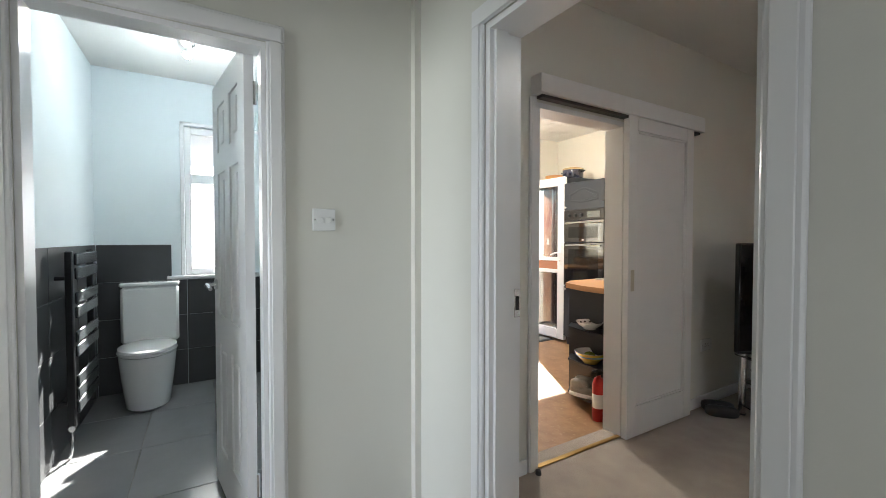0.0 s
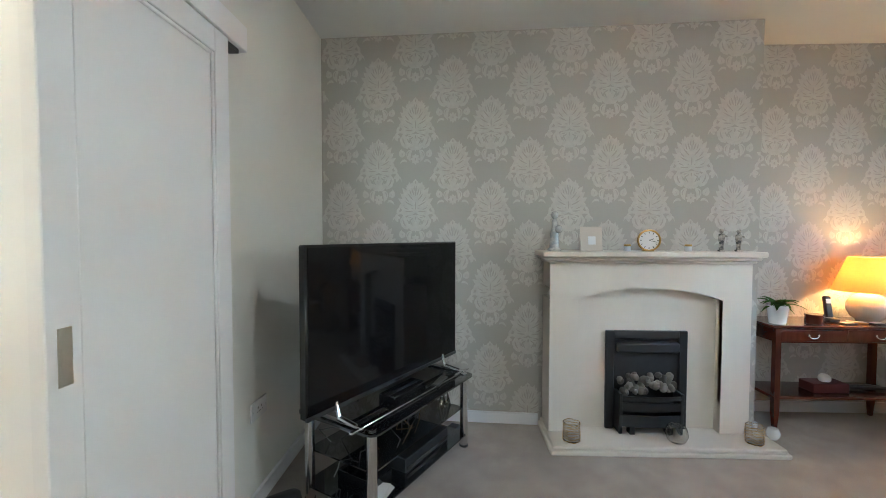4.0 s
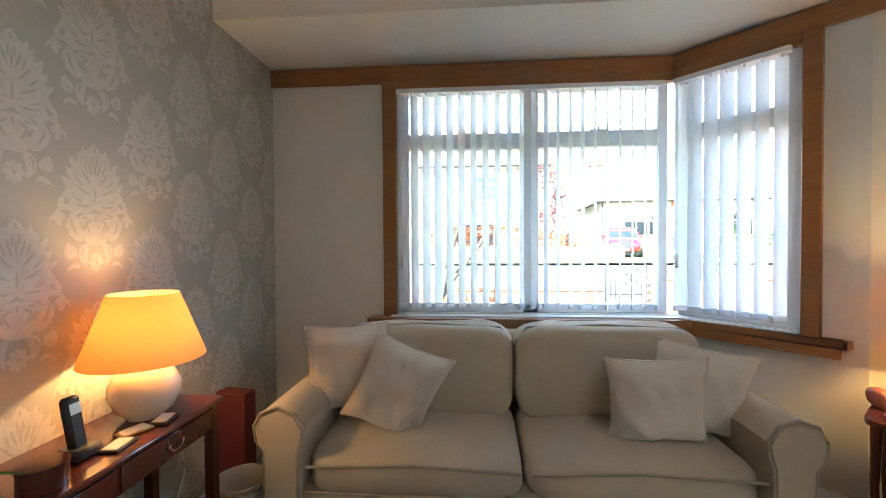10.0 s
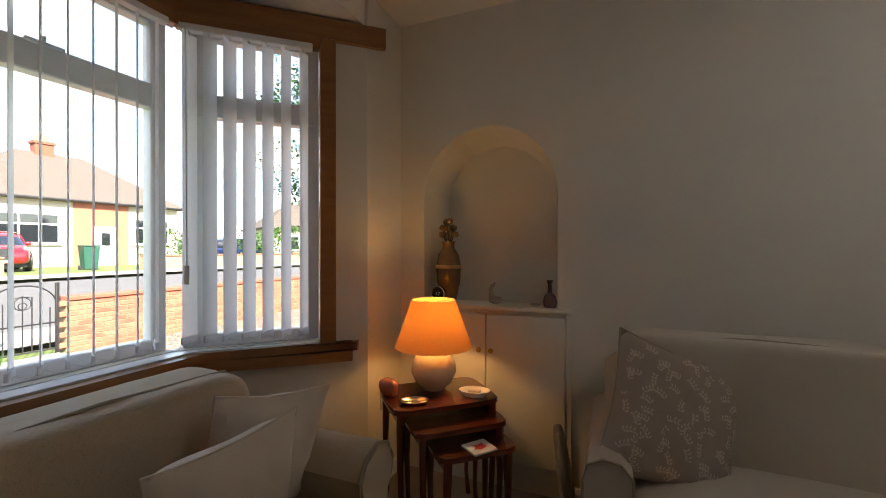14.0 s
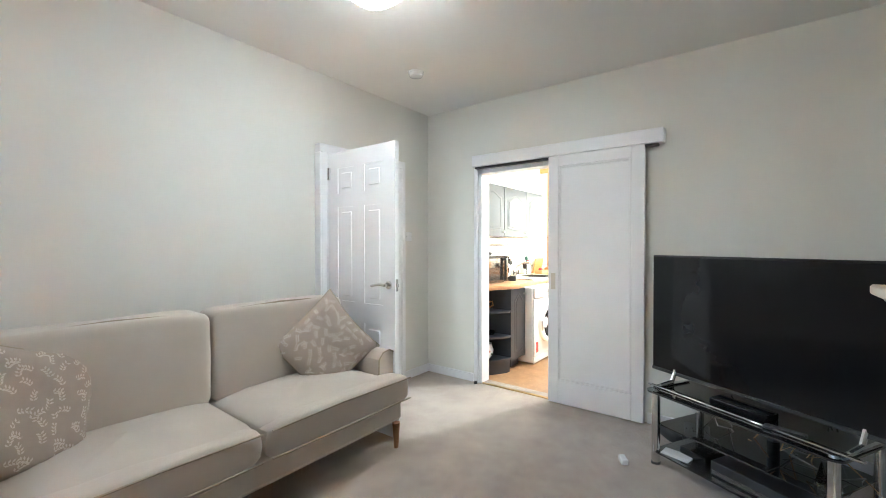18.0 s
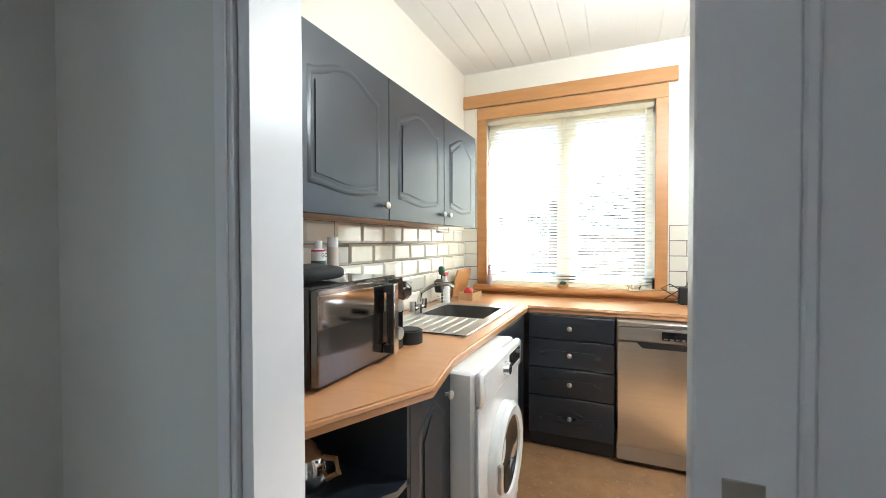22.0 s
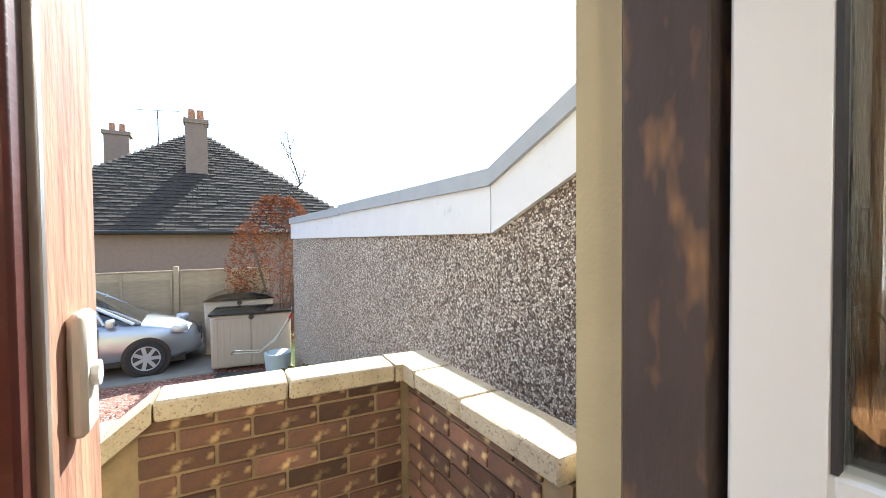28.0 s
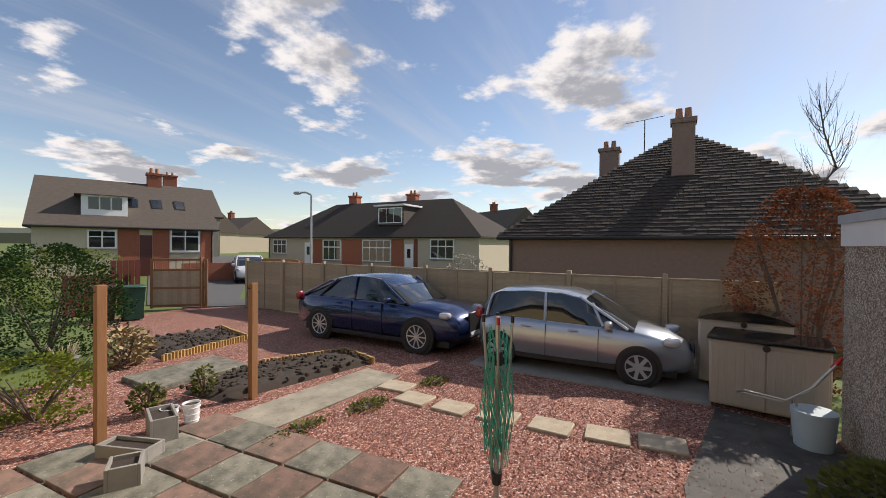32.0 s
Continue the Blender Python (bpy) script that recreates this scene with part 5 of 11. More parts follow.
t = thing("sofa", "beige two-seater sofa with rolled arms", "sofa", pose(3.87, 0.90, 0))
SW, SDp = 2.10, 0.86
part("base", G().box((0.03, 0.14, 0.045), (SDp, SW - 0.14, 0.30), 0.02), SOFA, t)
for y0 in (0, SW - 0.19):
    g = G()
    prof = [(0.01, 0.045), (0.01, 0.46), (-0.02, 0.50), (-0.03, 0.555), (0.0, 0.61), (0.07, 0.635), (0.14, 0.61), (0.175, 0.555), (0.165, 0.50), (0.15, 0.46), (0.15, 0.045)]
    prof = [(u if y0 == 0 else 0.16 - u, v) for u, v in prof]
    mm = Matrix(((0, 0, 1, 0), (1, 0, 0, y0 + 0.015), (0, 1, 0, 0), (0, 0, 0, 1)))
    g.prism(prof, 0.0, SDp, mm)
    arm = part("arm", g, SOFA, t)
    part("arm_face", G().prism([(0.08 + (u - 0.08) * 0.9, 0.34 + (v - 0.34) * 0.95) for u, v in prof], -0.012, 0.004, mm), SOFA, arm)
    part("arm_piping", G().tube([mm @ Vector((u, v, -0.006)) for u, v in prof], 0.006, 6), PIPING, arm)
for k in range(2):
    y0 = 0.17 + k * (SW - 0.34) / 2
    y1 = y0 + (SW - 0.34) / 2 - 0.008
    c = part("seat_cushion", roll_cushion(G(), (-0.015, y0, 0.285), (0.66, y1, 0.435), puff=0.34, wrinkle=0.010, seed=k), SOFA, t)
    part("piping", welt([(-0.012, y0 + 0.02, 0.405), (-0.014, (y0 + y1) / 2, 0.425), (-0.012, y1 - 0.02, 0.405)]).tube([(-0.012, y0 + 0.02, 0.305), (-0.012, y1 - 0.02, 0.305)], 0.005), PIPING, c)
    b = part("back_cushion", roll_cushion(G(), (0.41, y0, 0.41), (0.70, y1, 0.865), wrinkle=0.012, seed=5 + k, e=0.34), SOFA, t)
    part("piping", welt([(0.50, y0 + 0.015, 0.55), (0.49, y0 + 0.01, 0.79), (0.51, y0 + 0.06, 0.852), (0.51, (y0 + y1) / 2, 0.868), (0.51, y1 - 0.06, 0.852), (0.49, y1 - 0.01, 0.79), (0.50, y1 - 0.015, 0.55)]), PIPING, b)
part("back", G().box((0.70, 0.05, 0.045), (SDp, SW - 0.05, 0.78), 0.04), SOFA, t)
for x in (0.06, SDp - 0.06):
    for y in (0.08, SW - 0.08):
        part("foot", G().box((x - 0.035, y - 0.035, 0), (x + 0.035, y + 0.035, 0.05), 0.005), MAHOG, t)


def scatter(name, label, m, w, h, d, material, group, seed, sprigs=False, wrinkle=0.014):
    """A filled square cushion, upright in its own x and z, with pinched corners."""
    t = thing(name, label, "cushion", m, group)
    g, n = G(), 18
    top, bot = [], []
    for i in range(n + 1):
        for j in range(n + 1):
            u, v = 2 * i / n - 1, 2 * j / n - 1
            pull = 1 - 0.10 * (u * u) * (1 - v * v) * 1.0 - 0.10 * (v * v) * (1 - u * u)
            fat = ((1 - u ** 4) * (1 - v ** 4)) ** 0.55
            p = Vector((u * w / 2 * pull, 0, v * h / 2 * pull))
            f = 1 + wrinkle * 14 * noise.noise(Vector((u * 1.6 + seed, v * 1.6, seed)))
            cr = wrinkle * 0.9 * noise.noise(Vector((u * 4 + v * 2 + seed, v * 2, 1))) * fat
            top.append(p + Vector((0, -d / 2 * fat * f - cr, 0))); bot.append(p + Vector((0, d / 2 * fat * f, 0)))
    k = (n + 1) ** 2
    fs = [(i * (n + 1) + j, (i + 1) * (n + 1) + j, (i + 1) * (n + 1) + j + 1, i * (n + 1) + j + 1) for i in range(n) for j in range(n)]
    g.add([p + Vector((0, 0, h / 2)) for p in top + bot], fs + [tuple(q + k for q in f) for f in fs])
    c = part("cover", g, material, t)
    edge = [top[i * (n + 1)] for i in range(n + 1)] + [top[n * (n + 1) + j] for j in range(n + 1)] + [top[(n - i) * (n + 1) + n] for i in range(n + 1)] + [top[n - j] for j in range(n + 1)]
    part("seam", G().tube([p + Vector((0, 0, h / 2)) for p in edge], 0.0035, 5), PIPING if sprigs else material, c)
    if sprigs:
        q = G()
        rng = random.Random(seed)

        def on(u, v):
            """A point just above the front of the cover and its two directions there."""
            i, j = min(n - 1, max(0, int((u + 1) / 2 * n))), min(n - 1, max(0, int((v + 1) / 2 * n)))
            a, b, c2 = top[i * (n + 1) + j], top[(i + 1) * (n + 1) + j], top[i * (n + 1) + j + 1]
            fu, fv = (u + 1) / 2 * n - i, (v + 1) / 2 * n - j
            nrm = (b - a).cross(c2 - a).normalized()
            nrm = -nrm if nrm.y > 0 else nrm
            return a + (b - a) * fu + (c2 - a) * fv + nrm * 0.003 + Vector((0, 0, h / 2)), (b - a).normalized(), (c2 - a).normalized()

        for i in range(10):
            for j in range(8):
                u, v, ang = -0.90 + 0.195 * i, -0.92 + 0.24 * j + (0.12 if i % 2 else 0), rng.uniform(-0.9, 0.9)
                bend = rng.choice((-0.2, 0.2))
                for k in range(4):
                    ang += bend
                    u, v = u + 0.045 * math.sin(ang), v + 0.045 * math.cos(ang)
                    if abs(u) > 0.92 or abs(v) > 0.92:
                        break
                    p, eu, ev = on(u, v)
                    for s in (-1, 1):
                        la = ang + s * 0.85
                        d, e = eu * math.sin(la) + ev * math.cos(la), eu * math.cos(la) - ev * math.sin(la)
                        q.add([p, p + d * 0.008 + e * 0.0036, p + d * 0.016, p + d * 0.008 - e * 0.0036], [(0, 1, 2, 3)])
        s = part("sprig_pattern", q, SPRIG, c, "pale woven leaf sprigs", 0)
        s["kind"] = "stuff"
    return t


scatter("scatter_cushion", "cream cotton cushion leaning in the sofa corner", pose(4.26, 2.76, 0.47, 10, 0, -72), 0.38, 0.44, 0.14, CUSH, "cream cushions", 1, wrinkle=0.02)
scatter("scatter_cushion", "creased cream cushion leaning on its corner", pose(4.14, 2.58, 0.44, 14, 24, -76), 0.37, 0.44, 0.14, CUSH, "cream cushions", 4, wrinkle=0.034)
scatter("scatter_cushion", "cream cotton cushion propped beside the sofa arm", pose(4.20, 1.20, 0.45, 12, 9, -106), 0.38, 0.40, 0.14, CUSH, "cream cushions", 7, wrinkle=0.02)
scatter("scatter_cushion", "smooth cream cushion leaning on the sofa", pose(4.09, 1.38, 0.44, 14, -4, -100), 0.38, 0.39, 0.14, CUSH, "cream cushions", 9, wrinkle=0.02)

t = thing("sofa", "stone linen two-seater sofa with turned legs", "sofa", pose(3.24, 0.045, 0, 0, 0, 180) @ Matrix.Diagonal((1, 0.91, 1, 1)) @ pose(0, -0.90, 0))
SW = 1.98
part("base", G().box((0.02, 0.03, 0.15), (SW - 0.02, 0.88, 0.31), 0.03), SOFA2, t)
part("back", G().box((0.06, 0.72, 0.15), (SW - 0.06, 0.88, 0.80), 0.05), SOFA2, t)
for x0, s in ((0.0, 1), (SW, -1)):
    prof = [(0.0, 0.16), (0.0, 0.52), (0.015, 0.575), (0.06, 0.60), (0.115, 0.59), (0.15, 0.55), (0.155, 0.16)]
    prof = [(x0 + s * u, v) for u, v in prof]
    mm = Matrix(((1, 0, 0, 0), (0, 0, 1, 0), (0, 1, 0, 0), (0, 0, 0, 1)))
    arm = part("arm", G().prism(prof, 0.13, 0.86, mm), SOFA2, t)
    part("arm_piping", G().tube([mm @ Vector((u, v, 0.128)) for u, v in prof], 0.005, 6), PIPING, arm)
for k in range(2):
    x0 = 0.155 + k * (SW - 0.31) / 2
    x1 = x0 + (SW - 0.31) / 2 - 0.006
    xa, xb = (x0 - 0.13, x1) if k == 0 else (x0, x1 + 0.13)
    sh = G().pad((xa, -0.07, 0.30), (xb, 0.12, 0.475), 0.4, 12, puff=0.1, wrinkle=0.008, seed=20 + k)
    c = part("seat_cushion", roll_cushion(G(), (x0, -0.06, 0.30), (x1, 0.70, 0.475), puff=0.42, wrinkle=0.012, seed=11 + k), SOFA2, t)
    part("cushion_front", sh, SOFA2, c)
    part("piping", welt([(xa + 0.02, -0.065, 0.45), ((x0 + x1) / 2, -0.072, 0.462), (xb - 0.02, -0.065, 0.45)], 0.005).tube([(xa + 0.02, -0.065, 0.325), (xb - 0.02, -0.065, 0.325)], 0.005), PIPING, c)
    b = part("back_cushion", roll_cushion(G(), (x0, 0.50, 0.45), (x1, 0.74, 0.935), wrinkle=0.008, seed=15 + k, e=0.16), SOFA2, t)
    part("piping", welt([(x0 + 0.012, 0.56, 0.6), (x0 + 0.008, 0.55, 0.86), (x0 + 0.05, 0.56, 0.925), ((x0 + x1) / 2, 0.57, 0.938), (x1 - 0.05, 0.56, 0.925), (x1 - 0.008, 0.55, 0.86), (x1 - 0.012, 0.56, 0.6)], 0.005), PIPING, b)
for x in (0.09, SW - 0.09):
    for y in (0.03, 0.80):
        part("leg", G().cyl((x, y, 0), (x, y, 0.16), 0.014, 0.026, 14), POSTW, t, "turned light wood leg")
scatter("scatter_cushion", "taupe cushion woven with pale leaf sprigs", pose(3.00, 0.58, 0.44, -16, 20, 205), 0.50, 0.50, 0.15, LEAFCUSH, "sprigged cushions", 21, True)
scatter("scatter_cushion", "taupe leaf cushion tilted against the sofa arm", pose(1.50, 0.60, 0.46, -18, -36, 168), 0.50, 0.50, 0.15, LEAFCUSH, "sprigged cushions", 25, True)


# console table, lamp and what stands on it
t = thing("console_table", "mahogany console table with two drawers and undershelf", "table", pose(2.94, 3.14, 0))
TL2, TD2, TZ = 0.91, 0.29, 0.685
part("tabletop", G().box((-0.02, -0.02, TZ - 0.02), (TL2 + 0.0, TD2 + 0.005, TZ), 0.006), MAHOG, t)
part("rail", G().box((0.03, 0.005, TZ - 0.115), (TL2 - 0.05, TD2 - 0.02, TZ - 0.021)), MAHOG, t)
for x0, x1 in ((0.045, 0.435), (0.455, 0.85)):
    dr = part("drawer_front", G().box((x0, -0.006, TZ - 0.105), (x1, 0.006, TZ - 0.03), 0.003), MAHOG, t)
    xm = (x0 + x1) / 2
    part("drop_handle", G().cyl((xm - 0.03, -0.006, TZ - 0.062), (xm - 0.03, -0.016, TZ - 0.062), 0.006).cyl((xm + 0.03, -0.006, TZ - 0.062), (xm + 0.03, -0.016, TZ - 0.062), 0.006).tube([(xm + 0.03 * math.cos(a), -0.016, TZ - 0.064 - 0.018 * math.sin(a)) for a in np.linspace(0, math.pi, 9)], 0.003), CHROME, dr, "silver swan-neck drop handle")
for x in (0.03, TL2 - 0.04):
    for y in (0.012, TD2 - 0.03):
        part("leg", G().prism([(x - 0.017, y - 0.017), (x + 0.017, y - 0.017), (x + 0.017, y + 0.017), (x - 0.017, y + 0.017)], 0.10, TZ - 0.02).cyl((x, y, 0), (x, y, 0.1), 0.014, 0.022, 4), MAHOG, t)
part("undershelf", G().box((0.01, 0.0, 0.205), (TL2 - 0.02, TD2 - 0.01, 0.225), 0.004), MAHOG, t)


def table_lamp(m, label):
    t = thing("table_lamp", label, "lamp", m, "lit table lamps")
    part("base", G().lathe([(0, 0), (0.055, 0), (0.06, 0.012), (0.085, 0.03), (0.108, 0.08), (0.105, 0.12), (0.08, 0.165), (0.045, 0.185), (0.028, 0.192), (0.026, 0.20), (0, 0.20)], n=32), CERAMIC, t, "round cream crackle-glazed base")
    part("shade", G().lathe([(0.185, 0.20), (0.105, 0.425), (0.104, 0.425), (0.184, 0.20)], n=40), SHADE, t, "glowing cream fabric shade")
    part("fitting", G().cyl((0, 0, 0.20), (0, 0, 0.25), 0.014).cyl((0, 0, 0.25), (0, 0, 0.262), 0.018), BRASS, t)
    for a in range(3):
        part("shade_wire", G().tube([(0, 0, 0.41), (0.104 * math.cos(2.1 * a), 0.104 * math.sin(2.1 * a), 0.418)], 0.0015, 5), BRASS, t)
    return t


table_lamp(pose(3.65, 3.28, TZ + 0.001), "lit table lamp with a cream ball base")
t = thing("phone", "black cordless phone standing in its cradle", "telephone", pose(3.38, 3.25, TZ + 0.001))
part("cradle", G().box((-0.04, -0.04, 0), (0.04, 0.04, 0.03), 0.008), BLACK, t)
part("handset", G().box((-0.023, -0.014, 0.02), (0.023, 0.014, 0.17), 0.008, pose(0, 0, 0, -10)), BLACK, t)
part("display", G().box((-0.016, -0.0155, 0.12), (0.016, -0.0142, 0.15), m=pose(0, 0, 0, -10)), INOX, t)
t = thing("wooden_box", "small round wooden coaster box", "box", pose(3.24, 3.20, TZ + 0.001))
part("body", G().cyl((0, 0, 0), (0, 0, 0.05), 0.05, n=26), MAHOG, t)
part("lid", G().cyl((0, 0, 0.0505), (0, 0, 0.06), 0.052, n=26), MAHOG, t)
for k, (x, y, a) in enumerate(((3.44, 3.19, 8), (3.53, 3.22, -20), (3.62, 3.19, 14))):
    t = thing("photo_frame", "small gilt-edged photo lying on the table", "picture frame", pose(x, y, TZ + 0.001, 0, 0, a), "flat photo frames")
    part("frame", G().box((-0.045, -0.03, 0), (0.045, 0.03, 0.008), 0.002), BRASS if k % 2 else BLACK, t)
    part("picture", G().box((-0.036, -0.022, 0.008), (0.036, 0.022, 0.0088)), CUSH, t)
t = thing("potted_plant", "leafy green plant in a white pot", "plant", pose(3.00, 3.19, TZ + 0.001))
part("pot", G().lathe([(0, 0), (0.045, 0), (0.058, 0.10), (0.062, 0.12), (0.055, 0.12), (0.05, 0.10), (0, 0.10)], n=24), PORC, t)
part("soil", G().cyl((0, 0, 0.1), (0, 0, 0.108), 0.05, n=18), EARTH, t)
for k in range(22):
    a, ln = k * 2.4, random.uniform(0.10, 0.19)
    d = Vector((math.cos(a), math.sin(a), random.uniform(0.5, 1.4))).normalized()
    q = G()
    n = 6
    s = d.cross(Vector((0, 0, 1))).normalized()
    vs = []
    for i in range(n + 1):
        u = i / n
        c = Vector((0, 0, 0.11)) + d * ln * u - Vector((0, 0, 0.10 * u * u))
        w = 0.017 * math.sin(math.pi * min(1, 0.1 + 0.9 * u))
        vs += [c - s * w, c + Vector((0, 0, 0.004)), c + s * w]
    q.add(vs, [(3 * i + j, 3 * i + j + 1, 3 * i + j + 4, 3 * i + j + 3) for i in range(n) for j in (0, 1)])
    part("leaf", q, LEAFG, t)
t = thing("tissue_box", "dark red tissue box on the undershelf", "box", pose(3.25, 3.2, 0.226))
part("carton", G().box((0, 0, 0), (0.23, 0.12, 0.06), 0.004), mat("burgundy_card", (0.09, 0.016, 0.016), (0.07, 0.012, 0.012), 0.6), t)
part("tissue", G().pad((0.08, 0.03, 0.05), (0.15, 0.09, 0.115), 0.9, 8, wrinkle=0.012), PORC, t)
t = thing("folded_umbrella", "folded black and yellow umbrella on the undershelf", "umbrella", pose(3.55, 3.28, 0.245, 0, 0, -10))
part("canopy", G().tube([(0, 0, 0), (0.1, 0, 0.005), (0.22, 0, 0)], [0.012, 0.02, 0.010], 8), BLACK, t)
part("handle", G().tube([(0.22, 0, 0), (0.29, 0.005, 0.0), (0.31, 0.02, 0.0)], 0.008), mat("yellow_plastic", (0.6, 0.42, 0.02), (0.5, 0.35, 0.02), 0.4), t)
t = thing("waste_basket", "pale wicker waste basket beside the sofa", "basket", pose(4.03, 3.17, 0))
part("body", G().lathe([(0, 0.0), (0.085, 0), (0.115, 0.25), (0.108, 0.25), (0.08, 0.012), (0, 0.012)], n=26), CUSH, t)
for k in range(9):
    z = 0.02 + k * 0.027
    r = 0.086 + 0.029 * z / 0.25 + 0.002
    part("weave_ring", G().tube([(r * math.cos(a), r * math.sin(a), z + 0.003 * math.sin(13 * a + k * 3)) for a in np.linspace(0, 2 * math.pi, 40)], 0.004, 5), WICKER if k in (0, 8) else CUSH, t)
t = thing("box_file", "dark red box standing in the corner", "box", pose(4.20, 3.25, 0, 0, 0, -12))
part("carton", G().box((0, 0, 0), (0.08, 0.17, 0.55), 0.004), mat("maroon_card", (0.13, 0.02, 0.025), (0.1, 0.016, 0.02), 0.6), t)


def wall_plate(label, m, w, h, kind, knobs=1, material=PORC):
    t = thing(kind, label, kind.replace("_", " "), m, kind="structure")
    part("plate", G().box((-w / 2, -0.009, -h / 2), (w / 2, 0, h / 2), 0.003), material, t)
    for k in range(knobs):
        x = (k - (knobs - 1) / 2) * 0.03
        if kind == "light_switch":
            part("rocker", G().box((x - 0.011, -0.013, -0.012), (x + 0.011, -0.009, 0.012), 0.002, pose(0, 0, 0, 6)), material, t)
        else:
            q = G().box((x - 0.003, -0.0105, 0.004), (x + 0.003, -0.0092, 0.012)).box((x - 0.012, -0.0105, -0.012), (x - 0.006, -0.0092, -0.008)).box((x + 0.006, -0.0105, -0.012), (x + 0.012, -0.0092, -0.008))
            part("pin_slots", q, INK, t)
    for s in (-1, 1):
        part("screw", G().cyl((s * w * 0.4, -0.0095, 0), (s * w * 0.4, -0.0105, 0), 0.0035, n=10), CHROME, t)


wall_plate("white double light switch on the hall wall", pose(-0.039, -0.49, 1.315, 0, 0, 90), 0.146 * 0.62, 0.088, "light_switch", 2)
wall_plate("white light switch by the living room door", pose(0.305, 0.001, 1.355, 0, 0, 180), 0.088, 0.088, "light_switch", 1)
wall_plate("white socket on the papered wall behind the sofa", pose(4.02, 3.449, 0.42), 0.146, 0.088, "power_socket", 2)
wall_plate("white socket on the cream wall behind the television", pose(0.001, 2.33, 0.45, 0, 0, 90), 0.146, 0.088, "power_socket", 2)
wall_plate("white socket beside the nest of tables", pose(4.299, 0.20, 0.45, 0, 0, -90), 0.088, 0.088, "power_socket", 1)
t = thing("lamp_flex", "white flex trailing down the papered wall", "cable")
part("flex", G().tube([(4.0, 3.43, 0.42), (4.0, 3.40, 0.30), (3.95, 3.41, 0.18), (3.85, 3.41, 0.13)], 0.004, 6), PORC, t)
t = thing("smoke_alarm", "round white smoke alarm on the ceiling", "smoke alarm", pose(0.87, 0.59, H))
part("base", G().cyl((0, 0, -0.014), (0, 0, -0.001), 0.06, n=30), PORC, t)
part("cover", G().lathe([(0.054, -0.014), (0.05, -0.034), (0.03, -0.042), (0, -0.043)], n=30), PORC, t)
t = thing("ceiling_light", "round lit opal glass light on the ceiling", "ceiling light", pose(1.85, 1.17, H))
part("rim", G().lathe([(0.17, -0.001), (0.175, -0.02), (0.165, -0.03), (0.15, -0.001)], n=36), CHROME, t)
part("diffuser", G().lathe([(0.163, -0.03), (0.15, -0.085), (0.10, -0.125), (0, -0.138)], n=36), thin("opal", (0.92, 0.90, 0.86), 0.75), t, "glowing opal glass bowl")

# alcove cupboard, ornaments, nest of tables
t = thing("alcove_cupboard", "cream built-in cupboard with two doors", "cupboard")
part("carcass", G().box((3.345, 0.001, 0.085), (4.215, 0.012, 0.945)), WALL, t)
for x0, x1, kx in ((3.365, 3.772, 3.742), (3.778, 4.195, 3.808)):
    d = part("door", G().box((x0, 0.013, 0.15), (x1, 0.028, 0.92), 0.003), WALL, t)
    part("knob", G().lathe([(0, 0), (0.006, 0), (0.007, 0.012), (0.014, 0.018), (0.013, 0.026), (0, 0.03)], n=16, m=pose(kx, 0.028, 0.73, -90)), BRASS, d, "small dark brass knob")
part("shelf", G().box((3.335, -0.10, 0.947), (4.225, 0.045, 0.967), 0.004), WALL, t)
part("frame_edge", G().box((3.335, 0.001, 0.0), (3.36, 0.02, 0.945), 0.003), WALL, t)
t = thing("skirting_block", "short bare wood block beside the cupboard", "skirting", kind="structure")
part("block", G().box((3.25, 0.016, 0.0), (3.34, 0.03, 0.06), 0.003), CARPET, t)
t = thing("vase", "tall brown-gold glazed vase in the alcove", "vase", pose(4.03, -0.08, 0.968))
VASE = mat("gold_brown_glaze", (0.22, 0.13, 0.05), (0.13, 0.075, 0.03), 0.25, 0.3, scale=18, coat=0.5)
part("body", G().lathe([(0, 0), (0.045, 0), (0.05, 0.02), (0.07, 0.12), (0.074, 0.20), (0.06, 0.27), (0.036, 0.305), (0.034, 0.33), (0.042, 0.345), (0.034, 0.345), (0.03, 0.32), (0, 0.3)], n=28), VASE, t)
part("band", G().lathe([(0.0745, 0.19), (0.0765, 0.20), (0.0745, 0.21)], n=28), BRASS, t)
for k in range(6):
    a = k * 1.05
    fl = part("dried_flower", G().pad((-0.024, -0.024, -0.02), (0.024, 0.024, 0.02), 0.8, 8, wrinkle=0.008, seed=k), VASE, t)
    fl.location = (0.035 * math.cos(a), 0.035 * math.sin(a), 0.39 + 0.035 * (k % 3))
    part("stem", G().tube([(0, 0, 0.31), (0.032 * math.cos(a), 0.032 * math.sin(a), 0.38 + 0.03 * (k % 3))], 0.004, 5), VASE, t)
t = thing("thermostat", "round black thermostat on a stand reading 17", "thermostat", pose(4.06, -0.005, 0.968, 0, 0, 170))
part("dial", G().cyl((0, -0.012, 0.047), (0, 0.012, 0.047), 0.042, n=30), BLACKG, t)
part("ring", G().tube([(0.042 * math.cos(a), -0.012, 0.047 + 0.042 * math.sin(a)) for a in np.linspace(0, 2 * math.pi, 33)], 0.003, 6), CHROME, t)
part("stand", G().box((-0.025, -0.02, 0), (0.025, 0.03, 0.006), 0.002), CHROME, t)


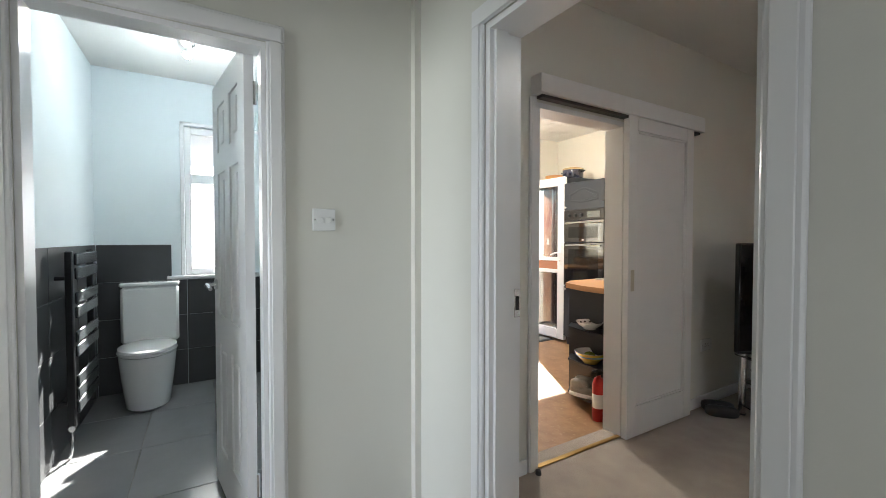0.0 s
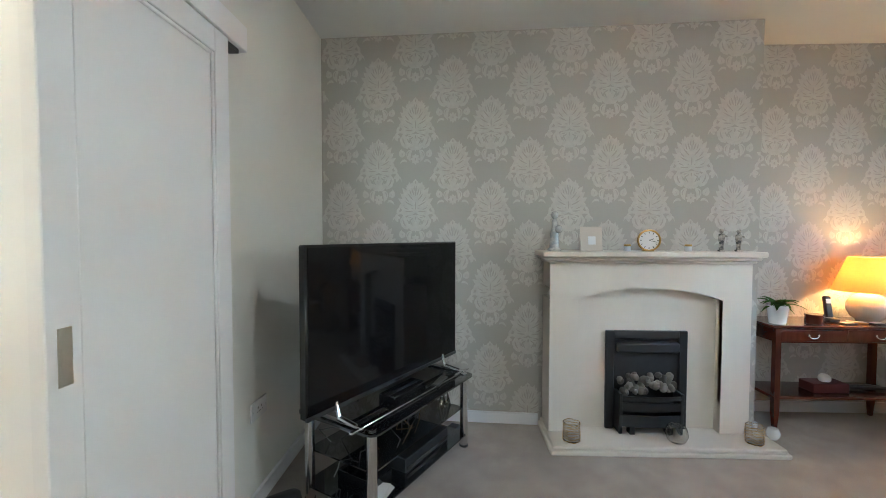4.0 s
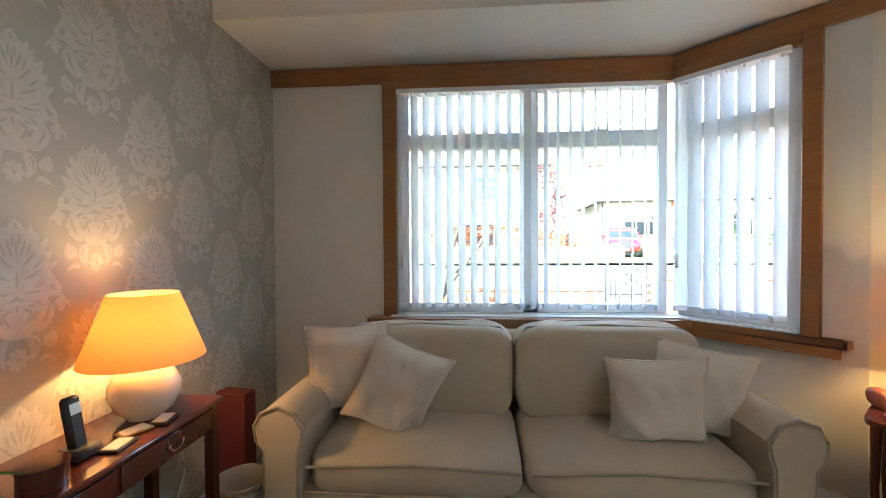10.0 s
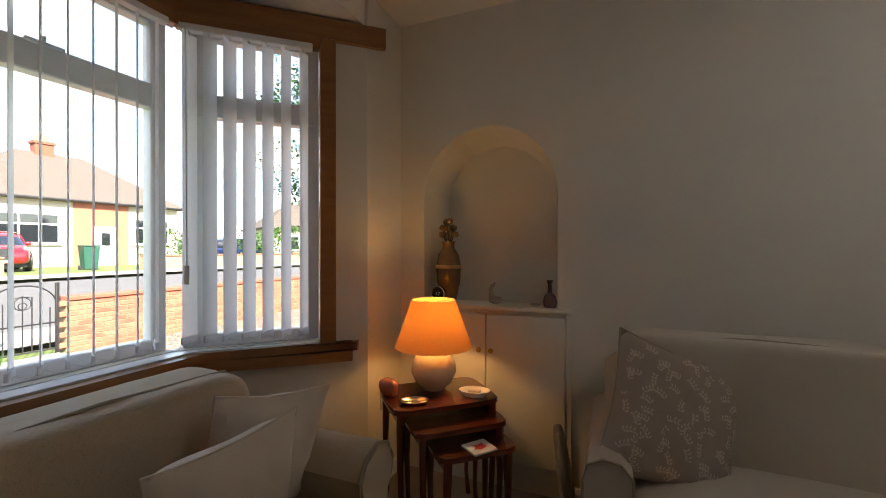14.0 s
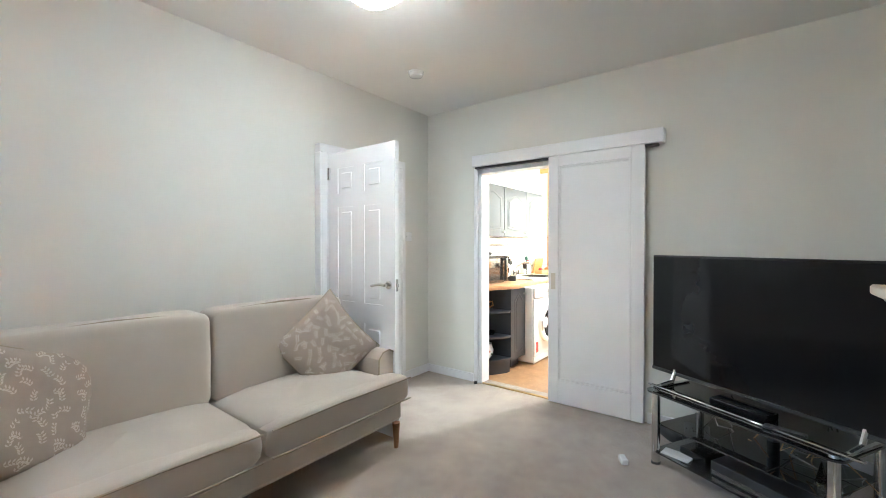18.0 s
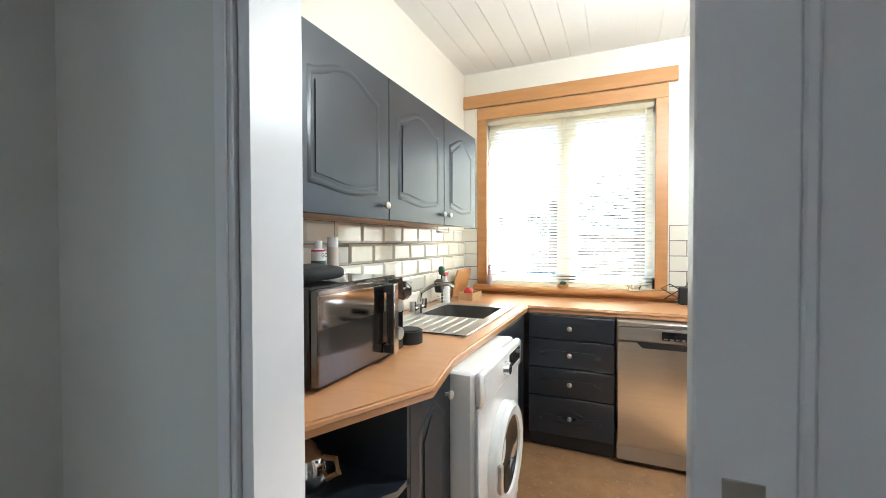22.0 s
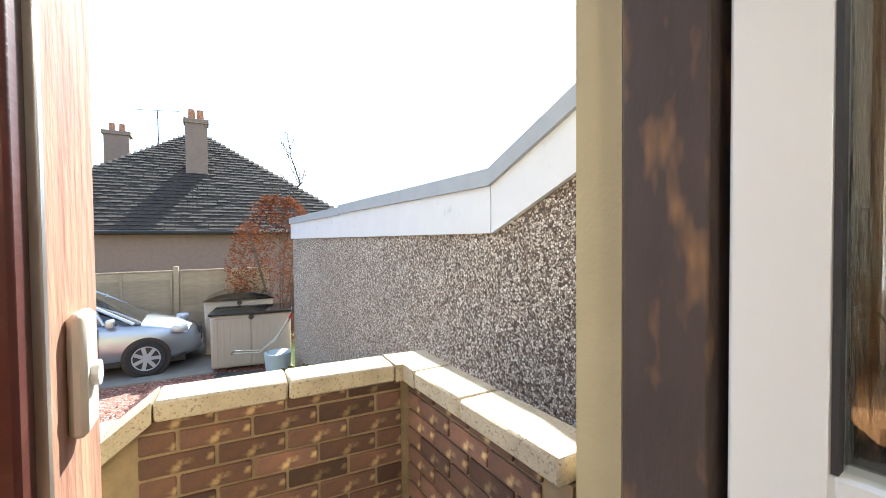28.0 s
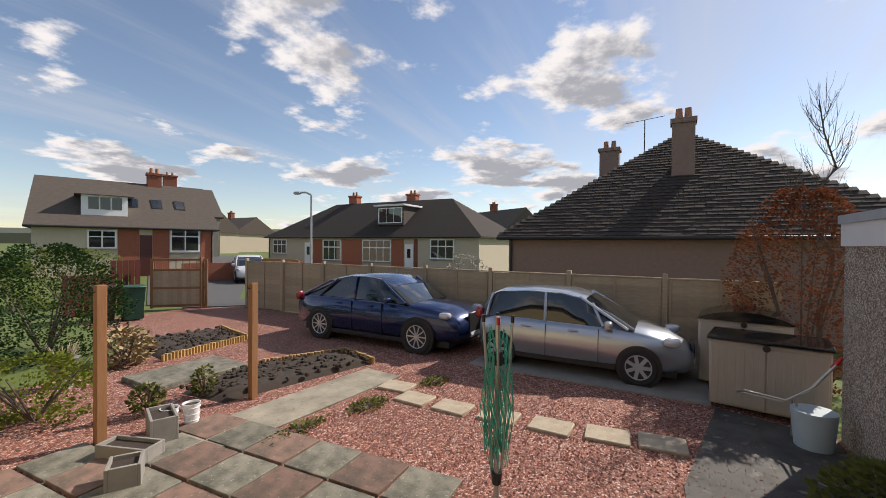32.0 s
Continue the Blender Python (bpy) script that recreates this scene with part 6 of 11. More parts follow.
def text(name, body, size, m, material, parent, thick=0.0003):
    cu = bpy.data.curves.new(name, "FONT")
    cu.body, cu.size, cu.extrude, cu.align_x, cu.align_y = body, size, thick, "CENTER", "CENTER"
    ob = new(name, cu)
    dg = bpy.context.evaluated_depsgraph_get()
    me = bpy.data.meshes.new_from_object(ob.evaluated_get(dg))
    bpy.data.objects.remove(ob)
    me.materials.clear(); me.materials.append(material)
    o2 = new(name, me); o2.parent = parent; o2.matrix_basis = m
    return o2


text("reading", "17", 0.03, pose(0, -0.0128, 0.047, 90, 0, 0), PORC, t)
t = thing("bird_ornament", "small grey glass bird ornament", "ornament", pose(3.74, -0.05, 0.968))
part("body", G().pad((-0.04, -0.02, 0), (0.04, 0.02, 0.04), 0.8, 8).tube([(0.02, 0, 0.03), (0.03, 0, 0.08), (0.015, 0, 0.10), (0.0, 0, 0.12)], [0.018, 0.012, 0.012, 0.003]), mat("smoky_glass", (0.32, 0.29, 0.26), (0.28, 0.25, 0.22), 0.1, coat=0.8), t)
t = thing("bud_vase", "small purple glass bud vase", "vase", pose(3.445, -0.02, 0.968))
part("body", G().lathe([(0, 0), (0.03, 0), (0.036, 0.03), (0.028, 0.06), (0.012, 0.075), (0.010, 0.12), (0.018, 0.14), (0.013, 0.14), (0.007, 0.12), (0, 0.09)], n=22), mat("purple_glass", (0.13, 0.06, 0.075), (0.1, 0.05, 0.06), 0.1, coat=0.9), t)
t = thing("trinket_dish", "tiny silver trinket dish", "dish", pose(3.52, -0.02, 0.968))
part("dish", G().lathe([(0, 0), (0.02, 0), (0.03, 0.012), (0.027, 0.014), (0, 0.006)], n=18), CHROME, t)

nm = Matrix.Translation((3.905, 0.385, 0)) @ Matrix.Rotation(radians(222), 4, "Z")
for k, (ox, oy, w, d, z) in enumerate(((0.0, 0.0, 0.50, 0.37, 0.60), (0.03, -0.11, 0.42, 0.33, 0.535), (0.06, -0.22, 0.34, 0.29, 0.47))):
    t = thing("nesting_table", "dark mahogany nesting table with curved top", "side table", nm @ pose(ox, oy, 0), "nest of tables")
    out = [(w / 2 * math.copysign(abs(math.cos(a)) ** 0.35, math.cos(a)), d / 2 * math.copysign(abs(math.sin(a)) ** 0.35, math.sin(a)) * (1 + 0.05 * math.cos(2 * a))) for a in np.linspace(0, 2 * math.pi, 41)[:-1]]
    part("tabletop", G().prism(out, z - 0.02, z - 0.006).prism([(x * 0.98, y * 0.98) for x, y in out], z - 0.006, z), MAHOG, t)
    for x in (-w / 2 + 0.04, w / 2 - 0.04):
        for y in (-d / 2 + 0.04, d / 2 - 0.04):
            part("leg", G().tube([(x, y, z - 0.02), (x * 1.02, y * 1.02, z * 0.6), (x * 0.98, y * 0.98, 0.12), (x * 1.06, y * 1.06, 0.0)], [0.02, 0.014, 0.010, 0.013], 8), MAHOG, t)
        part("side_rail", G().box((x - 0.008, -d / 2 + 0.04, z - 0.07), (x + 0.008, d / 2 - 0.04, z - 0.021)), MAHOG, t)
    if k == 2:
        part("foot_rail", G().box((-w / 2 + 0.04, -0.008, 0.08), (w / 2 - 0.04, 0.008, 0.1)), MAHOG, t)
table_lamp(pose(3.945, 0.335, 0.601), "lit table lamp with a pale ball base")
t = thing("shell_ornament", "pink salt rock ornament", "ornament", pose(4.10, 0.50, 0.601))
part("rock", G().pad((-0.05, -0.035, 0), (0.05, 0.035, 0.08), 0.7, 8, wrinkle=0.018, seed=3), PINKW, t)
t = thing("silver_dish", "small oval silver dish on the nest of tables", "dish", pose(3.945, 0.545, 0.601, 0, 0, 30))
part("dish", G().lathe([(0, 0), (0.05, 0), (0.065, 0.012), (0.06, 0.014), (0.046, 0.005), (0, 0.004)], n=24, sy=0.65), CHROME, t)
t = thing("soap_dish", "white oval ceramic dish", "dish", pose(3.73, 0.36, 0.601, 0, 0, 10))
part("dish", G().lathe([(0, 0), (0.05, 0), (0.072, 0.026), (0.067, 0.027), (0.045, 0.008), (0, 0.006)], n=24, sy=0.7), PORC, t)
part("soap", G().pad((-0.03, -0.018, 0.01), (0.03, 0.018, 0.03), 0.6, 6), CUSH, t)
t = thing("coaster", "white square coaster with a red picture", "coaster", nm @ pose(0.07, -0.315, 0.4705, 0, 0, 10))
part("tile", G().box((-0.055, -0.05, 0), (0.055, 0.05, 0.008), 0.002), PORC, t)
part("picture", G().prism([(-0.03, -0.01), (-0.005, -0.025), (0.03, -0.012), (0.022, 0.004), (0.03, 0.026), (0.004, 0.014), (-0.022, 0.024), (-0.016, 0.004)], 0.008, 0.0088), REDPL, t)
t = thing("tripod_case", "folded grey case standing between sofas", "bag", pose(3.29, 0.35, 0.0, 0, 0, 10))
part("case", G().pad((-0.03, -0.25, 0), (0.03, 0.25, 0.48), 0.5, 10, m=pose(0, 0, 0, 0, 8, 0)), CABLE, t)
# ---- kitchen ----
KX, KY0, KY1, KH = -2.60, 0.07, 3.50, 2.63
WO = (0.25, 1.475, 0.955, 2.25)      # window opening: y, y, z, z
BD = (2.01, 2.865, 2.0)              # back door opening
wall_k = structure("wall_kitchen_south", G().box((-2.9, -0.12, 0), (-0.12, KY0, KH)), KWALL, "cream kitchen wall behind the units")
g = G().box((-2.9, KY0, -1.2), (KX, WO[0], KH)).box((-2.9, WO[0], -1.2), (KX, WO[1], WO[2])).box((-2.9, WO[0], WO[3]), (KX, WO[1], KH)).box((-2.9, WO[1], -1.2), (KX, BD[0], KH))
g.box((-2.9, BD[0], BD[2]), (KX, BD[1], KH)).box((-2.9, BD[1], -1.2), (KX, 3.6, KH)).box((-2.9, BD[0], -1.2), (KX, BD[1], -0.03))
wall_kw = structure("wall_kitchen_west", g, KWALL, "cream kitchen wall with window and back door")
structure("wall_kitchen_north", G().box((KX, KY1, 0), (-0.12, KY1 + 0.1, KH)), KWALL, "cream kitchen wall behind the ovens")
structure("wall_kitchen_east", G().box((-0.135, KY0, 0), (-0.121, KO0, KH)).box((-0.135, KO1, 0), (-0.121, KY1, KH)).box((-0.135, KO0, KOZ), (-0.121, KO1, KH)), KWALL, "cream kitchen side of the living room wall")
structure("floor_kitchen", G().box((KX, KY0, -0.12), (-0.12, KY1, 0.0)), LINO, "cork-patterned vinyl floor", "floor")
g = G().box((-2.9, -0.12, KH + 0.006), (-0.12, 3.6, KH + 0.1))
for k in range(25):
    y = KY0 + k * 0.14
    g.box((KX, y, KH), (-0.12, min(y + 0.136, KY1), KH + 0.0055))
structure("ceiling_kitchen", g, CEIL, "white tongue-and-groove boarded ceiling", "ceiling")

t = thing("window_kitchen", "pine-framed kitchen window with white casements", "window", kind="structure")
x0 = KX + 0.001
part("head_board", G().box((x0, 0.075, 2.345), (x0 + 0.03, 1.59, 2.445), 0.004), PINE, t)
part("frame_head", G().box((x0, 0.19, 2.245), (x0 + 0.022, 1.535, 2.338), 0.004), PINE, t)
part("frame_post", G().box((x0, 0.19, 0.945), (x0 + 0.022, 0.268, 2.245), 0.004), PINE, t)
part("frame_post", G().box((x0, 1.458, 0.945), (x0 + 0.022, 1.535, 2.245), 0.004), PINE, t)
part("window_sill", G().box((KX - 0.1, 0.17, 0.895), (x0 + 0.095, 1.60, 0.945), 0.018).box((x0, 0.19, 0.862), (x0 + 0.05, 1.58, 0.894), 0.01), PINE, t, "thick rounded pine sill")
f = G()
for y0, y1 in ((WO[0], WO[0] + 0.07), (0.80, 0.94), (WO[1] - 0.07, WO[1])):
    f.box((KX - 0.14, y0, WO[2]), (KX - 0.08, y1, WO[3]), 0.005)
f.box((KX - 0.14, WO[0], WO[2]), (KX - 0.08, WO[1], WO[2] + 0.07), 0.005).box((KX - 0.14, WO[0], WO[3] - 0.07), (KX - 0.08, WO[1], WO[3]), 0.005)
part("window_frame", f, UPVC, t)
for a, b in ((WO[0] + 0.07, 0.80), (0.94, WO[1] - 0.07)):
    ob = part("glass_pane", G().add([(KX - 0.11, a, 1.02), (KX - 0.11, b, 1.02), (KX - 0.11, b, 2.18), (KX - 0.11, a, 2.18)], [(0, 1, 2, 3)]), GLASS, t)
    ob.visible_shadow = False
t = thing("venetian_blind", "cream venetian blind, slats tilted open", "blind", pose(KX - 0.03, 0, 0))
part("head_rail", G().box((-0.02, 0.275, 2.20), (0.02, 1.452, 2.235), 0.003), BLINDH, t)
sl = G()
for k in range(4):
    u = -0.0135 + 0.009 * k
    sl.v += [(u, 0.28, 0.003 * (1 - (u / 0.0135) ** 2)), (u, 1.447, 0.003 * (1 - (u / 0.0135) ** 2))]
sl.f += [(2 * k, 2 * k + 1, 2 * k + 3, 2 * k + 2) for k in range(3)]
me = mesh_of(sl, BLINDH)
for k in range(52):
    piece("slat", me, t, (0, 0, 0.985 + k * 0.0235), (0, radians(-36 + random.uniform(-3, 3)), 0))
part("bottom_rail", G().box((-0.013, 0.28, 0.955), (0.013, 1.447, 0.972), 0.003), BLINDH, t)
for y in (0.36, 0.86, 1.37):
    part("ladder_cord", G().tube([(0.015, y, 0.96), (0.015, y, 2.2)], 0.0013, 4), BLINDH, t)
part("tilt_wand", G().tube([(0.03, 1.40, 2.2), (0.032, 1.40, 1.45)], 0.003, 6), BLINDH, t)
part("pull_cord", G().tube([(0.028, 0.33, 2.2), (0.03, 0.33, 1.25)], 0.0015, 4).cyl((0.03, 0.33, 1.25), (0.03, 0.33, 1.21), 0.006, 0.003, 8), BLINDH, t)

# back door
t = thing("door_frame_back", "dark red stained frame of the back door", "door frame", kind="structure")
for a, b in (((x0, BD[0] - 0.06, 0), (x0 + 0.022, BD[0] + 0.004, BD[2])), ((x0, BD[1] - 0.004, 0), (x0 + 0.022, BD[1] + 0.07, BD[2])), ((x0, BD[0] - 0.06, BD[2]), (x0 + 0.022, BD[1] + 0.07, BD[2] + 0.055))):
    part("architrave", G().box(a, b, 0.004), REDWOOD, t)
part("jamb", G().box((-2.735, 2.757, -0.02), (KX + 0.006, BD[1] - 0.001, BD[2]), 0.003), WORNWOOD, t, "brown paint peeling off the jamb")
part("jamb", G().box((-2.79, BD[0] + 0.001, -0.02), (-2.64, BD[0] + 0.03, BD[2]), 0.003), BAREWOOD, t, "weathered bare wood jamb")
part("jamb", G().box((-2.64, BD[0] + 0.001, -0.02), (KX, BD[0] + 0.028, BD[2]), 0.003), REDWOOD, t)
part("seal", G().box((-2.632, BD[0] + 0.028, 0.0), (-2.625, BD[0] + 0.034, BD[2] - 0.03)), INOX, t)
part("head", G().box((-2.79, BD[0], BD[2] - 0.04), (KX, BD[1], BD[2] - 0.001), 0.003), WORNWOOD, t)
part("threshold", G().box((-2.80, BD[0] + 0.03, -0.03), (KX + 0.01, BD[1] - 0.03, 0.012), 0.004).box((-2.70, BD[0] + 0.03, 0.012), (-2.685, BD[1] - 0.03, 0.03), 0.002), INOX, t, "worn aluminium threshold")
bm_ = pose(KX + 0.025, BD[1] - 0.045, 0.03, 0, 0, 3)
t = thing("back_door", "white plastic back door with rain-textured glass standing open", "door", bm_, kind="structure")
DW, DT, DH = 0.74, 0.055, 1.955
ST = 0.112
f = G().box((0, -DT, 0), (ST, 0, DH), 0.005).box((DW - 0.10, -DT, 0), (DW, 0, DH), 0.005)
for z0, z1 in ((0, 0.12), (0.80, 0.845), (0.945, 0.99), (DH - 0.10, DH)):
    f.box((ST, -DT, z0), (DW - 0.10, 0, z1), 0.005)
part("leaf_frame", f, UPVC, t)
part("mid_panel", G().box((ST, -DT + 0.012, 0.845), (DW - 0.10, -0.012, 0.945)), TERRA, t, "terracotta coloured middle strip")
for z0, z1 in ((0.12, 0.80), (0.99, DH - 0.10)):
    for y, mt, lb in ((-DT + 0.012, SHEET, "clear mirror-like pane"), (-0.012, FROST, "rain-textured obscure glass")):
        ob = part("glass_pane", G().add([(ST, y, z0), (DW - 0.10, y, z0), (DW - 0.10, y, z1), (ST, y, z1)], [(0, 1, 2, 3)]), mt, t, lb)
        ob.visible_shadow = False
    part("bead", G().box((ST - 0.002, -DT - 0.001, z0), (ST + 0.005, -DT + 0.02, z1)).box((DW - 0.105, -DT - 0.001, z0), (DW - 0.098, -DT + 0.02, z1)), INK, t)
for s in (-1, 1):
    y = -DT if s < 0 else 0
    hd = part("handle_plate", G().box((DW - 0.066, y, 0.90), (DW - 0.036, y + s * 0.012, 1.12), 0.005), UPVC, t)
    part("lever", G().tube([(DW - 0.05, y + s * 0.01, 1.05), (DW - 0.05, y + s * 0.045, 1.05), (DW - 0.09, y + s * 0.05, 1.045), (DW - 0.16, y + s * 0.048, 1.02)], [0.010, 0.010, 0.011, 0.008]), UPVC, hd)
    part("cylinder", G().cyl((DW - 0.051, y + s * 0.012, 0.95), (DW - 0.051, y + s * 0.02, 0.95), 0.009), CHROME, hd)
q = G().box((DW, -DT + 0.015, 0.2), (DW + 0.003, -0.015, 1.75))
part("lock_strip", q, INOX, t)
for z in (0.12, 0.98, 1.02, 1.72):
    part("keep", G().box((DW + 0.003, -DT + 0.02, z), (DW + 0.010, -0.02, z + 0.05), 0.002), BLACK, t)
for z in (0.2, 1.0, 1.7):
    part("hinge", G().cyl((-0.008, 0.008, z), (-0.008, 0.008, z + 0.1), 0.01), UPVC, t)
t = thing("door_mat", "grey fibre door mat with a black border", "door mat", pose(-2.55, 2.02, 0.001))
part("border", G().box((0.03, 0, 0), (0.56, 0.80, 0.008), 0.003), RUBBER, t)
part("mat_top", G().box((0.06, 0.035, 0.008), (0.53, 0.765, 0.013), 0.002), mat("mat_pile", (0.22, 0.21, 0.19), (0.15, 0.145, 0.13), 0.95, scale=30, bump=0.8, bscale=250), t)


def cathedral(name, parent, m, w, h, arched=True, material=NAVY, knob=None, label=""):
    """A cupboard door in its own x and z, facing -y, with a raised field; arched: its top and bottom rails curve."""
    th = 0.02
    d = part(name, G().box((0, 0, 0), (w, th, h), 0.003), material, parent, label)
    d.matrix_basis = m
    e = min(0.07, w * 0.17)
    def rim(k):
        pts = []
        for i in range(13):
            u = i / 12
            x = e + k + (w - 2 * e - 2 * k) * u
            pts.append((x, (e + k) + ((0.045 * (1 - math.sin(math.pi * u) ** 1.5)) if arched else 0) * 0.0 + (0.05 * math.sin(math.pi * u) ** 2 * (-0.35) if arched else 0) + (0.02 if arched else 0)))
        for i in range(13):
            u = 1 - i / 12
            x = e + k + (w - 2 * e - 2 * k) * u
            pts.append((x, h - e - k - (0.06 * (1 - math.sin(math.pi * u) ** 1.6) if arched else 0)))
        return pts
    up = Matrix(((1, 0, 0, 0), (0, 0, -1, 0), (0, 1, 0, 0), (0, 0, 0, 1)))
    r0, r1, r2 = rim(0), rim(0.010), rim(0.022)
    q = G()
    n = len(r0)
    vs = [(x, -0.0005, z) for x, z in r0] + [(x, 0.0045 - 0.009, z) for x, z in r1] + [(x, -0.0005, z) for x, z in r2]
    q.add(vs, [(i, (i + 1) % n, n + (i + 1) % n, n + i) for i in range(n)] + [(n + i, n + (i + 1) % n, 2 * n + (i + 1) % n, 2 * n + i) for i in range(n)])
    part("moulding", q, material, d, smooth=60)
    part("field", G().prism([(x, z) for x, z in rim(0.034)], 0.0005, 0.004, up), material, d)
    if knob:
        part("knob", G().lathe([(0, 0), (0.007, 0), (0.006, 0.010), (0.014, 0.016), (0.015, 0.022), (0.010, 0.027), (0, 0.028)], n=16, m=pose(knob[0], 0, knob[1], 90)), INOX, d, "satin steel knob")
    return d


face_s = lambda x, z, y: pose(x, y, z, 0, 0, 180)      # faces +y, running towards -x
cab_x = [-0.345, -0.885, -1.443, -1.946]
for k, (a, b) in enumerate(zip(cab_x, cab_x[1:])):
    t = thing("wall_cupboard", "dark navy wall cupboard with an arched panel door", "wall cupboard", group="kitchen wall cupboards")
    part("carcass", G().box((b + 0.001, KY0 + 0.001, 1.385), (a - 0.001, 0.368, 1.935)), NAVY, t)
    cathedral("door", t, face_s(a - 0.002, 1.367, 0.39), a - b - 0.004, 0.57, knob=((a - b - 0.045) if k == 0 else (a - b - 0.04), 0.055) if k < 2 else (0.04, 0.055))
    part("underside", G().box((b + 0.001, KY0 + 0.001, 1.378), (a - 0.001, 0.366, 1.3845)), WORKTOP, t)
t = thing("under_cabinet_hook", "small steel hook rail under the cupboards", "hook rail")
part("rail", G().tube([(-1.55, 0.30, 1.365), (-1.55, 0.30, 1.335), (-1.72, 0.30, 1.335), (-1.72, 0.30, 1.365)], 0.004), CHROME, t)

WT = 0.872
WTY = 0.70
t = thing("worktop", "beech-effect laminate worktop along two walls", "worktop")
part("slab", G().prism([(-1.09, KY0 + 0.001), (-0.16, KY0 + 0.001), (-0.16, 0.58), (-0.52, 0.75), (-0.80, WTY), (-1.09, WTY)], WT - 0.038, WT), WORKTOP, t)
part("back_strip", G().box((-1.99, KY0 + 0.001, WT - 0.038), (-1.0905, 0.155, WT)), WORKTOP, t)
part("front_strip", G().box((-1.99, 0.64, WT - 0.038), (-1.0905, WTY, WT)), WORKTOP, t)
part("corner_piece", G().prism([(-2.598, KY0 + 0.001), (-1.9905, KY0 + 0.001), (-1.9905, WTY), (-2.07, WTY)], WT - 0.038, WT), WORKTOP, t)
part("slab", G().prism([(-2.598, KY0 + 0.006), (-2.598, 1.95), (-2.50, 2.13), (-2.28, 2.13), (-2.07, 1.93), (-2.07, WTY + 0.003)], WT - 0.038, WT), WORKTOP, t)
part("front_edge", G().tube([(-0.16, 0.58, WT - 0.012), (-0.52, 0.75, WT - 0.012), (-0.80, WTY, WT - 0.012), (-2.06, WTY, WT - 0.012)], 0.008, 6).tube([(-2.07, WTY, WT - 0.012), (-2.07, 1.93, WT - 0.012), (-2.28, 2.13, WT - 0.012)], 0.008, 6), WORKTOP, t)
part("joint_strip", G().box((-2.6, WTY - 0.004, WT), (-2.07, WTY + 0.002, WT + 0.0015), m=Matrix.Translation((-2.07, WTY, 0)) @ Matrix.Rotation(radians(-49), 4, "Z") @ Matrix.Translation((2.07, -WTY, 0))), INOX, t)

# units under the worktop
def shelf_unit(label, m, outline, zs, group="open end shelves"):
    t = thing("open_shelf_unit", label, "shelf unit", m, group)
    for z in zs:
        part("shelf", G().prism(outline, z, z + 0.018), NAVY, t)
    return t


t = shelf_unit("dark navy angled open shelves under the worktop", None, [(-0.19, 0.09), (-0.47, 0.09), (-0.47, 0.70), (-0.40, 0.70), (-0.19, 0.575)], (0.127, 0.352, 0.601))
part("back", G().box((-0.47, 0.09, 0.05), (-0.455, 0.70, WT - 0.04)), NAVY, t)
part("side", G().box((-0.455, 0.075, 0.05), (-0.19, 0.09, WT - 0.04)), NAVY, t)
part("plinth", G().prism([(-0.19, 0.09), (-0.454, 0.09), (-0.454, 0.685), (-0.40, 0.68), (-0.19, 0.555)], 0.0, 0.126), NAVY, t)
t = thing("base_cupboard", "dark navy base cupboard with an arched door", "base cupboard", group="kitchen base units")
part("carcass", G().box((-0.775, 0.08, 0.1), (-0.472, 0.675, WT - 0.04)), NAVY, t)
part("plinth", G().box((-0.775, 0.08, 0.0), (-0.472, 0.62, 0.0995)), NAVY, t)
cathedral("door", t, face_s(-0.474, 0.105, 0.70), 0.297, 0.72, knob=(0.255, 0.66))
t = thing("washing_machine", "white front-loading washing machine", "washing machine", pose(-0.785, 0.80, 0, 0, 0, 180))
part("body", G().box((0, 0.02, 0.02), (0.595, 0.60, 0.828), 0.012), APPL, t)
part("front_panel", G().box((0.004, 0.0, 0.09), (0.591, 0.0195, 0.70), 0.006), APPL, t)
part("control_panel", G().box((0.004, -0.012, 0.705), (0.591, 0.0195, 0.826), 0.01), APPL, t)
part("kick_panel", G().box((0.01, 0.006, 0.02), (0.585, 0.0195, 0.085), 0.003), APPL, t)
dm = pose(0.30, 0, 0.42, 90)
d = part("door_ring", G().lathe([(0.205, 0.0), (0.205, 0.03), (0.185, 0.045), (0.15, 0.04), (0.145, 0.01)], n=36, m=dm), APPL, t)
part("porthole", G().lathe([(0.148, 0.03), (0.12, 0.015), (0.06, 0.0), (0, -0.004)], n=32, m=dm), DARKGLASS, d)
part("door_catch", G().box((0.10, -0.055, 0.36), (0.125, -0.035, 0.47), 0.006), INOX, d)
part("dial", G().cyl((0.30, -0.012, 0.765), (0.30, -0.035, 0.765), 0.028, 0.024, 22), CHROME, t)
part("display", G().box((0.37, -0.0135, 0.74), (0.56, -0.0118, 0.80), 0.001), BLACKG, t)
part("drawer_line", G().box((0.03, -0.0135, 0.735), (0.17, -0.0118, 0.80), 0.003), APPL, t)
part("rating_sticker", G().box((0.045, -0.0006, 0.13), (0.10, -0.0001, 0.24)), REDPL, t, "red and white energy sticker")
t = thing("sink_cupboard", "dark navy cupboard beside the washing machine", "base cupboard", group="kitchen base units")
part("carcass", G().box((-2.05, 0.08, 0.1), (-1.39, 0.675, WT - 0.25)).box((-2.05, 0.655, WT - 0.25), (-1.39, 0.675, WT - 0.04)), NAVY, t)
part("plinth", G().box((-2.05, 0.08, 0.0), (-1.39, 0.62, 0.0995)), NAVY, t)
cathedral("door", t, face_s(-1.392, 0.105, 0.70), 0.56, 0.72, knob=(0.05, 0.66))
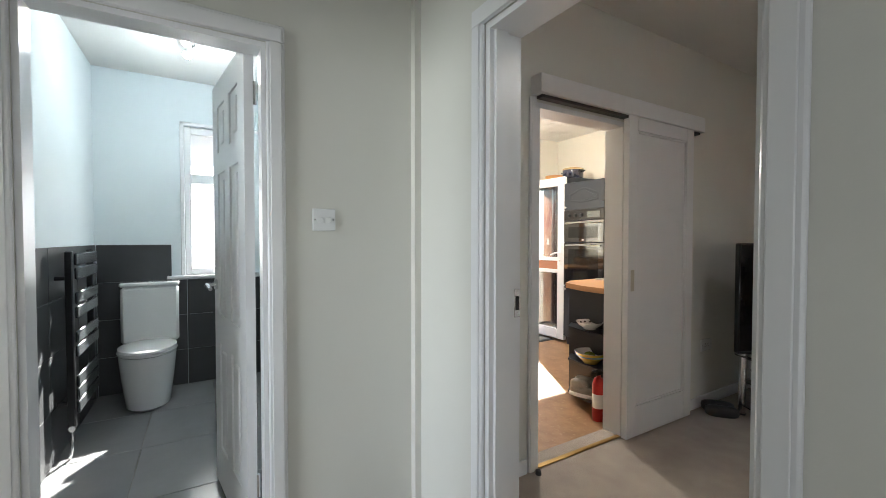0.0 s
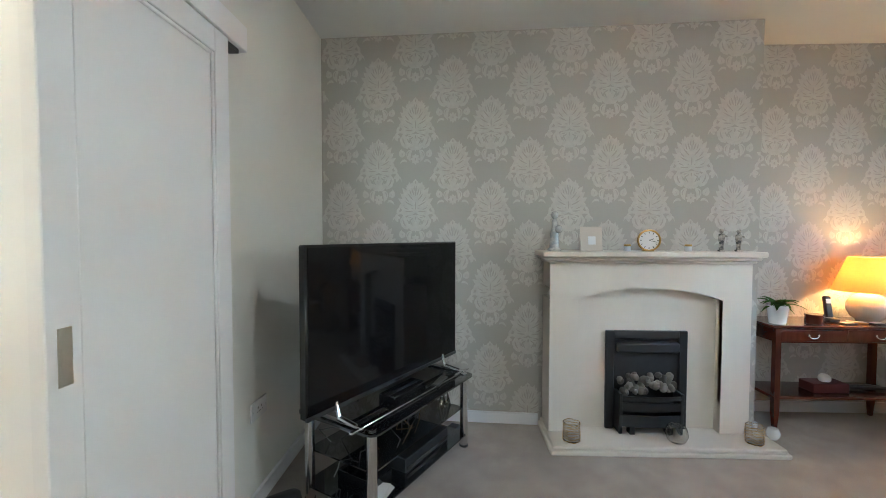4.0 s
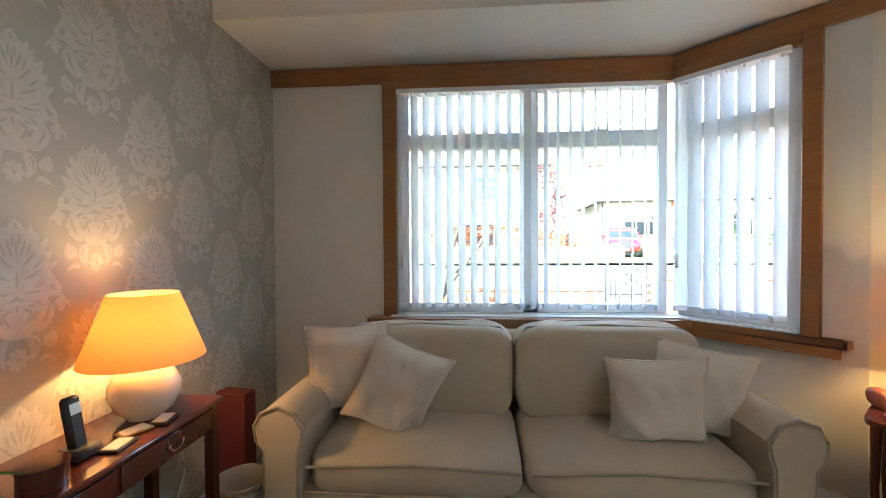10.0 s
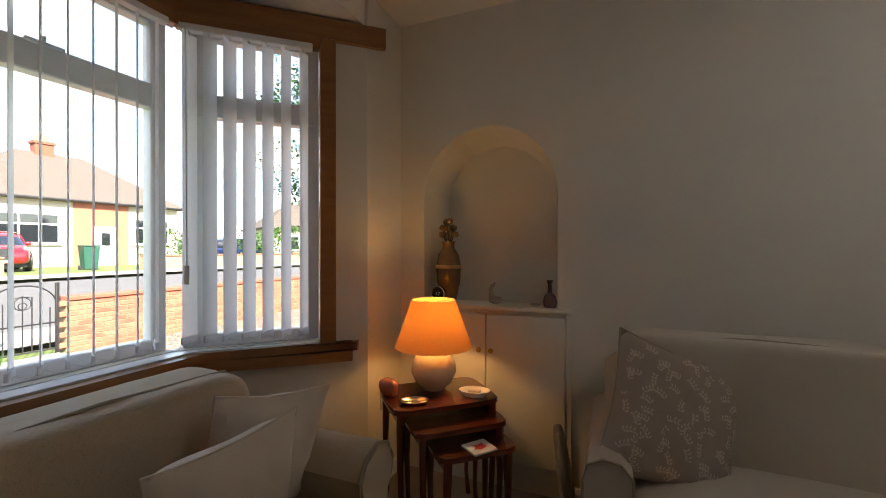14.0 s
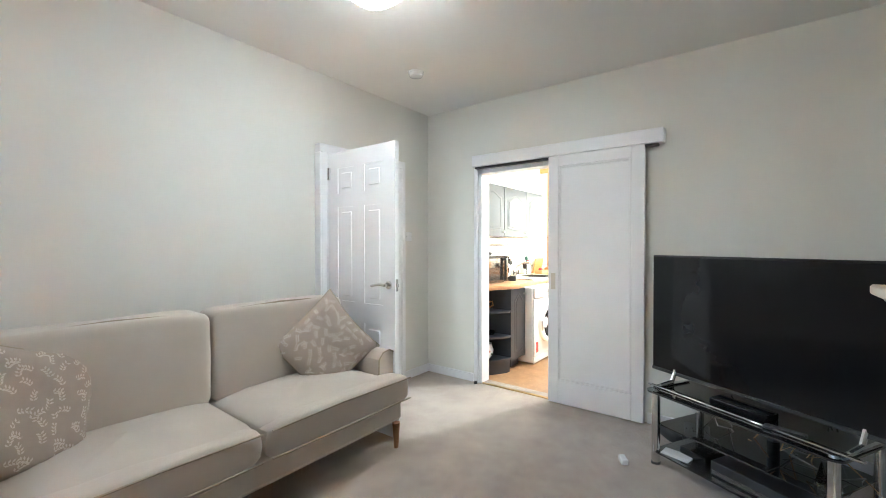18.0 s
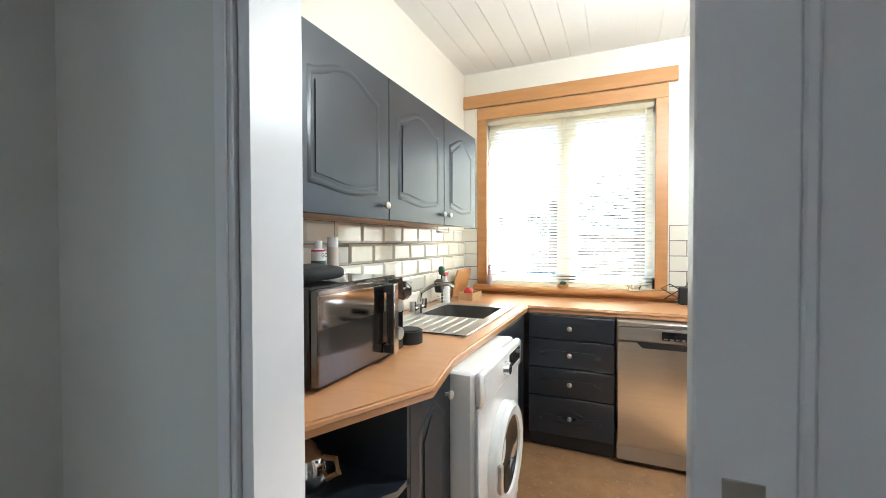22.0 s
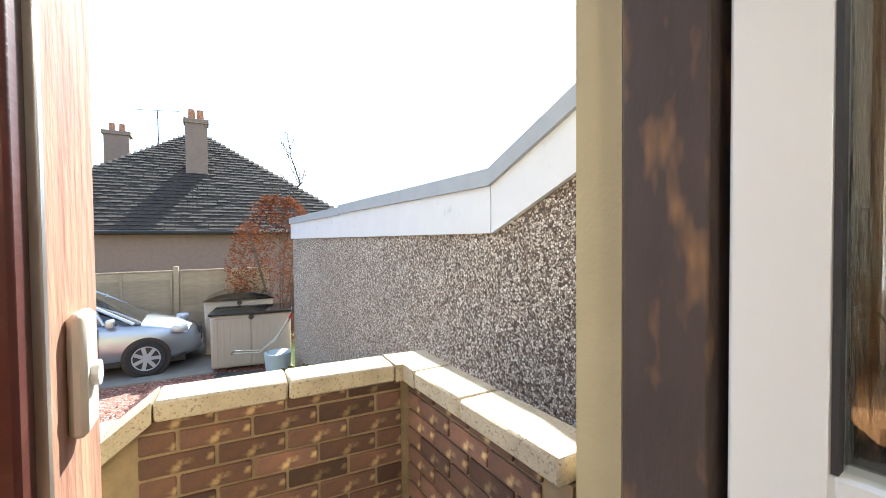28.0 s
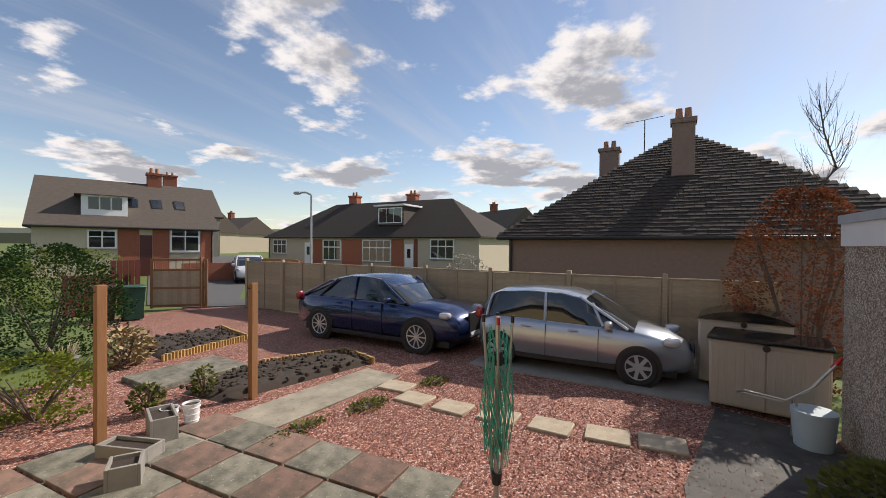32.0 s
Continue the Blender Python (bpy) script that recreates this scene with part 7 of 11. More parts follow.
t = thing("drawer_unit", "dark navy four-drawer unit with steel knobs", "drawer unit", pose(-2.0, 0.72, 0, 0, 0, 90))
part("carcass", G().box((0.0, 0.02, 0.1), (0.495, 0.56, WT - 0.04)), NAVY, t)
part("plinth", G().box((0.0, 0.06, 0.0), (0.495, 0.56, 0.0995)), NAVY, t)
for z0, z1, ar in ((0.69, 0.828, False), (0.515, 0.682, False), (0.34, 0.507, False), (0.105, 0.332, True)):
    cathedral("drawer_front", t, pose(0.002, 0, z0), 0.491, z1 - z0, arched=ar, knob=(0.245, (z1 - z0) / 2))
t = thing("dishwasher", "silver freestanding dishwasher with a dark display", "dishwasher", pose(-1.985, 1.228, 0, 0, 0, 90))
part("body", G().box((0, 0.02, 0.03), (0.598, 0.58, WT - 0.045)), INOX, t)
part("door_panel", G().box((0.003, 0.0, 0.12), (0.595, 0.0195, 0.715), 0.004), STEEL, t)
part("control_strip", G().box((0.003, -0.004, 0.72), (0.595, 0.0195, 0.80), 0.004), STEEL, t)
part("top_edge", G().box((0.0, -0.006, 0.802), (0.598, 0.0195, 0.826), 0.003), STEEL, t)
part("grip_recess", G().prism([(0.10, 0), (0.50, 0), (0.47, -0.03), (0.13, -0.03)], -0.0012, 0.0, Matrix(((1, 0, 0, 0), (0, 0, 1, -0.0005), (0, 1, 0, 0.715), (0, 0, 0, 1)))), BLACK, t)
dsp = part("display", G().box((0.225, -0.006, 0.738), (0.375, -0.0035, 0.785), 0.001), BLACKG, t)
for k in range(5):
    part("key", G().box((0.235 + 0.028 * k, -0.0068, 0.742), (0.252 + 0.028 * k, -0.0061, 0.748)), INOX, dsp)
part("kick_panel", G().box((0.01, 0.03, 0.02), (0.588, 0.05, 0.115)), BLACK, t)
t = shelf_unit("dark navy open end shelves beside the dishwasher", None, [(-2.59, 1.835), (-2.59, 2.04), (-2.38, 2.09), (-2.20, 2.06), (-2.06, 1.94), (-2.02, 1.835)], (0.03, 0.22, 0.40, 0.60))
part("side", G().box((-2.59, 1.829, 0.0), (-2.02, 1.8345, WT - 0.04)), NAVY, t)
t = thing("storage_jar", "cream ribbed fabric basket on the shelf", "basket", pose(-2.22, 1.94, 0.619))
q = G()
n = 60
q.lathe([(0.0, 0), (0.085, 0), (0.09, 0.18), (0.083, 0.18), (0.08, 0.005), (0, 0.005)], n=30)
part("body", q, CUSH, t)
for k in range(20):
    a = 2 * math.pi * k / 20
    part("rib", G().tube([(0.088 * math.cos(a), 0.088 * math.sin(a), 0.005), (0.093 * math.cos(a), 0.093 * math.sin(a), 0.175)], 0.006, 5), CUSH, t)
part("handle", G().tube([(0.07, 0.07, 0.15), (0.1, 0.1, 0.13), (0.1, 0.1, 0.06)], 0.006), CUSH, t)
t = thing("vegetables", "green vegetables in a dark bag", "vegetables", pose(-2.2, 1.95, 0.419))
part("bag", G().pad((-0.08, -0.06, 0), (0.06, 0.06, 0.09), 0.7, 8, wrinkle=0.01), BLACK, t)
part("celery", G().pad((-0.09, 0.0, 0.03), (0.06, 0.08, 0.12), 0.7, 8, wrinkle=0.02), LEAFY, t)
for z in (0.239, 0.049):
    t = thing("tub", "white plastic tub on the end shelf", "tub", pose(-2.2, 1.94, z), "white tubs")
    part("body", G().cyl((0, 0, 0), (0, 0, 0.13), 0.075, 0.085, 24), PORC, t)

# tiles: glazed metro tiles with a bevelled edge
def bevel_tile(w, h, d=0.009, e=0.012):
    vs = [(0, 0, 0), (w, 0, 0), (w, 0, h), (0, 0, h), (e, -d, e), (w - e, -d, e), (w - e, -d, h - e), (e, -d, h - e)]
    return G().add(vs, [(0, 1, 5, 4), (1, 2, 6, 5), (2, 3, 7, 6), (3, 0, 4, 7), (4, 5, 6, 7)])


TWd, THt = 0.200, 0.100
full, halft = mesh_of(bevel_tile(TWd - 0.004, THt - 0.004), TILEW, 0), mesh_of(bevel_tile(TWd / 2 - 0.004, THt - 0.004), TILEW, 0)
part("grout_bed", G().box((-2.598, KY0, WT), (-0.14, KY0 + 0.003, WT + 0.5)), GROUT, wall_k)
for r in range(5):
    x, first = -0.145, r % 2
    while x > -2.55:
        short = first or x < -2.5
        piece("tile", halft if short else full, wall_k, (x, KY0 + 0.003, WT + 0.002 + r * THt), (0, 0, math.pi))
        x -= TWd / 2 if short else TWd
        first = 0
flat_t = lambda w: mesh_of(G().box((0, 0, 0), (w, 0.006, THt - 0.003), 0.001), TILEW, 0)
fl, fh, fs = flat_t(TWd - 0.003), flat_t(TWd / 2 - 0.003), flat_t(0.115)
part("grout_bed", G().box((KX, 1.545, WT), (KX + 0.002, BD[0] - 0.062, 1.39)).box((KX, KY0, WT), (KX + 0.002, 0.188, 1.39)), GROUT, wall_kw)
for r in range(5):
    z = WT + 0.005 + r * 0.1025
    ys = [(1.548, fh), (1.65, fl), (1.852, fs)] if r % 2 else [(1.548, fl), (1.75, fl)]
    for y, me in ys:
        piece("tile", me, wall_kw, (KX + 0.008, y, z), (0, 0, math.pi / 2))
    piece("tile", fs, wall_kw, (KX + 0.008, 0.073, z), (0, 0, math.pi / 2))

t = thing("sink", "stainless steel sink with a ribbed drainer", "sink", pose(-1.09, 0.155, WT))
g = G().box((-0.90, 0, -0.002), (-0.80, 0.485, 0.006), 0.002).box((-0.80, 0, -0.002), (-0.42, 0.06, 0.006), 0.002).box((-0.80, 0.43, -0.002), (-0.42, 0.485, 0.006), 0.002).box((-0.42, 0, -0.002), (0.0, 0.485, 0.004), 0.002)
part("rim", g, STEEL, t)
bowl = round_rect(-0.80, 0.06, -0.42, 0.43, 0.07)
q = G()
n = len(bowl)
q.add([(x, y, 0.004) for x, y in bowl] + [(-0.61 + (x + 0.61) * 0.88, 0.245 + (y - 0.245) * 0.88, -0.15) for x, y in bowl], [(i, (i + 1) % n, n + (i + 1) % n, n + i) for i in range(n)] + [tuple(range(n, 2 * n))])
# the sink's own bowl, with its dark reflection put into the colour
part("bowl", q, mat("dark_reflection_bowl", (0.05, 0.045, 0.04), (0.035, 0.03, 0.028), 0.35), t, "sink bowl coloured dark for its reflection")
for k in range(7):
    part("drainer_rib", G().box((-0.38, 0.07 + k * 0.055, 0.003), (-0.04, 0.085 + k * 0.055, 0.009), 0.003), STEEL, t)
part("edge", G().tube([(0, 0.0, 0.006), (0, 0.485, 0.006), (-0.9, 0.485, 0.006)], 0.004, 6), CHROME, t)
t = thing("kitchen_tap", "chrome mixer tap with a swan neck", "tap", pose(-1.52, 0.195, WT + 0.007))
part("body", G().cyl((0, 0, 0), (0, 0, 0.05), 0.022, n=18).cyl((-0.07, 0, 0.03), (0.07, 0, 0.03), 0.014), CHROME, t)
part("spout", G().tube([(0, 0, 0.05), (0, 0.02, 0.12), (-0.01, 0.10, 0.165), (-0.02, 0.18, 0.17), (-0.025, 0.21, 0.15)], 0.011, 9), CHROME, t)
for s in (-1, 1):
    part("tap_head", G().cyl((s * 0.07, 0, 0.02), (s * 0.07, 0, 0.075), 0.018, 0.022, 12), CHROME, t)
t = thing("utensil_pot", "wire caddy with brushes and a green bottle", "caddy", pose(-1.95, 0.17, WT))
for k in range(5):
    part("wire_ring", G().tube([(0.075 * math.cos(a), 0.04 * math.sin(a), 0.01 + k * 0.022) for a in np.linspace(0, 2 * math.pi, 21)], 0.002, 4), PORC, t)
part("spray_bottle", G().lathe([(0, 0), (0.03, 0), (0.03, 0.12), (0.012, 0.16), (0.012, 0.18), (0, 0.18)], (-0.02, 0, 0.002), 16), GLOSSW, t)
part("trigger", G().box((-0.045, -0.012, 0.18), (0.01, 0.012, 0.205), 0.004), REDPL, t)
part("brush", G().tube([(0.03, 0, 0.01), (0.04, 0.0, 0.2)], 0.006).pad((0.02, -0.02, 0.19), (0.06, 0.02, 0.25), 0.7, 6), GREENP, t)
part("sponge", G().box((0.0, -0.03, 0.1), (0.05, 0.02, 0.18), 0.006, pose(0, 0, 0, 0, 20, 0)), BLACK, t)
t = thing("chopping_board", "pale wooden chopping board against the tiles", "chopping board", pose(-2.36, 0.105, WT, -12))
part("board", G().box((-0.15, 0, 0), (0.13, 0.015, 0.21), 0.006), PINE, t)
t = thing("scourer_basket", "small wicker basket with red scourers", "basket", pose(-2.22, 0.25, WT))
part("tray", G().box((-0.1, -0.05, 0), (0.1, 0.06, 0.008)).box((-0.1, -0.05, 0.008), (-0.092, 0.06, 0.05)).box((0.092, -0.05, 0.008), (0.1, 0.06, 0.05)).box((-0.092, -0.05, 0.008), (0.092, -0.043, 0.05)).box((-0.092, 0.053, 0.008), (0.092, 0.06, 0.05)), WICKER, t)
part("scourer", G().pad((-0.02, -0.03, 0.01), (0.05, 0.03, 0.085), 0.8, 8, wrinkle=0.006), REDPL, t)
t = thing("microwave", "black and steel microwave oven on the worktop", "microwave", pose(-0.325, 0.49, WT, 0, 0, 180))
part("case", G().box((0, 0.015, 0.008), (0.47, 0.37, 0.285), 0.008), BLACKG, t)
part("door", G().box((0, -0.012, 0.012), (0.36, 0.0145, 0.28), 0.005), mat("dark_mirror", (0.20, 0.19, 0.18), (0.17, 0.16, 0.155), 0.12, 0.9, scale=4), t)
part("door_glass", G().box((0.0, -0.0145, 0.17), (0.345, -0.0121, 0.262), 0.001), mat("mirror_steel", (0.55, 0.53, 0.5), (0.5, 0.48, 0.45), 0.06, 1.0), t)
part("handle", G().box((0.325, -0.05, 0.03), (0.36, -0.0125, 0.06), 0.004).box((0.325, -0.05, 0.235), (0.36, -0.0125, 0.265), 0.004).box((0.325, -0.05, 0.06), (0.36, -0.03, 0.235), 0.004), BLACK, t)
part("handle_trim", G().box((0.328, -0.056, 0.028), (0.358, -0.0505, 0.267), 0.003), CHROME, t)
part("control_panel", G().box((0.362, -0.012, 0.012), (0.47, 0.0145, 0.28), 0.005), BLACKG, t)
for z in (0.08, 0.18):
    part("dial", G().cyl((0.416, -0.012, z), (0.416, -0.032, z), 0.025, 0.022, 20), INOX, t)
for x in (0.04, 0.43):
    part("foot", G().cyl((x, 0.05, 0), (x, 0.05, 0.008), 0.012).cyl((x, 0.33, 0), (x, 0.33, 0.008), 0.012), RUBBER, t)
MT = WT + 0.286
t = thing("soap_bottle", "large pump bottle of blue hand gel", "bottle", pose(-0.405, 0.20, MT))
part("bottle", G().lathe([(0, 0), (0.05, 0), (0.054, 0.01), (0.054, 0.13), (0.04, 0.155), (0.022, 0.165), (0.022, 0.175), (0, 0.175)], n=26), CLEAR, t)
part("label", G().lathe([(0.0545, 0.035), (0.0548, 0.04), (0.0548, 0.115), (0.0545, 0.12)], n=26), BLUEPL, t, "bright blue label")
q = G()
for k in range(4):
    q.box((-0.03, 0.0545, 0.05 + k * 0.014), (0.025 - 0.008 * (k % 2), 0.0556, 0.055 + k * 0.014))
part("print_bars", q, PORC, t)
part("pump", G().cyl((0, 0, 0.175), (0, 0, 0.20), 0.024, n=20).cyl((0, 0, 0.20), (0, 0, 0.235), 0.006).tube([(0, 0, 0.235), (-0.02, 0.01, 0.24), (-0.055, 0.02, 0.235)], 0.008), PORC, t)
t = thing("folded_cloth", "black folded cloth on the microwave", "cloth", pose(-0.47, 0.36, MT))
part("cloth", G().pad((-0.10, -0.075, 0), (0.10, 0.075, 0.055), 0.6, 12, wrinkle=0.014, seed=2), RUBBER, t)
t = thing("bathroom_tray", "small white tray holding two bottles", "tray", pose(-0.68, 0.24, MT))
part("tray", G().prism(round_rect(-0.085, -0.04, 0.085, 0.04, 0.03), 0, 0.012), PORC, t)
b1 = part("lotion_bottle", G().lathe([(0, 0.012), (0.024, 0.012), (0.026, 0.02), (0.026, 0.09), (0.014, 0.10), (0.013, 0.125), (0, 0.126)], (0.04, 0, 0), 20), PORC, t)
part("label", G().lathe([(0.0264, 0.025), (0.0266, 0.03), (0.0266, 0.05), (0.0264, 0.055)], (0.04, 0, 0), 20), GREENP, b1)
text("lettering", "GO", 0.022, pose(0.04, 0.0272, 0.074, 90, 0, 180), INK, b1)
part("label_bar", G().lathe([(0.0264, 0.088), (0.0267, 0.09), (0.0264, 0.094)], (0.04, 0, 0), 20), REDPL, b1)
part("foam_bottle", G().lathe([(0, 0.012), (0.021, 0.012), (0.022, 0.02), (0.022, 0.095), (0.02, 0.10), (0.02, 0.13), (0.012, 0.135), (0, 0.135)], (-0.04, 0, 0), 20), CUSH, t)
part("foam_cap", G().cyl((-0.04, 0, 0.102), (-0.04, 0, 0.14), 0.0205, n=18), PORC, t)
t = thing("coffee_machine", "black capsule coffee machine on the worktop", "coffee machine", pose(-0.93, 0.36, WT))
part("body", G().box((-0.05, -0.12, 0), (0.05, 0.02, 0.22), 0.02), BLACKG, t)
part("head", G().box((-0.05, -0.10, 0.17), (0.05, 0.09, 0.24), 0.02), BLACKG, t)
part("drip_tray", G().cyl((0, 0.09, 0), (0, 0.09, 0.05), 0.058, n=24), BLACK, t)
part("drip_grid", G().cyl((0, 0.09, 0.05), (0, 0.09, 0.054), 0.05, n=24), RUBBER, t)
part("lever", G().box((-0.02, 0.06, 0.24), (0.02, 0.10, 0.25), 0.004), CHROME, t)
part("water_tank", G().box((-0.04, -0.17, 0.03), (0.04, -0.121, 0.22), 0.01), CLEAR, t)
t = thing("flex_cable", "white cable hanging down the tiles", "cable")
part("cable", G().tube([(-0.66, 0.085, 1.365), (-0.665, 0.086, 1.2), (-0.66, 0.085, WT + 0.01)], 0.0035, 5), PORC, t)
t = thing("teapot", "silver teapot with a wooden handle", "teapot", pose(-0.33, 0.46, 0.62))
part("body", G().lathe([(0, 0), (0.05, 0), (0.07, 0.03), (0.065, 0.075), (0.045, 0.10), (0.035, 0.105), (0.03, 0.115), (0.008, 0.125), (0.01, 0.14), (0, 0.142)], n=26), CHROME, t)
part("spout", G().tube([(0.0, -0.055, 0.03), (0.0, -0.085, 0.06), (0.0, -0.105, 0.105)], [0.015, 0.011, 0.008]), CHROME, t)
part("handle", G().tube([(0, 0.055, 0.085), (0, 0.095, 0.09), (0, 0.105, 0.055), (0, 0.065, 0.03)], 0.008), PINE, t)
t = thing("mug", "white mug on the shelf", "mug", pose(-0.24, 0.42, 0.371))
part("cup", G().lathe([(0, 0), (0.036, 0), (0.04, 0.09), (0.037, 0.09), (0.033, 0.006), (0, 0.006)], n=22), PORC, t)
part("handle", G().tube([(0, 0.038, 0.075), (0, 0.068, 0.07), (0, 0.068, 0.03), (0, 0.038, 0.02)], 0.006), PORC, t)
t = thing("glass_dish", "dark oval dish on the shelf", "dish", pose(-0.36, 0.50, 0.371))
part("dish", G().lathe([(0, 0), (0.06, 0), (0.085, 0.03), (0.08, 0.031), (0.055, 0.008), (0, 0.008)], n=26, sy=0.8), BLACKG, t)
t = thing("ginger_jar", "white floral pot on the lowest shelf", "pot", pose(-0.31, 0.49, 0.146))
part("pot", G().lathe([(0, 0), (0.05, 0), (0.075, 0.04), (0.08, 0.085), (0.065, 0.12), (0.06, 0.135), (0.065, 0.145), (0.055, 0.145), (0, 0.05)], n=26), PORC, t)
for k in range(9):
    a = -0.6 + 0.42 * k
    part("painted_flower", G().pad((-0.012, -0.003, -0.012), (0.012, 0.003, 0.012), 0.8, 5), (PINKC, LEAFD)[k % 2], t).matrix_basis = pose(0.077 * math.cos(a), 0.077 * math.sin(a), 0.065 + 0.02 * math.sin(k * 2.2), 0, 0, math.degrees(a) + 90)
t = thing("water_jug", "tall brown-handled jug on the shelf", "jug", pose(-0.23, 0.40, 0.62))
part("jug", G().lathe([(0, 0), (0.04, 0), (0.03, 0.14), (0.025, 0.14), (0.0, 0.02)], n=18), BLACKG, t)
part("handle", G().tube([(0, 0.03, 0.13), (0, 0.055, 0.1), (0, 0.045, 0.03)], 0.008), PINE, t)

# sill and far worktop
t = thing("lady_figurine", "small painted lady figurine on the sill", "figurine", pose(-2.56, 0.30, 0.946))
gg = G().lathe([(0, 0), (0.026, 0), (0.028, 0.02), (0.022, 0.07), (0.014, 0.09), (0.016, 0.11), (0.006, 0.125), (0, 0.125)], n=14).pad((-0.014, -0.014, 0.12), (0.014, 0.014, 0.155), 0.9, 6)
bpy.data.objects.remove(t)
ob = part("figurine", gg, mat("painted_china", (0.6, 0.35, 0.32), (0.25, 0.35, 0.42), 0.3, scale=22, sharp=0.2)); ob.matrix_basis = pose(-2.545, 0.305, 0.946); tagged(ob, "small painted lady figurine on the kitchen sill", "figurine")
t = thing("trinket_pot", "small green-topped pot on the sill", "pot", pose(-2.54, 0.86, 0.946))
part("pot", G().cyl((0, 0, 0), (0, 0, 0.022), 0.035, 0.04, 20), PINE, t)
part("top", G().pad((-0.025, -0.025, 0.015), (0.025, 0.025, 0.045), 0.8, 6), GREENP, t)
t = thing("glass_ashtray", "round clear glass dish on the sill", "dish", pose(-2.54, 1.33, 0.946))
part("dish", G().lathe([(0, 0), (0.035, 0), (0.045, 0.035), (0.04, 0.036), (0.03, 0.01), (0, 0.01)], n=22), CLEAR, t)
t = thing("wicker_basket", "round wicker basket with a hooped handle", "basket", pose(-2.33, 1.77, WT))
for k in range(8):
    z = 0.008 + k * 0.0125
    r = 0.085 + 0.032 * math.sin(k / 7 * 1.4)
    part("weave_ring", G().tube([(r * math.cos(a), r * math.sin(a), z + 0.004 * math.sin(15 * a + k * 3.1)) for a in np.linspace(0, 2 * math.pi, 49)], 0.0075, 5), WICKER, t)
part("base", G().cyl((0, 0, 0.001), (0, 0, 0.01), 0.085, n=24), WICKER, t)
part("handle", G().tube([(0.0, 0.115 * math.cos(a), 0.09 + 0.17 * math.sin(a)) for a in np.linspace(0, math.pi, 17)], 0.009, 7), WICKER, t)
q = G()
for k in range(8):
    q.tube([(random.uniform(-0.07, 0.07), random.uniform(-0.07, 0.07), 0.09 + 0.015 * math.sin(k + i)) for i in range(5)], 0.006, 5)
part("dark_contents", q, BLACK, t)
t = thing("charger", "black charger with a coiled lead", "charger", pose(-2.5, 1.62, WT))
part("brick", G().box((-0.03, -0.03, 0), (0.03, 0.03, 0.11), 0.006), BLACK, t)
part("lead", G().tube([(0, -0.03, 0.1), (0.02, -0.08, 0.13), (0.0, -0.13, 0.10), (0.03, -0.08, 0.07), (0.05, -0.03, 0.04), (0.0, -0.11, 0.03), (-0.02, 0.02, 0.12), (-0.06, 0.05, 0.2)], 0.004, 5), BLACK, t)
wall_plate("white double switch above the tiles", pose(KX + 0.001, 1.905, 1.44, 0, 0, 90), 0.146, 0.088, "light_switch", 2)
wall_plate("white double socket on the tiles", pose(KX + 0.009, 1.77, 1.06, 0, 0, 90), 0.146, 0.088, "power_socket", 2)
t = thing("pendant_bulb", "bare lit bulb on a short ceiling pendant", "pendant light", pose(-1.25, 1.75, KH))
part("rose", G().lathe([(0.045, -0.0005), (0.04, -0.02), (0.012, -0.03), (0, -0.03)], n=24), PORC, t)
part("flex", G().cyl((0, 0, -0.03), (0, 0, -0.22), 0.003, n=8), PORC, t)
part("lampholder", G().cyl((0, 0, -0.22), (0, 0, -0.29), 0.018, 0.02, 16), PORC, t)
part("bulb", G().lathe([(0.014, -0.29), (0.03, -0.32), (0.036, -0.35), (0.03, -0.378), (0.012, -0.388), (0, -0.389)], n=22), BULB, t, "glowing pearl bulb")

# ovens, fridge, hob run
t = thing("oven_tower", "dark navy tall unit housing a double oven", "oven housing")
OY, OX0, OX1 = 2.745, -1.78, -1.222
part("carcass", G().box((OX0, OY + 0.022, 0.1), (OX1, 3.34, 1.885)), NAVY, t)
part("plinth", G().box((OX0, OY + 0.06, 0.0), (OX1, 3.34, 0.0995)), NAVY, t)
cathedral("door", t, pose(OX0 + 0.002, OY, 0.105), OX1 - OX0 - 0.004, 0.585, knob=(0.03, 0.555))
cathedral("door", t, pose(OX0 + 0.002, OY, 1.575), OX1 - OX0 - 0.004, 0.31, knob=(0.03, 0.03))
t = thing("tall_cupboard", "plain navy tall cupboard behind the back door", "cupboard")
part("carcass", G().box((-2.50, 2.952, 0.1), (OX0 - 0.003, 3.34, 1.98), 0.002), NAVY, t)
part("plinth", G().box((-2.50, 2.98, 0.0), (OX0 - 0.003, 3.34, 0.0995)), NAVY, t)
for x0, x1 in ((-2.498, -2.143), (-2.140, OX0 - 0.005)):
    part("door", G().box((x0, 2.934, 0.105), (x1, 2.951, 1.978), 0.003), NAVY, t)
t = thing("double_oven", "black glass built-in double oven", "oven", pose(OX0 + 0.003, OY - 0.004, 0))
OW = OX1 - OX0 - 0.006
part("control_panel", G().box((0, 0, 1.455), (OW, 0.024, 1.57), 0.003), mat("dark_steel", (0.045, 0.043, 0.041), (0.038, 0.036, 0.035), 0.3, 0.8, scale=5, stretch=(1, 1, 40)), t)
for x in (0.08, 0.17, 0.26):
    part("knob", G().cyl((x, 0, 1.51), (x, -0.022, 1.51), 0.022, 0.018, 18), BLACK, t)
part("clock_panel", G().box((0.33, -0.0015, 1.48), (0.50, 0.0, 1.545)), BLACKG, t)
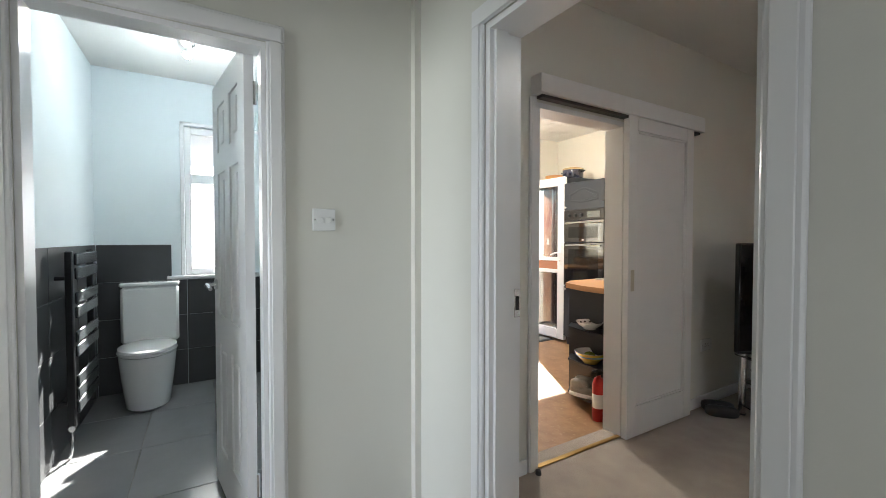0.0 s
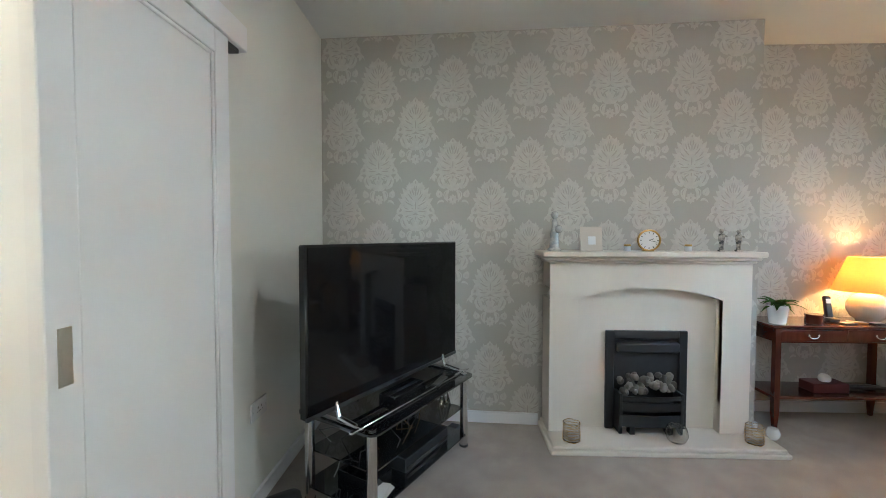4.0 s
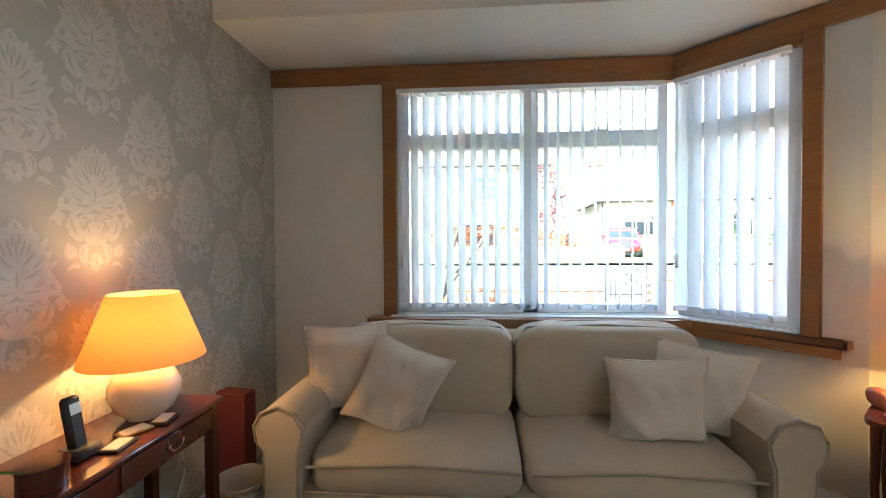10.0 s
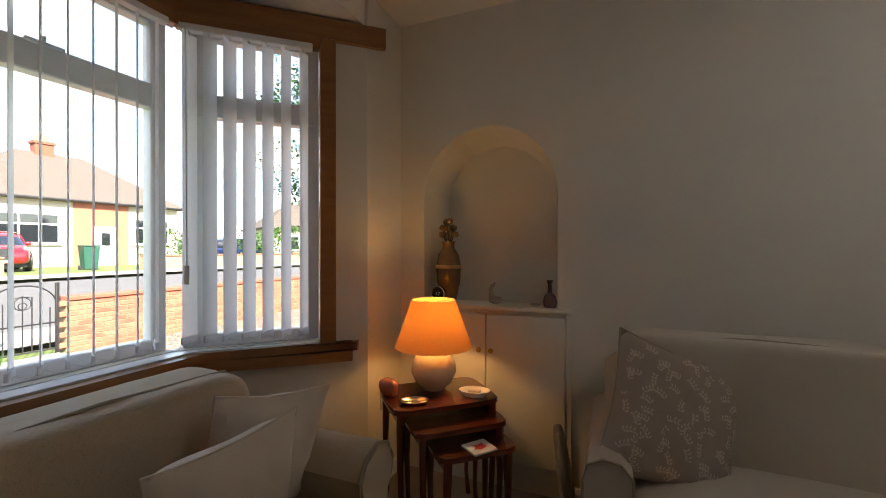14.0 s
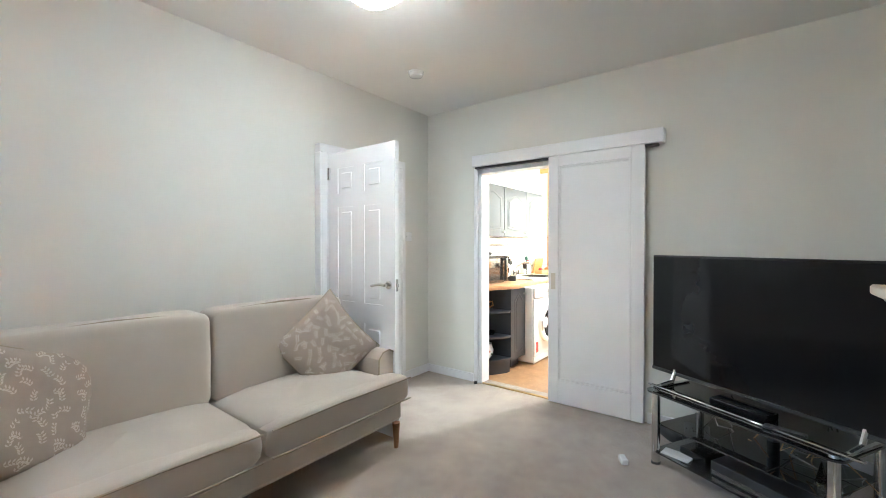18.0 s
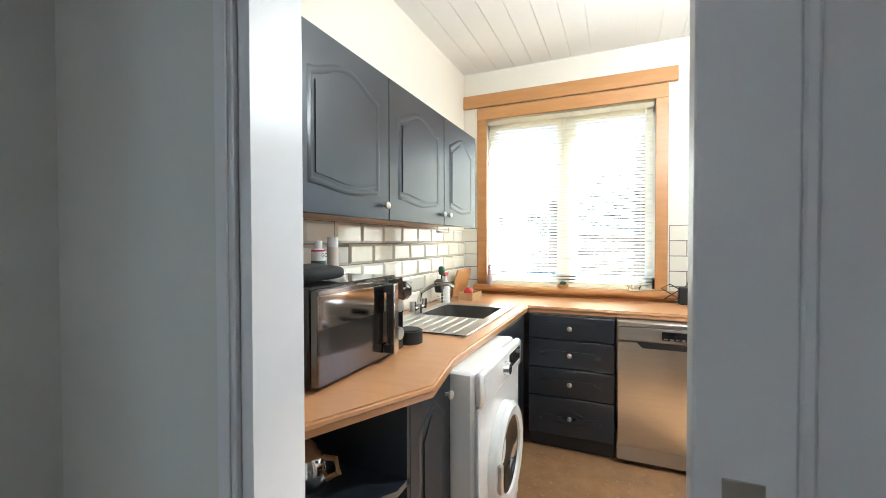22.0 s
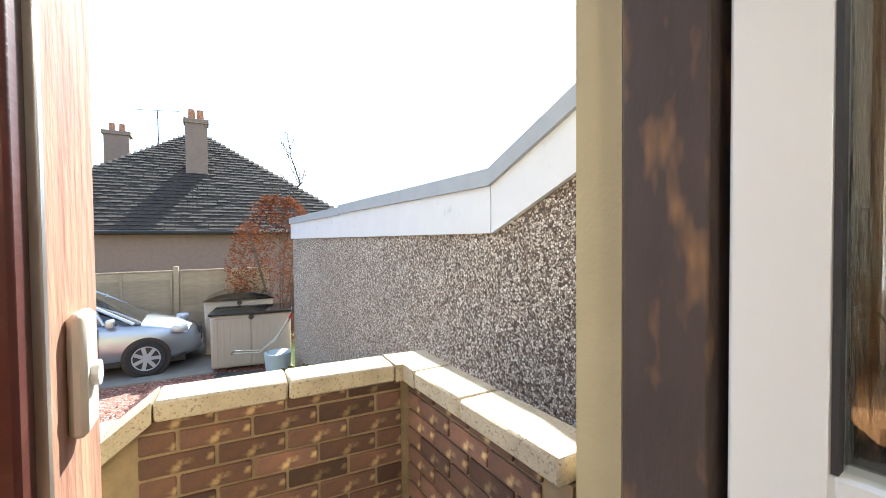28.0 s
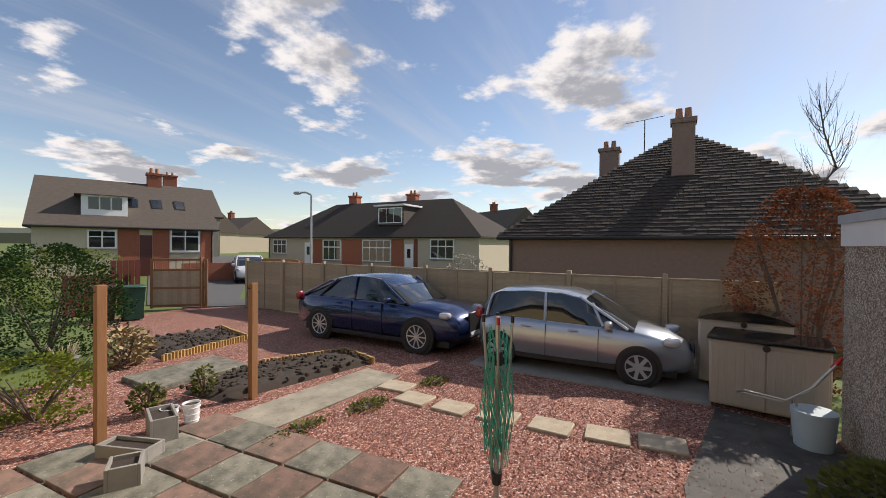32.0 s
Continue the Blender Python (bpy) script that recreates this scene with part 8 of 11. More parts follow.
for z0, z1 in ((1.205, 1.45), (0.705, 1.198)):
    d = part("oven_door", G().box((0, 0, z0), (OW, 0.024, z1), 0.004), DARKGLASS, t)
    part("window", G().box((0.07, -0.0015, z0 + 0.05), (OW - 0.07, 0.0, z1 - 0.07), 0.0005), BLACKG, d)
    part("bar_handle", G().tube([(0.05, 0, z1 - 0.03), (0.06, -0.035, z1 - 0.028), (OW / 2, -0.042, z1 - 0.022), (OW - 0.06, -0.035, z1 - 0.028), (OW - 0.05, 0, z1 - 0.03)], 0.008), INOX, d)
    part("badge", G().prism([(0.02 * math.cos(a), 0.008 * math.sin(a)) for a in np.linspace(0, 2 * math.pi, 17)[:-1]], -0.0015, 0.0, pose(OW / 2, -0.0002, z0 + 0.025, 90)), CHROME, d)
t = thing("casserole", "dark blue lidded casserole on the tall unit", "pot", pose(-1.95, 3.08, 1.981) @ Matrix.Scale(1.25, 4))
part("pot", G().lathe([(0, 0), (0.09, 0), (0.10, 0.02), (0.10, 0.09), (0, 0.09)], n=28), mat("dark_blue_enamel", (0.012, 0.013, 0.035), (0.01, 0.011, 0.03), 0.15, coat=0.6), t)
part("lid", G().lathe([(0.103, 0.0905), (0.10, 0.105), (0.05, 0.118), (0, 0.12)], n=28), WICKER, t)
for s in (-1, 1):
    part("handle", G().tube([(s * 0.098, -0.03, 0.07), (s * 0.13, -0.02, 0.075), (s * 0.13, 0.02, 0.075), (s * 0.098, 0.03, 0.07)], 0.007), BLACK, t)
t = thing("wooden_bowl", "round honey-coloured wooden box on the tall unit", "bowl", pose(-2.27, 3.12, 1.981) @ Matrix.Scale(1.15, 4))
part("bowl", G().lathe([(0, 0), (0.10, 0), (0.12, 0.06), (0.12, 0.075), (0.112, 0.075), (0.09, 0.01), (0, 0.01)], n=28), PINE, t)
t = thing("fridge_freezer", "cream fridge freezer with magnets on its door", "fridge", pose(-1.212, 2.735, 0))
part("body", G().box((0, 0.06, 0.03), (0.55, 0.62, 1.79), 0.01), CREAMAP, t)
u = part("upper_door", G().box((0.002, 0.0, 1.0), (0.548, 0.058, 1.80), 0.016), CREAMAP, t)
part("lower_door", G().box((0.002, 0.0, 0.05), (0.548, 0.058, 0.972), 0.016), CREAMAP, t)
part("grip", G().box((0.01, 0.004, 0.973), (0.54, 0.05, 0.999), 0.003), INOX, t)
part("magnet", G().cyl((0.38, -0.008, 1.64), (0.38, 0.0, 1.64), 0.035, n=24), INK, u, "dark round magnet thermometer")
part("magnet_face", G().cyl((0.38, -0.009, 1.64), (0.38, -0.008, 1.64), 0.027, n=24), INOX, u)
part("photo_magnet", G().box((0.225, -0.004, 1.525), (0.268, 0.0, 1.605), 0.001, pose(0, 0, 0, 0, -2, 0)), mat("blue_picture", (0.02, 0.12, 0.2), (0.05, 0.3, 0.36), 0.3, scale=26, sharp=0.2), u)
part("shape_magnet", G().pad((0.325, -0.008, 1.545), (0.345, 0.0, 1.58), 0.8, 5), TERRA, u)
part("shape_magnet", G().pad((0.38, -0.008, 1.50), (0.41, 0.0, 1.55), 0.8, 5), mat("olive_magnet", (0.2, 0.2, 0.05), (0.15, 0.15, 0.04), 0.5), u)
q = G()
for k in range(4):
    q.box((0.36 + 0.022 * k, -0.001, 1.73), (0.376 + 0.022 * k, 0.0, 1.748))
part("brand_bars", q, INOX, u)

t = thing("hob_worktop", "beech-effect worktop run with the hob", "worktop")
part("slab", G().prism([(-0.137, 1.46), (-0.40, 1.46), (-0.62, 1.52), (-0.72, 1.68), (-0.72, 3.49), (-0.137, 3.49)], WT - 0.01, WT + 0.028), WORKTOP, t)
t = thing("hob", "small gas hob set in the worktop", "hob", pose(-0.42, 2.2, WT + 0.0285))
part("plate", G().box((-0.25, -0.28, 0), (0.25, 0.28, 0.01), 0.003), STEEL, t)
for x in (-0.12, 0.12):
    for y in (-0.13, 0.13):
        part("burner", G().cyl((x, y, 0.01), (x, y, 0.03), 0.04, 0.03, 16), BLACK, t)
part("knob", G().cyl((0.0, -0.25, 0.01), (0.0, -0.25, 0.035), 0.015, 0.012, 14), BLACK, t)
t = shelf_unit("dark navy open end shelves by the doorway", None, [(-0.14, 1.49), (-0.40, 1.49), (-0.60, 1.53), (-0.68, 1.65), (-0.14, 1.65)], (0.05, 0.30, 0.55))
part("side", G().box((-0.70, 1.651, 0.0), (-0.14, 1.668, WT - 0.012)), NAVY, t)
t = thing("base_units", "dark navy base units under the hob", "base cupboard", group="kitchen base units")
part("carcass", G().box((-0.68, 1.67, 0.1), (-0.14, 2.9, WT - 0.012)), NAVY, t)
for k in range(2):
    cathedral("door", t, pose(-0.70, 1.672 + (k + 1) * 0.5, 0.105, 0, 0, -90), 0.496, 0.74, knob=(0.05, 0.68))
t = thing("cooker_hood", "black slanted cooker hood", "cooker hood", pose(-0.14, 2.15, 1.55))
part("canopy", G().add([(0, -0.3, 0), (-0.42, -0.3, 0), (-0.42, -0.3, 0.04), (0, -0.3, 0.25), (0, 0.3, 0), (-0.42, 0.3, 0), (-0.42, 0.3, 0.04), (0, 0.3, 0.25)], [(0, 1, 2, 3), (7, 6, 5, 4), (1, 5, 6, 2), (2, 6, 7, 3), (0, 4, 5, 1), (0, 3, 7, 4)]), BLACK, t)
part("chimney", G().box((-0.2, -0.1, 0.2), (0.0, 0.1, 0.6)), PORC, t)


def open_bowl(label, m, r, h, outer, inner, name="bowl"):
    t = thing(name, label, "bowl", m, "bowls on the end shelves")
    part("bowl", G().lathe([(0, 0), (r * 0.45, 0), (r * 0.5, 0.01), (r * 0.85, h * 0.6), (r, h)], n=28), outer, t)
    part("lining", G().lathe([(r, h), (r * 0.96, h), (r * 0.8, h * 0.6), (r * 0.42, 0.014), (0, 0.012)], n=28), inner, t)
    return t


b = open_bowl("white bowl painted with small flowers", pose(-0.44, 1.58, 0.569), 0.10, 0.055, PORC, PORC)
for k in range(14):
    a = k * 0.449
    part("painted_flower", G().pad((-0.01, -0.002, -0.008), (0.01, 0.002, 0.008), 0.8, 4), INK, b).matrix_basis = pose(0.082 * math.cos(a), 0.082 * math.sin(a), 0.037, 30, 0, math.degrees(a) + 90)
b = open_bowl("yellow and blue striped mixing bowl", pose(-0.42, 1.57, 0.319), 0.115, 0.085, mat("yellow_glaze", (0.62, 0.45, 0.08), (0.55, 0.4, 0.07), 0.2, coat=0.5), PORC)
part("blue_band", G().lathe([(0.092, 0.046), (0.102, 0.056), (0.106, 0.063), (0.095, 0.05)], n=28), BLUEPL, b)
part("fruit", G().pad((-0.05, -0.04, 0.02), (0.03, 0.04, 0.08), 0.9, 8), LEAFY, b)
t = thing("shoes", "pair of grey trainers on the bottom shelf", "shoes", pose(-0.42, 1.56, 0.069, 0, 0, 20))
GREYSHOE = mat("grey_mesh", (0.38, 0.36, 0.32), (0.28, 0.26, 0.23), 0.9, scale=30, bump=0.4, bscale=160)
for k in (0, 1):
    s = part("upper", G().pad((-0.13, 0.085 * k - 0.075, 0.02), (0.13, 0.085 * k, 0.08), 0.55, 10).pad((-0.13, 0.085 * k - 0.07, 0.05), (0.02, 0.085 * k - 0.005, 0.125), 0.6, 8), GREYSHOE, t)
    part("sole", G().pad((-0.14, 0.085 * k - 0.08, 0), (0.14, 0.085 * k + 0.004, 0.035), 0.5, 8), PORC, s)
    for i in range(4):
        part("lace", G().tube([(0.0 + i * 0.022, 0.085 * k - 0.065, 0.09 - i * 0.007), (0.01 + i * 0.022, 0.085 * k - 0.01, 0.09 - i * 0.007)], 0.004, 5), PORC, s)
t = thing("fire_extinguisher", "small red fire extinguisher on the floor", "fire extinguisher", pose(-0.225, 1.415, 0))
part("cylinder", G().lathe([(0, 0), (0.04, 0), (0.042, 0.01), (0.042, 0.25), (0.03, 0.285), (0.014, 0.295), (0.014, 0.31), (0, 0.31)], n=26), REDPL, t)
part("label", G().lathe([(0.0424, 0.09), (0.0426, 0.095), (0.0426, 0.18), (0.0424, 0.185)], n=26), PORC, t)
part("valve", G().box((-0.012, -0.03, 0.31), (0.012, 0.03, 0.34), 0.004).box((-0.008, -0.06, 0.335), (0.008, 0.02, 0.35), 0.003), BLACK, t)
part("gauge", G().cyl((-0.012, 0, 0.325), (-0.022, 0, 0.325), 0.012, n=14), BRASS, t)

# ---- wc ----
t = thing("toilet", "white ceramic close-coupled toilet against grey tiles", "toilet", pose(-2.49, -1.265, 0, 0, 0, -90))
part("cistern", G().box((-0.19, 0.005, 0.42), (0.19, 0.17, 0.865), 0.02), PORC, t)
part("cistern_lid", G().box((-0.195, 0.0, 0.866), (0.195, 0.178, 0.90), 0.01), PORC, t)
part("flush_button", G().cyl((0, 0.09, 0.90), (0, 0.09, 0.906), 0.022), CHROME, t)
sc = [(0.0, 0.0), (0.12, 0.0), (0.14, 0.02), (0.165, 0.22), (0.18, 0.38), (0.18, 0.40), (0, 0.40)]
part("pan", G().lathe(sc, (0, 0.36, 0), 30, sy=1.35).box((-0.14, 0.03, 0.0), (0.14, 0.3, 0.40), 0.02), PORC, t)
part("seat", G().lathe([(0, 0.405), (0.185, 0.405), (0.188, 0.418), (0.18, 0.425), (0, 0.425)], (0, 0.36, 0), 30, sy=1.33), PORC, t)
part("seat_lid", G().lathe([(0.185, 0.428), (0.182, 0.445), (0.15, 0.452), (0, 0.454)], (0, 0.36, 0), 30, sy=1.33), PORC, t)
t = thing("towel_rail", "anthracite flat-panel heated towel rail", "towel rail", pose(-1.40, WY0 + 0.02, 0))
ANTH = mat("anthracite", (0.028, 0.029, 0.031), (0.022, 0.023, 0.025), 0.35, 0.4, scale=8)
RAILF = mat("rail_face", (0.10, 0.11, 0.115), (0.09, 0.1, 0.105), 0.25, 0.5)
for x in (0.0, -0.50):
    u = part("upright", G().box((x - 0.022, 0.045, 0.17), (x + 0.022, 0.08, 1.17), 0.006), ANTH, t)
    for z in (0.32, 1.02):
        part("bracket", G().cyl((x, 0.0, z), (x, 0.045, z), 0.012), ANTH, u)
for z in (1.09, 1.01, 0.87, 0.79, 0.65, 0.57, 0.40, 0.325, 0.25):
    part("panel_bar", G().box((-0.53, 0.081, z), (-0.01, 0.095, z + 0.068), 0.006), RAILF, t)
part("valve", G().cyl((0.0, 0.065, 0.10), (0.0, 0.065, 0.17), 0.012).cyl((0.03, 0.065, 0.18), (-0.03, 0.065, 0.18), 0.016), CHROME, t)
part("pipe", G().tube([(0.0, 0.065, 0.12), (0.0, 0.06, 0.05), (0.0, 0.05, 0.0)], 0.008), CHROME, t)
t = thing("window_wc", "white toilet window with a top light", "window", kind="structure")
f = G()
for y0, y1 in ((-1.03, -0.98), (-0.55, -0.5)):
    f.box((-2.585, y0, 0.93), (-2.53, y1, 2.2), 0.004)
for z0, z1 in ((0.93, 0.99), (1.72, 1.80), (2.14, 2.2)):
    f.box((-2.585, -0.98, z0), (-2.53, -0.55, z1), 0.004)
part("window_frame", f, UPVC, t)
for z0, z1 in ((0.99, 1.72), (1.80, 2.14)):
    ob = part("glass_pane", G().add([(-2.555, -0.98, z0), (-2.555, -0.55, z0), (-2.555, -0.55, z1), (-2.555, -0.98, z1)], [(0, 1, 2, 3)]), OBSCURE, t, "frosted white glass")
    ob.visible_shadow = False
part("window_sill", G().box((-2.6, -1.16, 0.905), (-2.44, WY1 + 0.001, 0.93), 0.004), UPVC, t)
part("trim", G().box((-2.499, -1.06, 0.93), (-2.485, -1.03, 2.23), 0.003).box((-2.499, -1.06, 2.2), (-2.485, -0.45, 2.23), 0.003), UPVC, t)
t = thing("white_box", "white card box standing on the window sill", "box", pose(-2.47, -0.80, 0.931))
part("carton", G().box((-0.03, 0, 0), (0.03, 0.22, 0.28), 0.003), PORC, t)
t = thing("spot_bar", "chrome ceiling spotlight bar with lit lamps", "spotlight", pose(-1.6, -0.95, H))
part("bar", G().box((-0.12, -0.02, -0.025), (0.12, 0.02, -0.001), 0.004), CHROME, t)
for x, rz in ((-0.1, 30), (0.1, -40)):
    s = part("spot_head", G().cyl((x, 0, -0.03), (x + 0.03, -0.03, -0.10), 0.02, 0.032, 18), CHROME, t)
    part("lit_lamp", G().cyl((x + 0.03, -0.03, -0.10), (x + 0.031, -0.031, -0.103), 0.027, n=16), BULB, s)
stile = mesh_of(G().box((0, 0, 0), (0.596, 0.008, 0.296), 0.002), SLATE)
wcw = bpy.data.objects["wall_wc"]
for r in range(4):
    for k in range(4):
        piece("tile", stile, wcw, (-0.145 - 0.6 * k, WY0 + 0.009, 0.002 + r * 0.298), (0, 0, math.pi), (min(1, (2.35 - 0.6 * k) / 0.596), 1, 1))
    if r < 3:
        piece("tile", stile, wcw, (WX + 0.009, WY0 + 0.012, 0.002 + r * 0.298), (0, 0, math.pi / 2))
        piece("tile", stile, wcw, (WX + 0.009, WY0 + 0.612, 0.002 + r * 0.298), (0, 0, math.pi / 2))
    else:
        piece("tile", stile, wcw, (WX + 0.009, WY0 + 0.012, 0.002 + r * 0.298), (0, 0, math.pi / 2), (0.82, 1, 1))
ftile = mesh_of(G().box((0, 0, 0), (0.594, 0.394, 0.008), 0.002), FLOORT)
for i in range(4):
    for j in range(3):
        piece("tile", ftile, wc_floor, (-0.15 - 0.598 * (i + 1) + 0.004, WY0 + 0.002 + j * 0.398, -0.0078))

# ---- bedroom seen through the doors ----
t = thing("sleigh_bed", "dark cherry sleigh bed with white bedding", "bed", pose(-0.85, -3.35, 0, 0, 0, 180))
for y, h in ((0.0, 0.72), (2.0, 1.05)):
    s = -1 if y == 0 else 1
    prof = [(y, 0.08), (y + 0.03 * s, 0.3), (y + 0.0 * s, h * 0.7), (y + 0.07 * s, h), (y + 0.13 * s, h + 0.0), (y + 0.10 * s, h - 0.07), (y + 0.05 * s, h * 0.7), (y + 0.07 * s, 0.3), (y + 0.05 * s, 0.08)]
    mm = Matrix(((0, 0, 1, 0), (1, 0, 0, 0), (0, 1, 0, 0), (0, 0, 0, 1)))
    part("footboard" if y == 0 else "headboard", G().prism(prof, -0.74, 0.74, mm), MAHOG, t)
    for x in (-0.74, 0.74):
        part("leg", G().box((x - 0.04, y - 0.04, 0), (x + 0.04, y + 0.04, 0.35), 0.01), MAHOG, t)
for x in (-0.72, 0.72):
    part("side_rail", G().box((x - 0.02, 0.04, 0.22), (x + 0.02, 1.96, 0.40), 0.005), MAHOG, t)
part("mattress", G().pad((-0.70, 0.08, 0.35), (0.70, 1.94, 0.62), 0.3, 10), BEDW, t)
part("duvet", G().pad((-0.76, 0.06, 0.45), (0.76, 1.5, 0.68), 0.35, 12, wrinkle=0.02), BEDW, t)
for x in (-0.36, 0.36):
    tt = thing("pillow", "plump white pillow on the bed", "pillow", pose(-0.85 - x, -5.1, 0.62), "bed pillows")
    part("cover", G().pad((-0.31, -0.12, 0), (0.31, 0.12, 0.32), 0.6, 10, wrinkle=0.015, m=pose(0, 0, 0, 25)), BEDW, tt)
tt = thing("pillow", "pink cushion among the pillows", "pillow", pose(-0.85, -4.92, 0.64), "bed pillows")
part("cover", G().pad((-0.2, -0.08, 0), (0.2, 0.08, 0.26), 0.6, 10, m=pose(0, 0, 0, 20)), PINKC, tt)
# ---- outside: ground ----
indoors = set(bpy.data.objects[:])
GZ = -1.05


def ground_z(x, y):
    s = lambda a, b, v: (lambda k: k * k * (3 - 2 * k))(min(1, max(0, (v - a) / (b - a))))
    z = GZ + s(-2.0, 3.0, x) * (GZ * -1 - 0.22) + s(11.5, 18.0, x) * 0.62
    return z + s(-16, -40, y) * 0.9 * s(2, -12, x)


xs = [-900, -400, -200, -100, -60] + [-40 + k for k in range(0, 81)] + [50, 70, 100, 200, 400, 900]
g = G()
nx = len(xs)
g.v = [(x, y, ground_z(x, y)) for x in xs for y in xs]
g.f = [(i * nx + j, (i + 1) * nx + j, (i + 1) * nx + j + 1, i * nx + j + 1) for i in range(nx - 1) for j in range(nx - 1)]
structure("ground", g, GRASS, "rough green lawn reaching to the far gardens", "ground")


def lay(name, outline, lift, material, label, category="ground", thick=0.05):
    z = ground_z(outline[0][0], outline[0][1])
    return structure(name, G().prism(outline, z - thick, z + lift), material, label, category)


lay("gravel_drive", [(-13.0, -13.5), (-2.95, -13.5), (-2.95, 3.44), (-13.0, 3.44)], 0.012, GRAVEL, "pinkish red gravel drive")
lay("lawn_patch", [(-8.6, -16), (-2.95, -16), (-2.95, -7.4), (-6.4, -7.4), (-8.2, -9.4)], 0.03, GRASS, "small back lawn", "lawn")
lay("road", [(-60, -19), (-11.5, -13.6), (-13.9, -11.5), (-25, -11.8), (-60, -13)], 0.016, ASPHALT, "grey side street", "road")
g = G()
for k in range(25):
    a, b = Vector((-11.2, -15.4)).lerp(Vector((-25.5, -46.0)), k / 24), Vector((-13.0, -12.7)).lerp(Vector((-34.0, -41.0)), k / 24)
    g.v += [(*a.lerp(b, j / 6), ground_z(*a.lerp(b, j / 6)) + 0.03) for j in range(7)]
g.f = [(7 * k + j, 7 * k + j + 1, 7 * k + j + 8, 7 * k + j + 7) for k in range(24) for j in range(6)]
structure("road_up", g, ASPHALT, "grey asphalt street beyond the drive gate", "road")
lay("concrete_pad", [(-13.0, -1.9), (-10.62, -1.85), (-10.55, 2.15), (-13.0, 2.2)], 0.035, CONC, "stained concrete parking slab", "slab")
lay("garden_path", [(-5.6, -3.3), (-6.3, -2.75), (-9.3, -2.55), (-9.35, -3.35), (-6.2, -3.62)], 0.035, PATHC, "stained sandy concrete garden path", "path")
# real strip of concrete; part of its dark tone is the garage's shadow
lay("dark_patch", [(-10.5, 2.2), (-8.0, 1.75), (-5.2, 1.9), (-5.2, 3.4), (-10.1, 3.4)], 0.02, CONCD, "cracked concrete strip beside the garage, toned dark partly for its shadow", "path")


def soil_bed(label, outline, seed):
    t = thing("soil_bed", label, "flower bed", kind="structure")
    rng = random.Random(seed)
    z = GZ + 0.012
    cx, cy = sum(p[0] for p in outline) / len(outline), sum(p[1] for p in outline) / len(outline)
    g = G()
    rings = 7
    n = len(outline) * 8
    pts = []
    for k in range(len(outline)):
        a, b = outline[k], outline[(k + 1) % len(outline)]
        pts += [(a[0] + (b[0] - a[0]) * i / 8, a[1] + (b[1] - a[1]) * i / 8) for i in range(8)]
    for r in range(rings + 1):
        s = 1 - r / rings
        for x, y in pts:
            g.v.append((cx + (x - cx) * s, cy + (y - cy) * s, z + (0.10 if r else 0.0) + rng.uniform(-0.03, 0.03) * (r > 0)))
    for r in range(rings):
        g.f += [(r * n + i, r * n + (i + 1) % n, (r + 1) * n + (i + 1) % n, (r + 1) * n + i) for i in range(n)]
    part("soil", g, EARTH, t)
    q = G()
    for k in range(260):
        a, b, s = rng.random(), rng.random(), rng.uniform(0.02, 0.05)
        i = rng.randrange(len(pts))
        u = math.sqrt(rng.random())
        x, y = cx + (pts[i][0] - cx) * u, cy + (pts[i][1] - cy) * u
        q.pad((x - s, y - s, z + 0.07), (x + s, y + s * 0.8, z + 0.10 + s), 0.8, 4, wrinkle=0.02)
    c = part("clods", q, EARTH, t)
    c["kind"] = "stuff"
    return t


bedA = soil_bed("freshly dug bed edged with log roll", [(-7.0, -4.1), (-9.65, -3.5), (-9.9, -4.4), (-8.2, -5.2), (-6.9, -5.0)], 3)
bedB = soil_bed("square dug bed edged with log roll", [(-7.7, -7.2), (-9.6, -7.4), (-10.0, -9.0), (-8.0, -9.3)], 5)
lg = mesh_of(G().cyl((0, 0, -0.05), (0, 0, 0.15), 0.032, n=9), mat("log_roll", (0.46, 0.30, 0.11), (0.36, 0.22, 0.08), 0.85, scale=9, per=0.15))
for bed, runs in ((bedA, [((-9.68, -3.48), (-9.95, -4.42)), ((-9.95, -4.45), (-8.25, -5.28))]), (bedB, [((-7.68, -7.12), (-9.62, -7.32)), ((-9.68, -7.4), (-10.05, -9.0))])):
    for a, b in runs:
        n = int(math.hypot(b[0] - a[0], b[1] - a[1]) / 0.068)
        for k in range(n):
            piece("log", lg, bed, (a[0] + (b[0] - a[0]) * k / n, a[1] + (b[1] - a[1]) * k / n, GZ + random.uniform(-0.01, 0.01)))

# gravel chips near the house
g = G()
rng = random.Random(8)
for k in range(9000):
    x, y, s = rng.uniform(-9.6, -4.4), rng.uniform(-3.0, 2.6), rng.uniform(0.010, 0.021)
    if -9.3 < x < -5.8 and y < -2.5:
        continue
    a = rng.uniform(0, 6.28)
    z = GZ + 0.012
    g.add([(x + s * math.cos(a), y + s * math.sin(a), z), (x + s * math.cos(a + 2.1), y + s * math.sin(a + 2.1), z), (x + s * math.cos(a + 4.2), y + s * math.sin(a + 4.2), z), (x, y, z + s * 0.9)], [(0, 1, 3), (1, 2, 3), (2, 0, 3)])
ob = part("gravel_chips", g, CHIP, None, "", 0)
tagged(ob, "loose pinkish gravel chips on the drive", "gravel", kind="stuff")

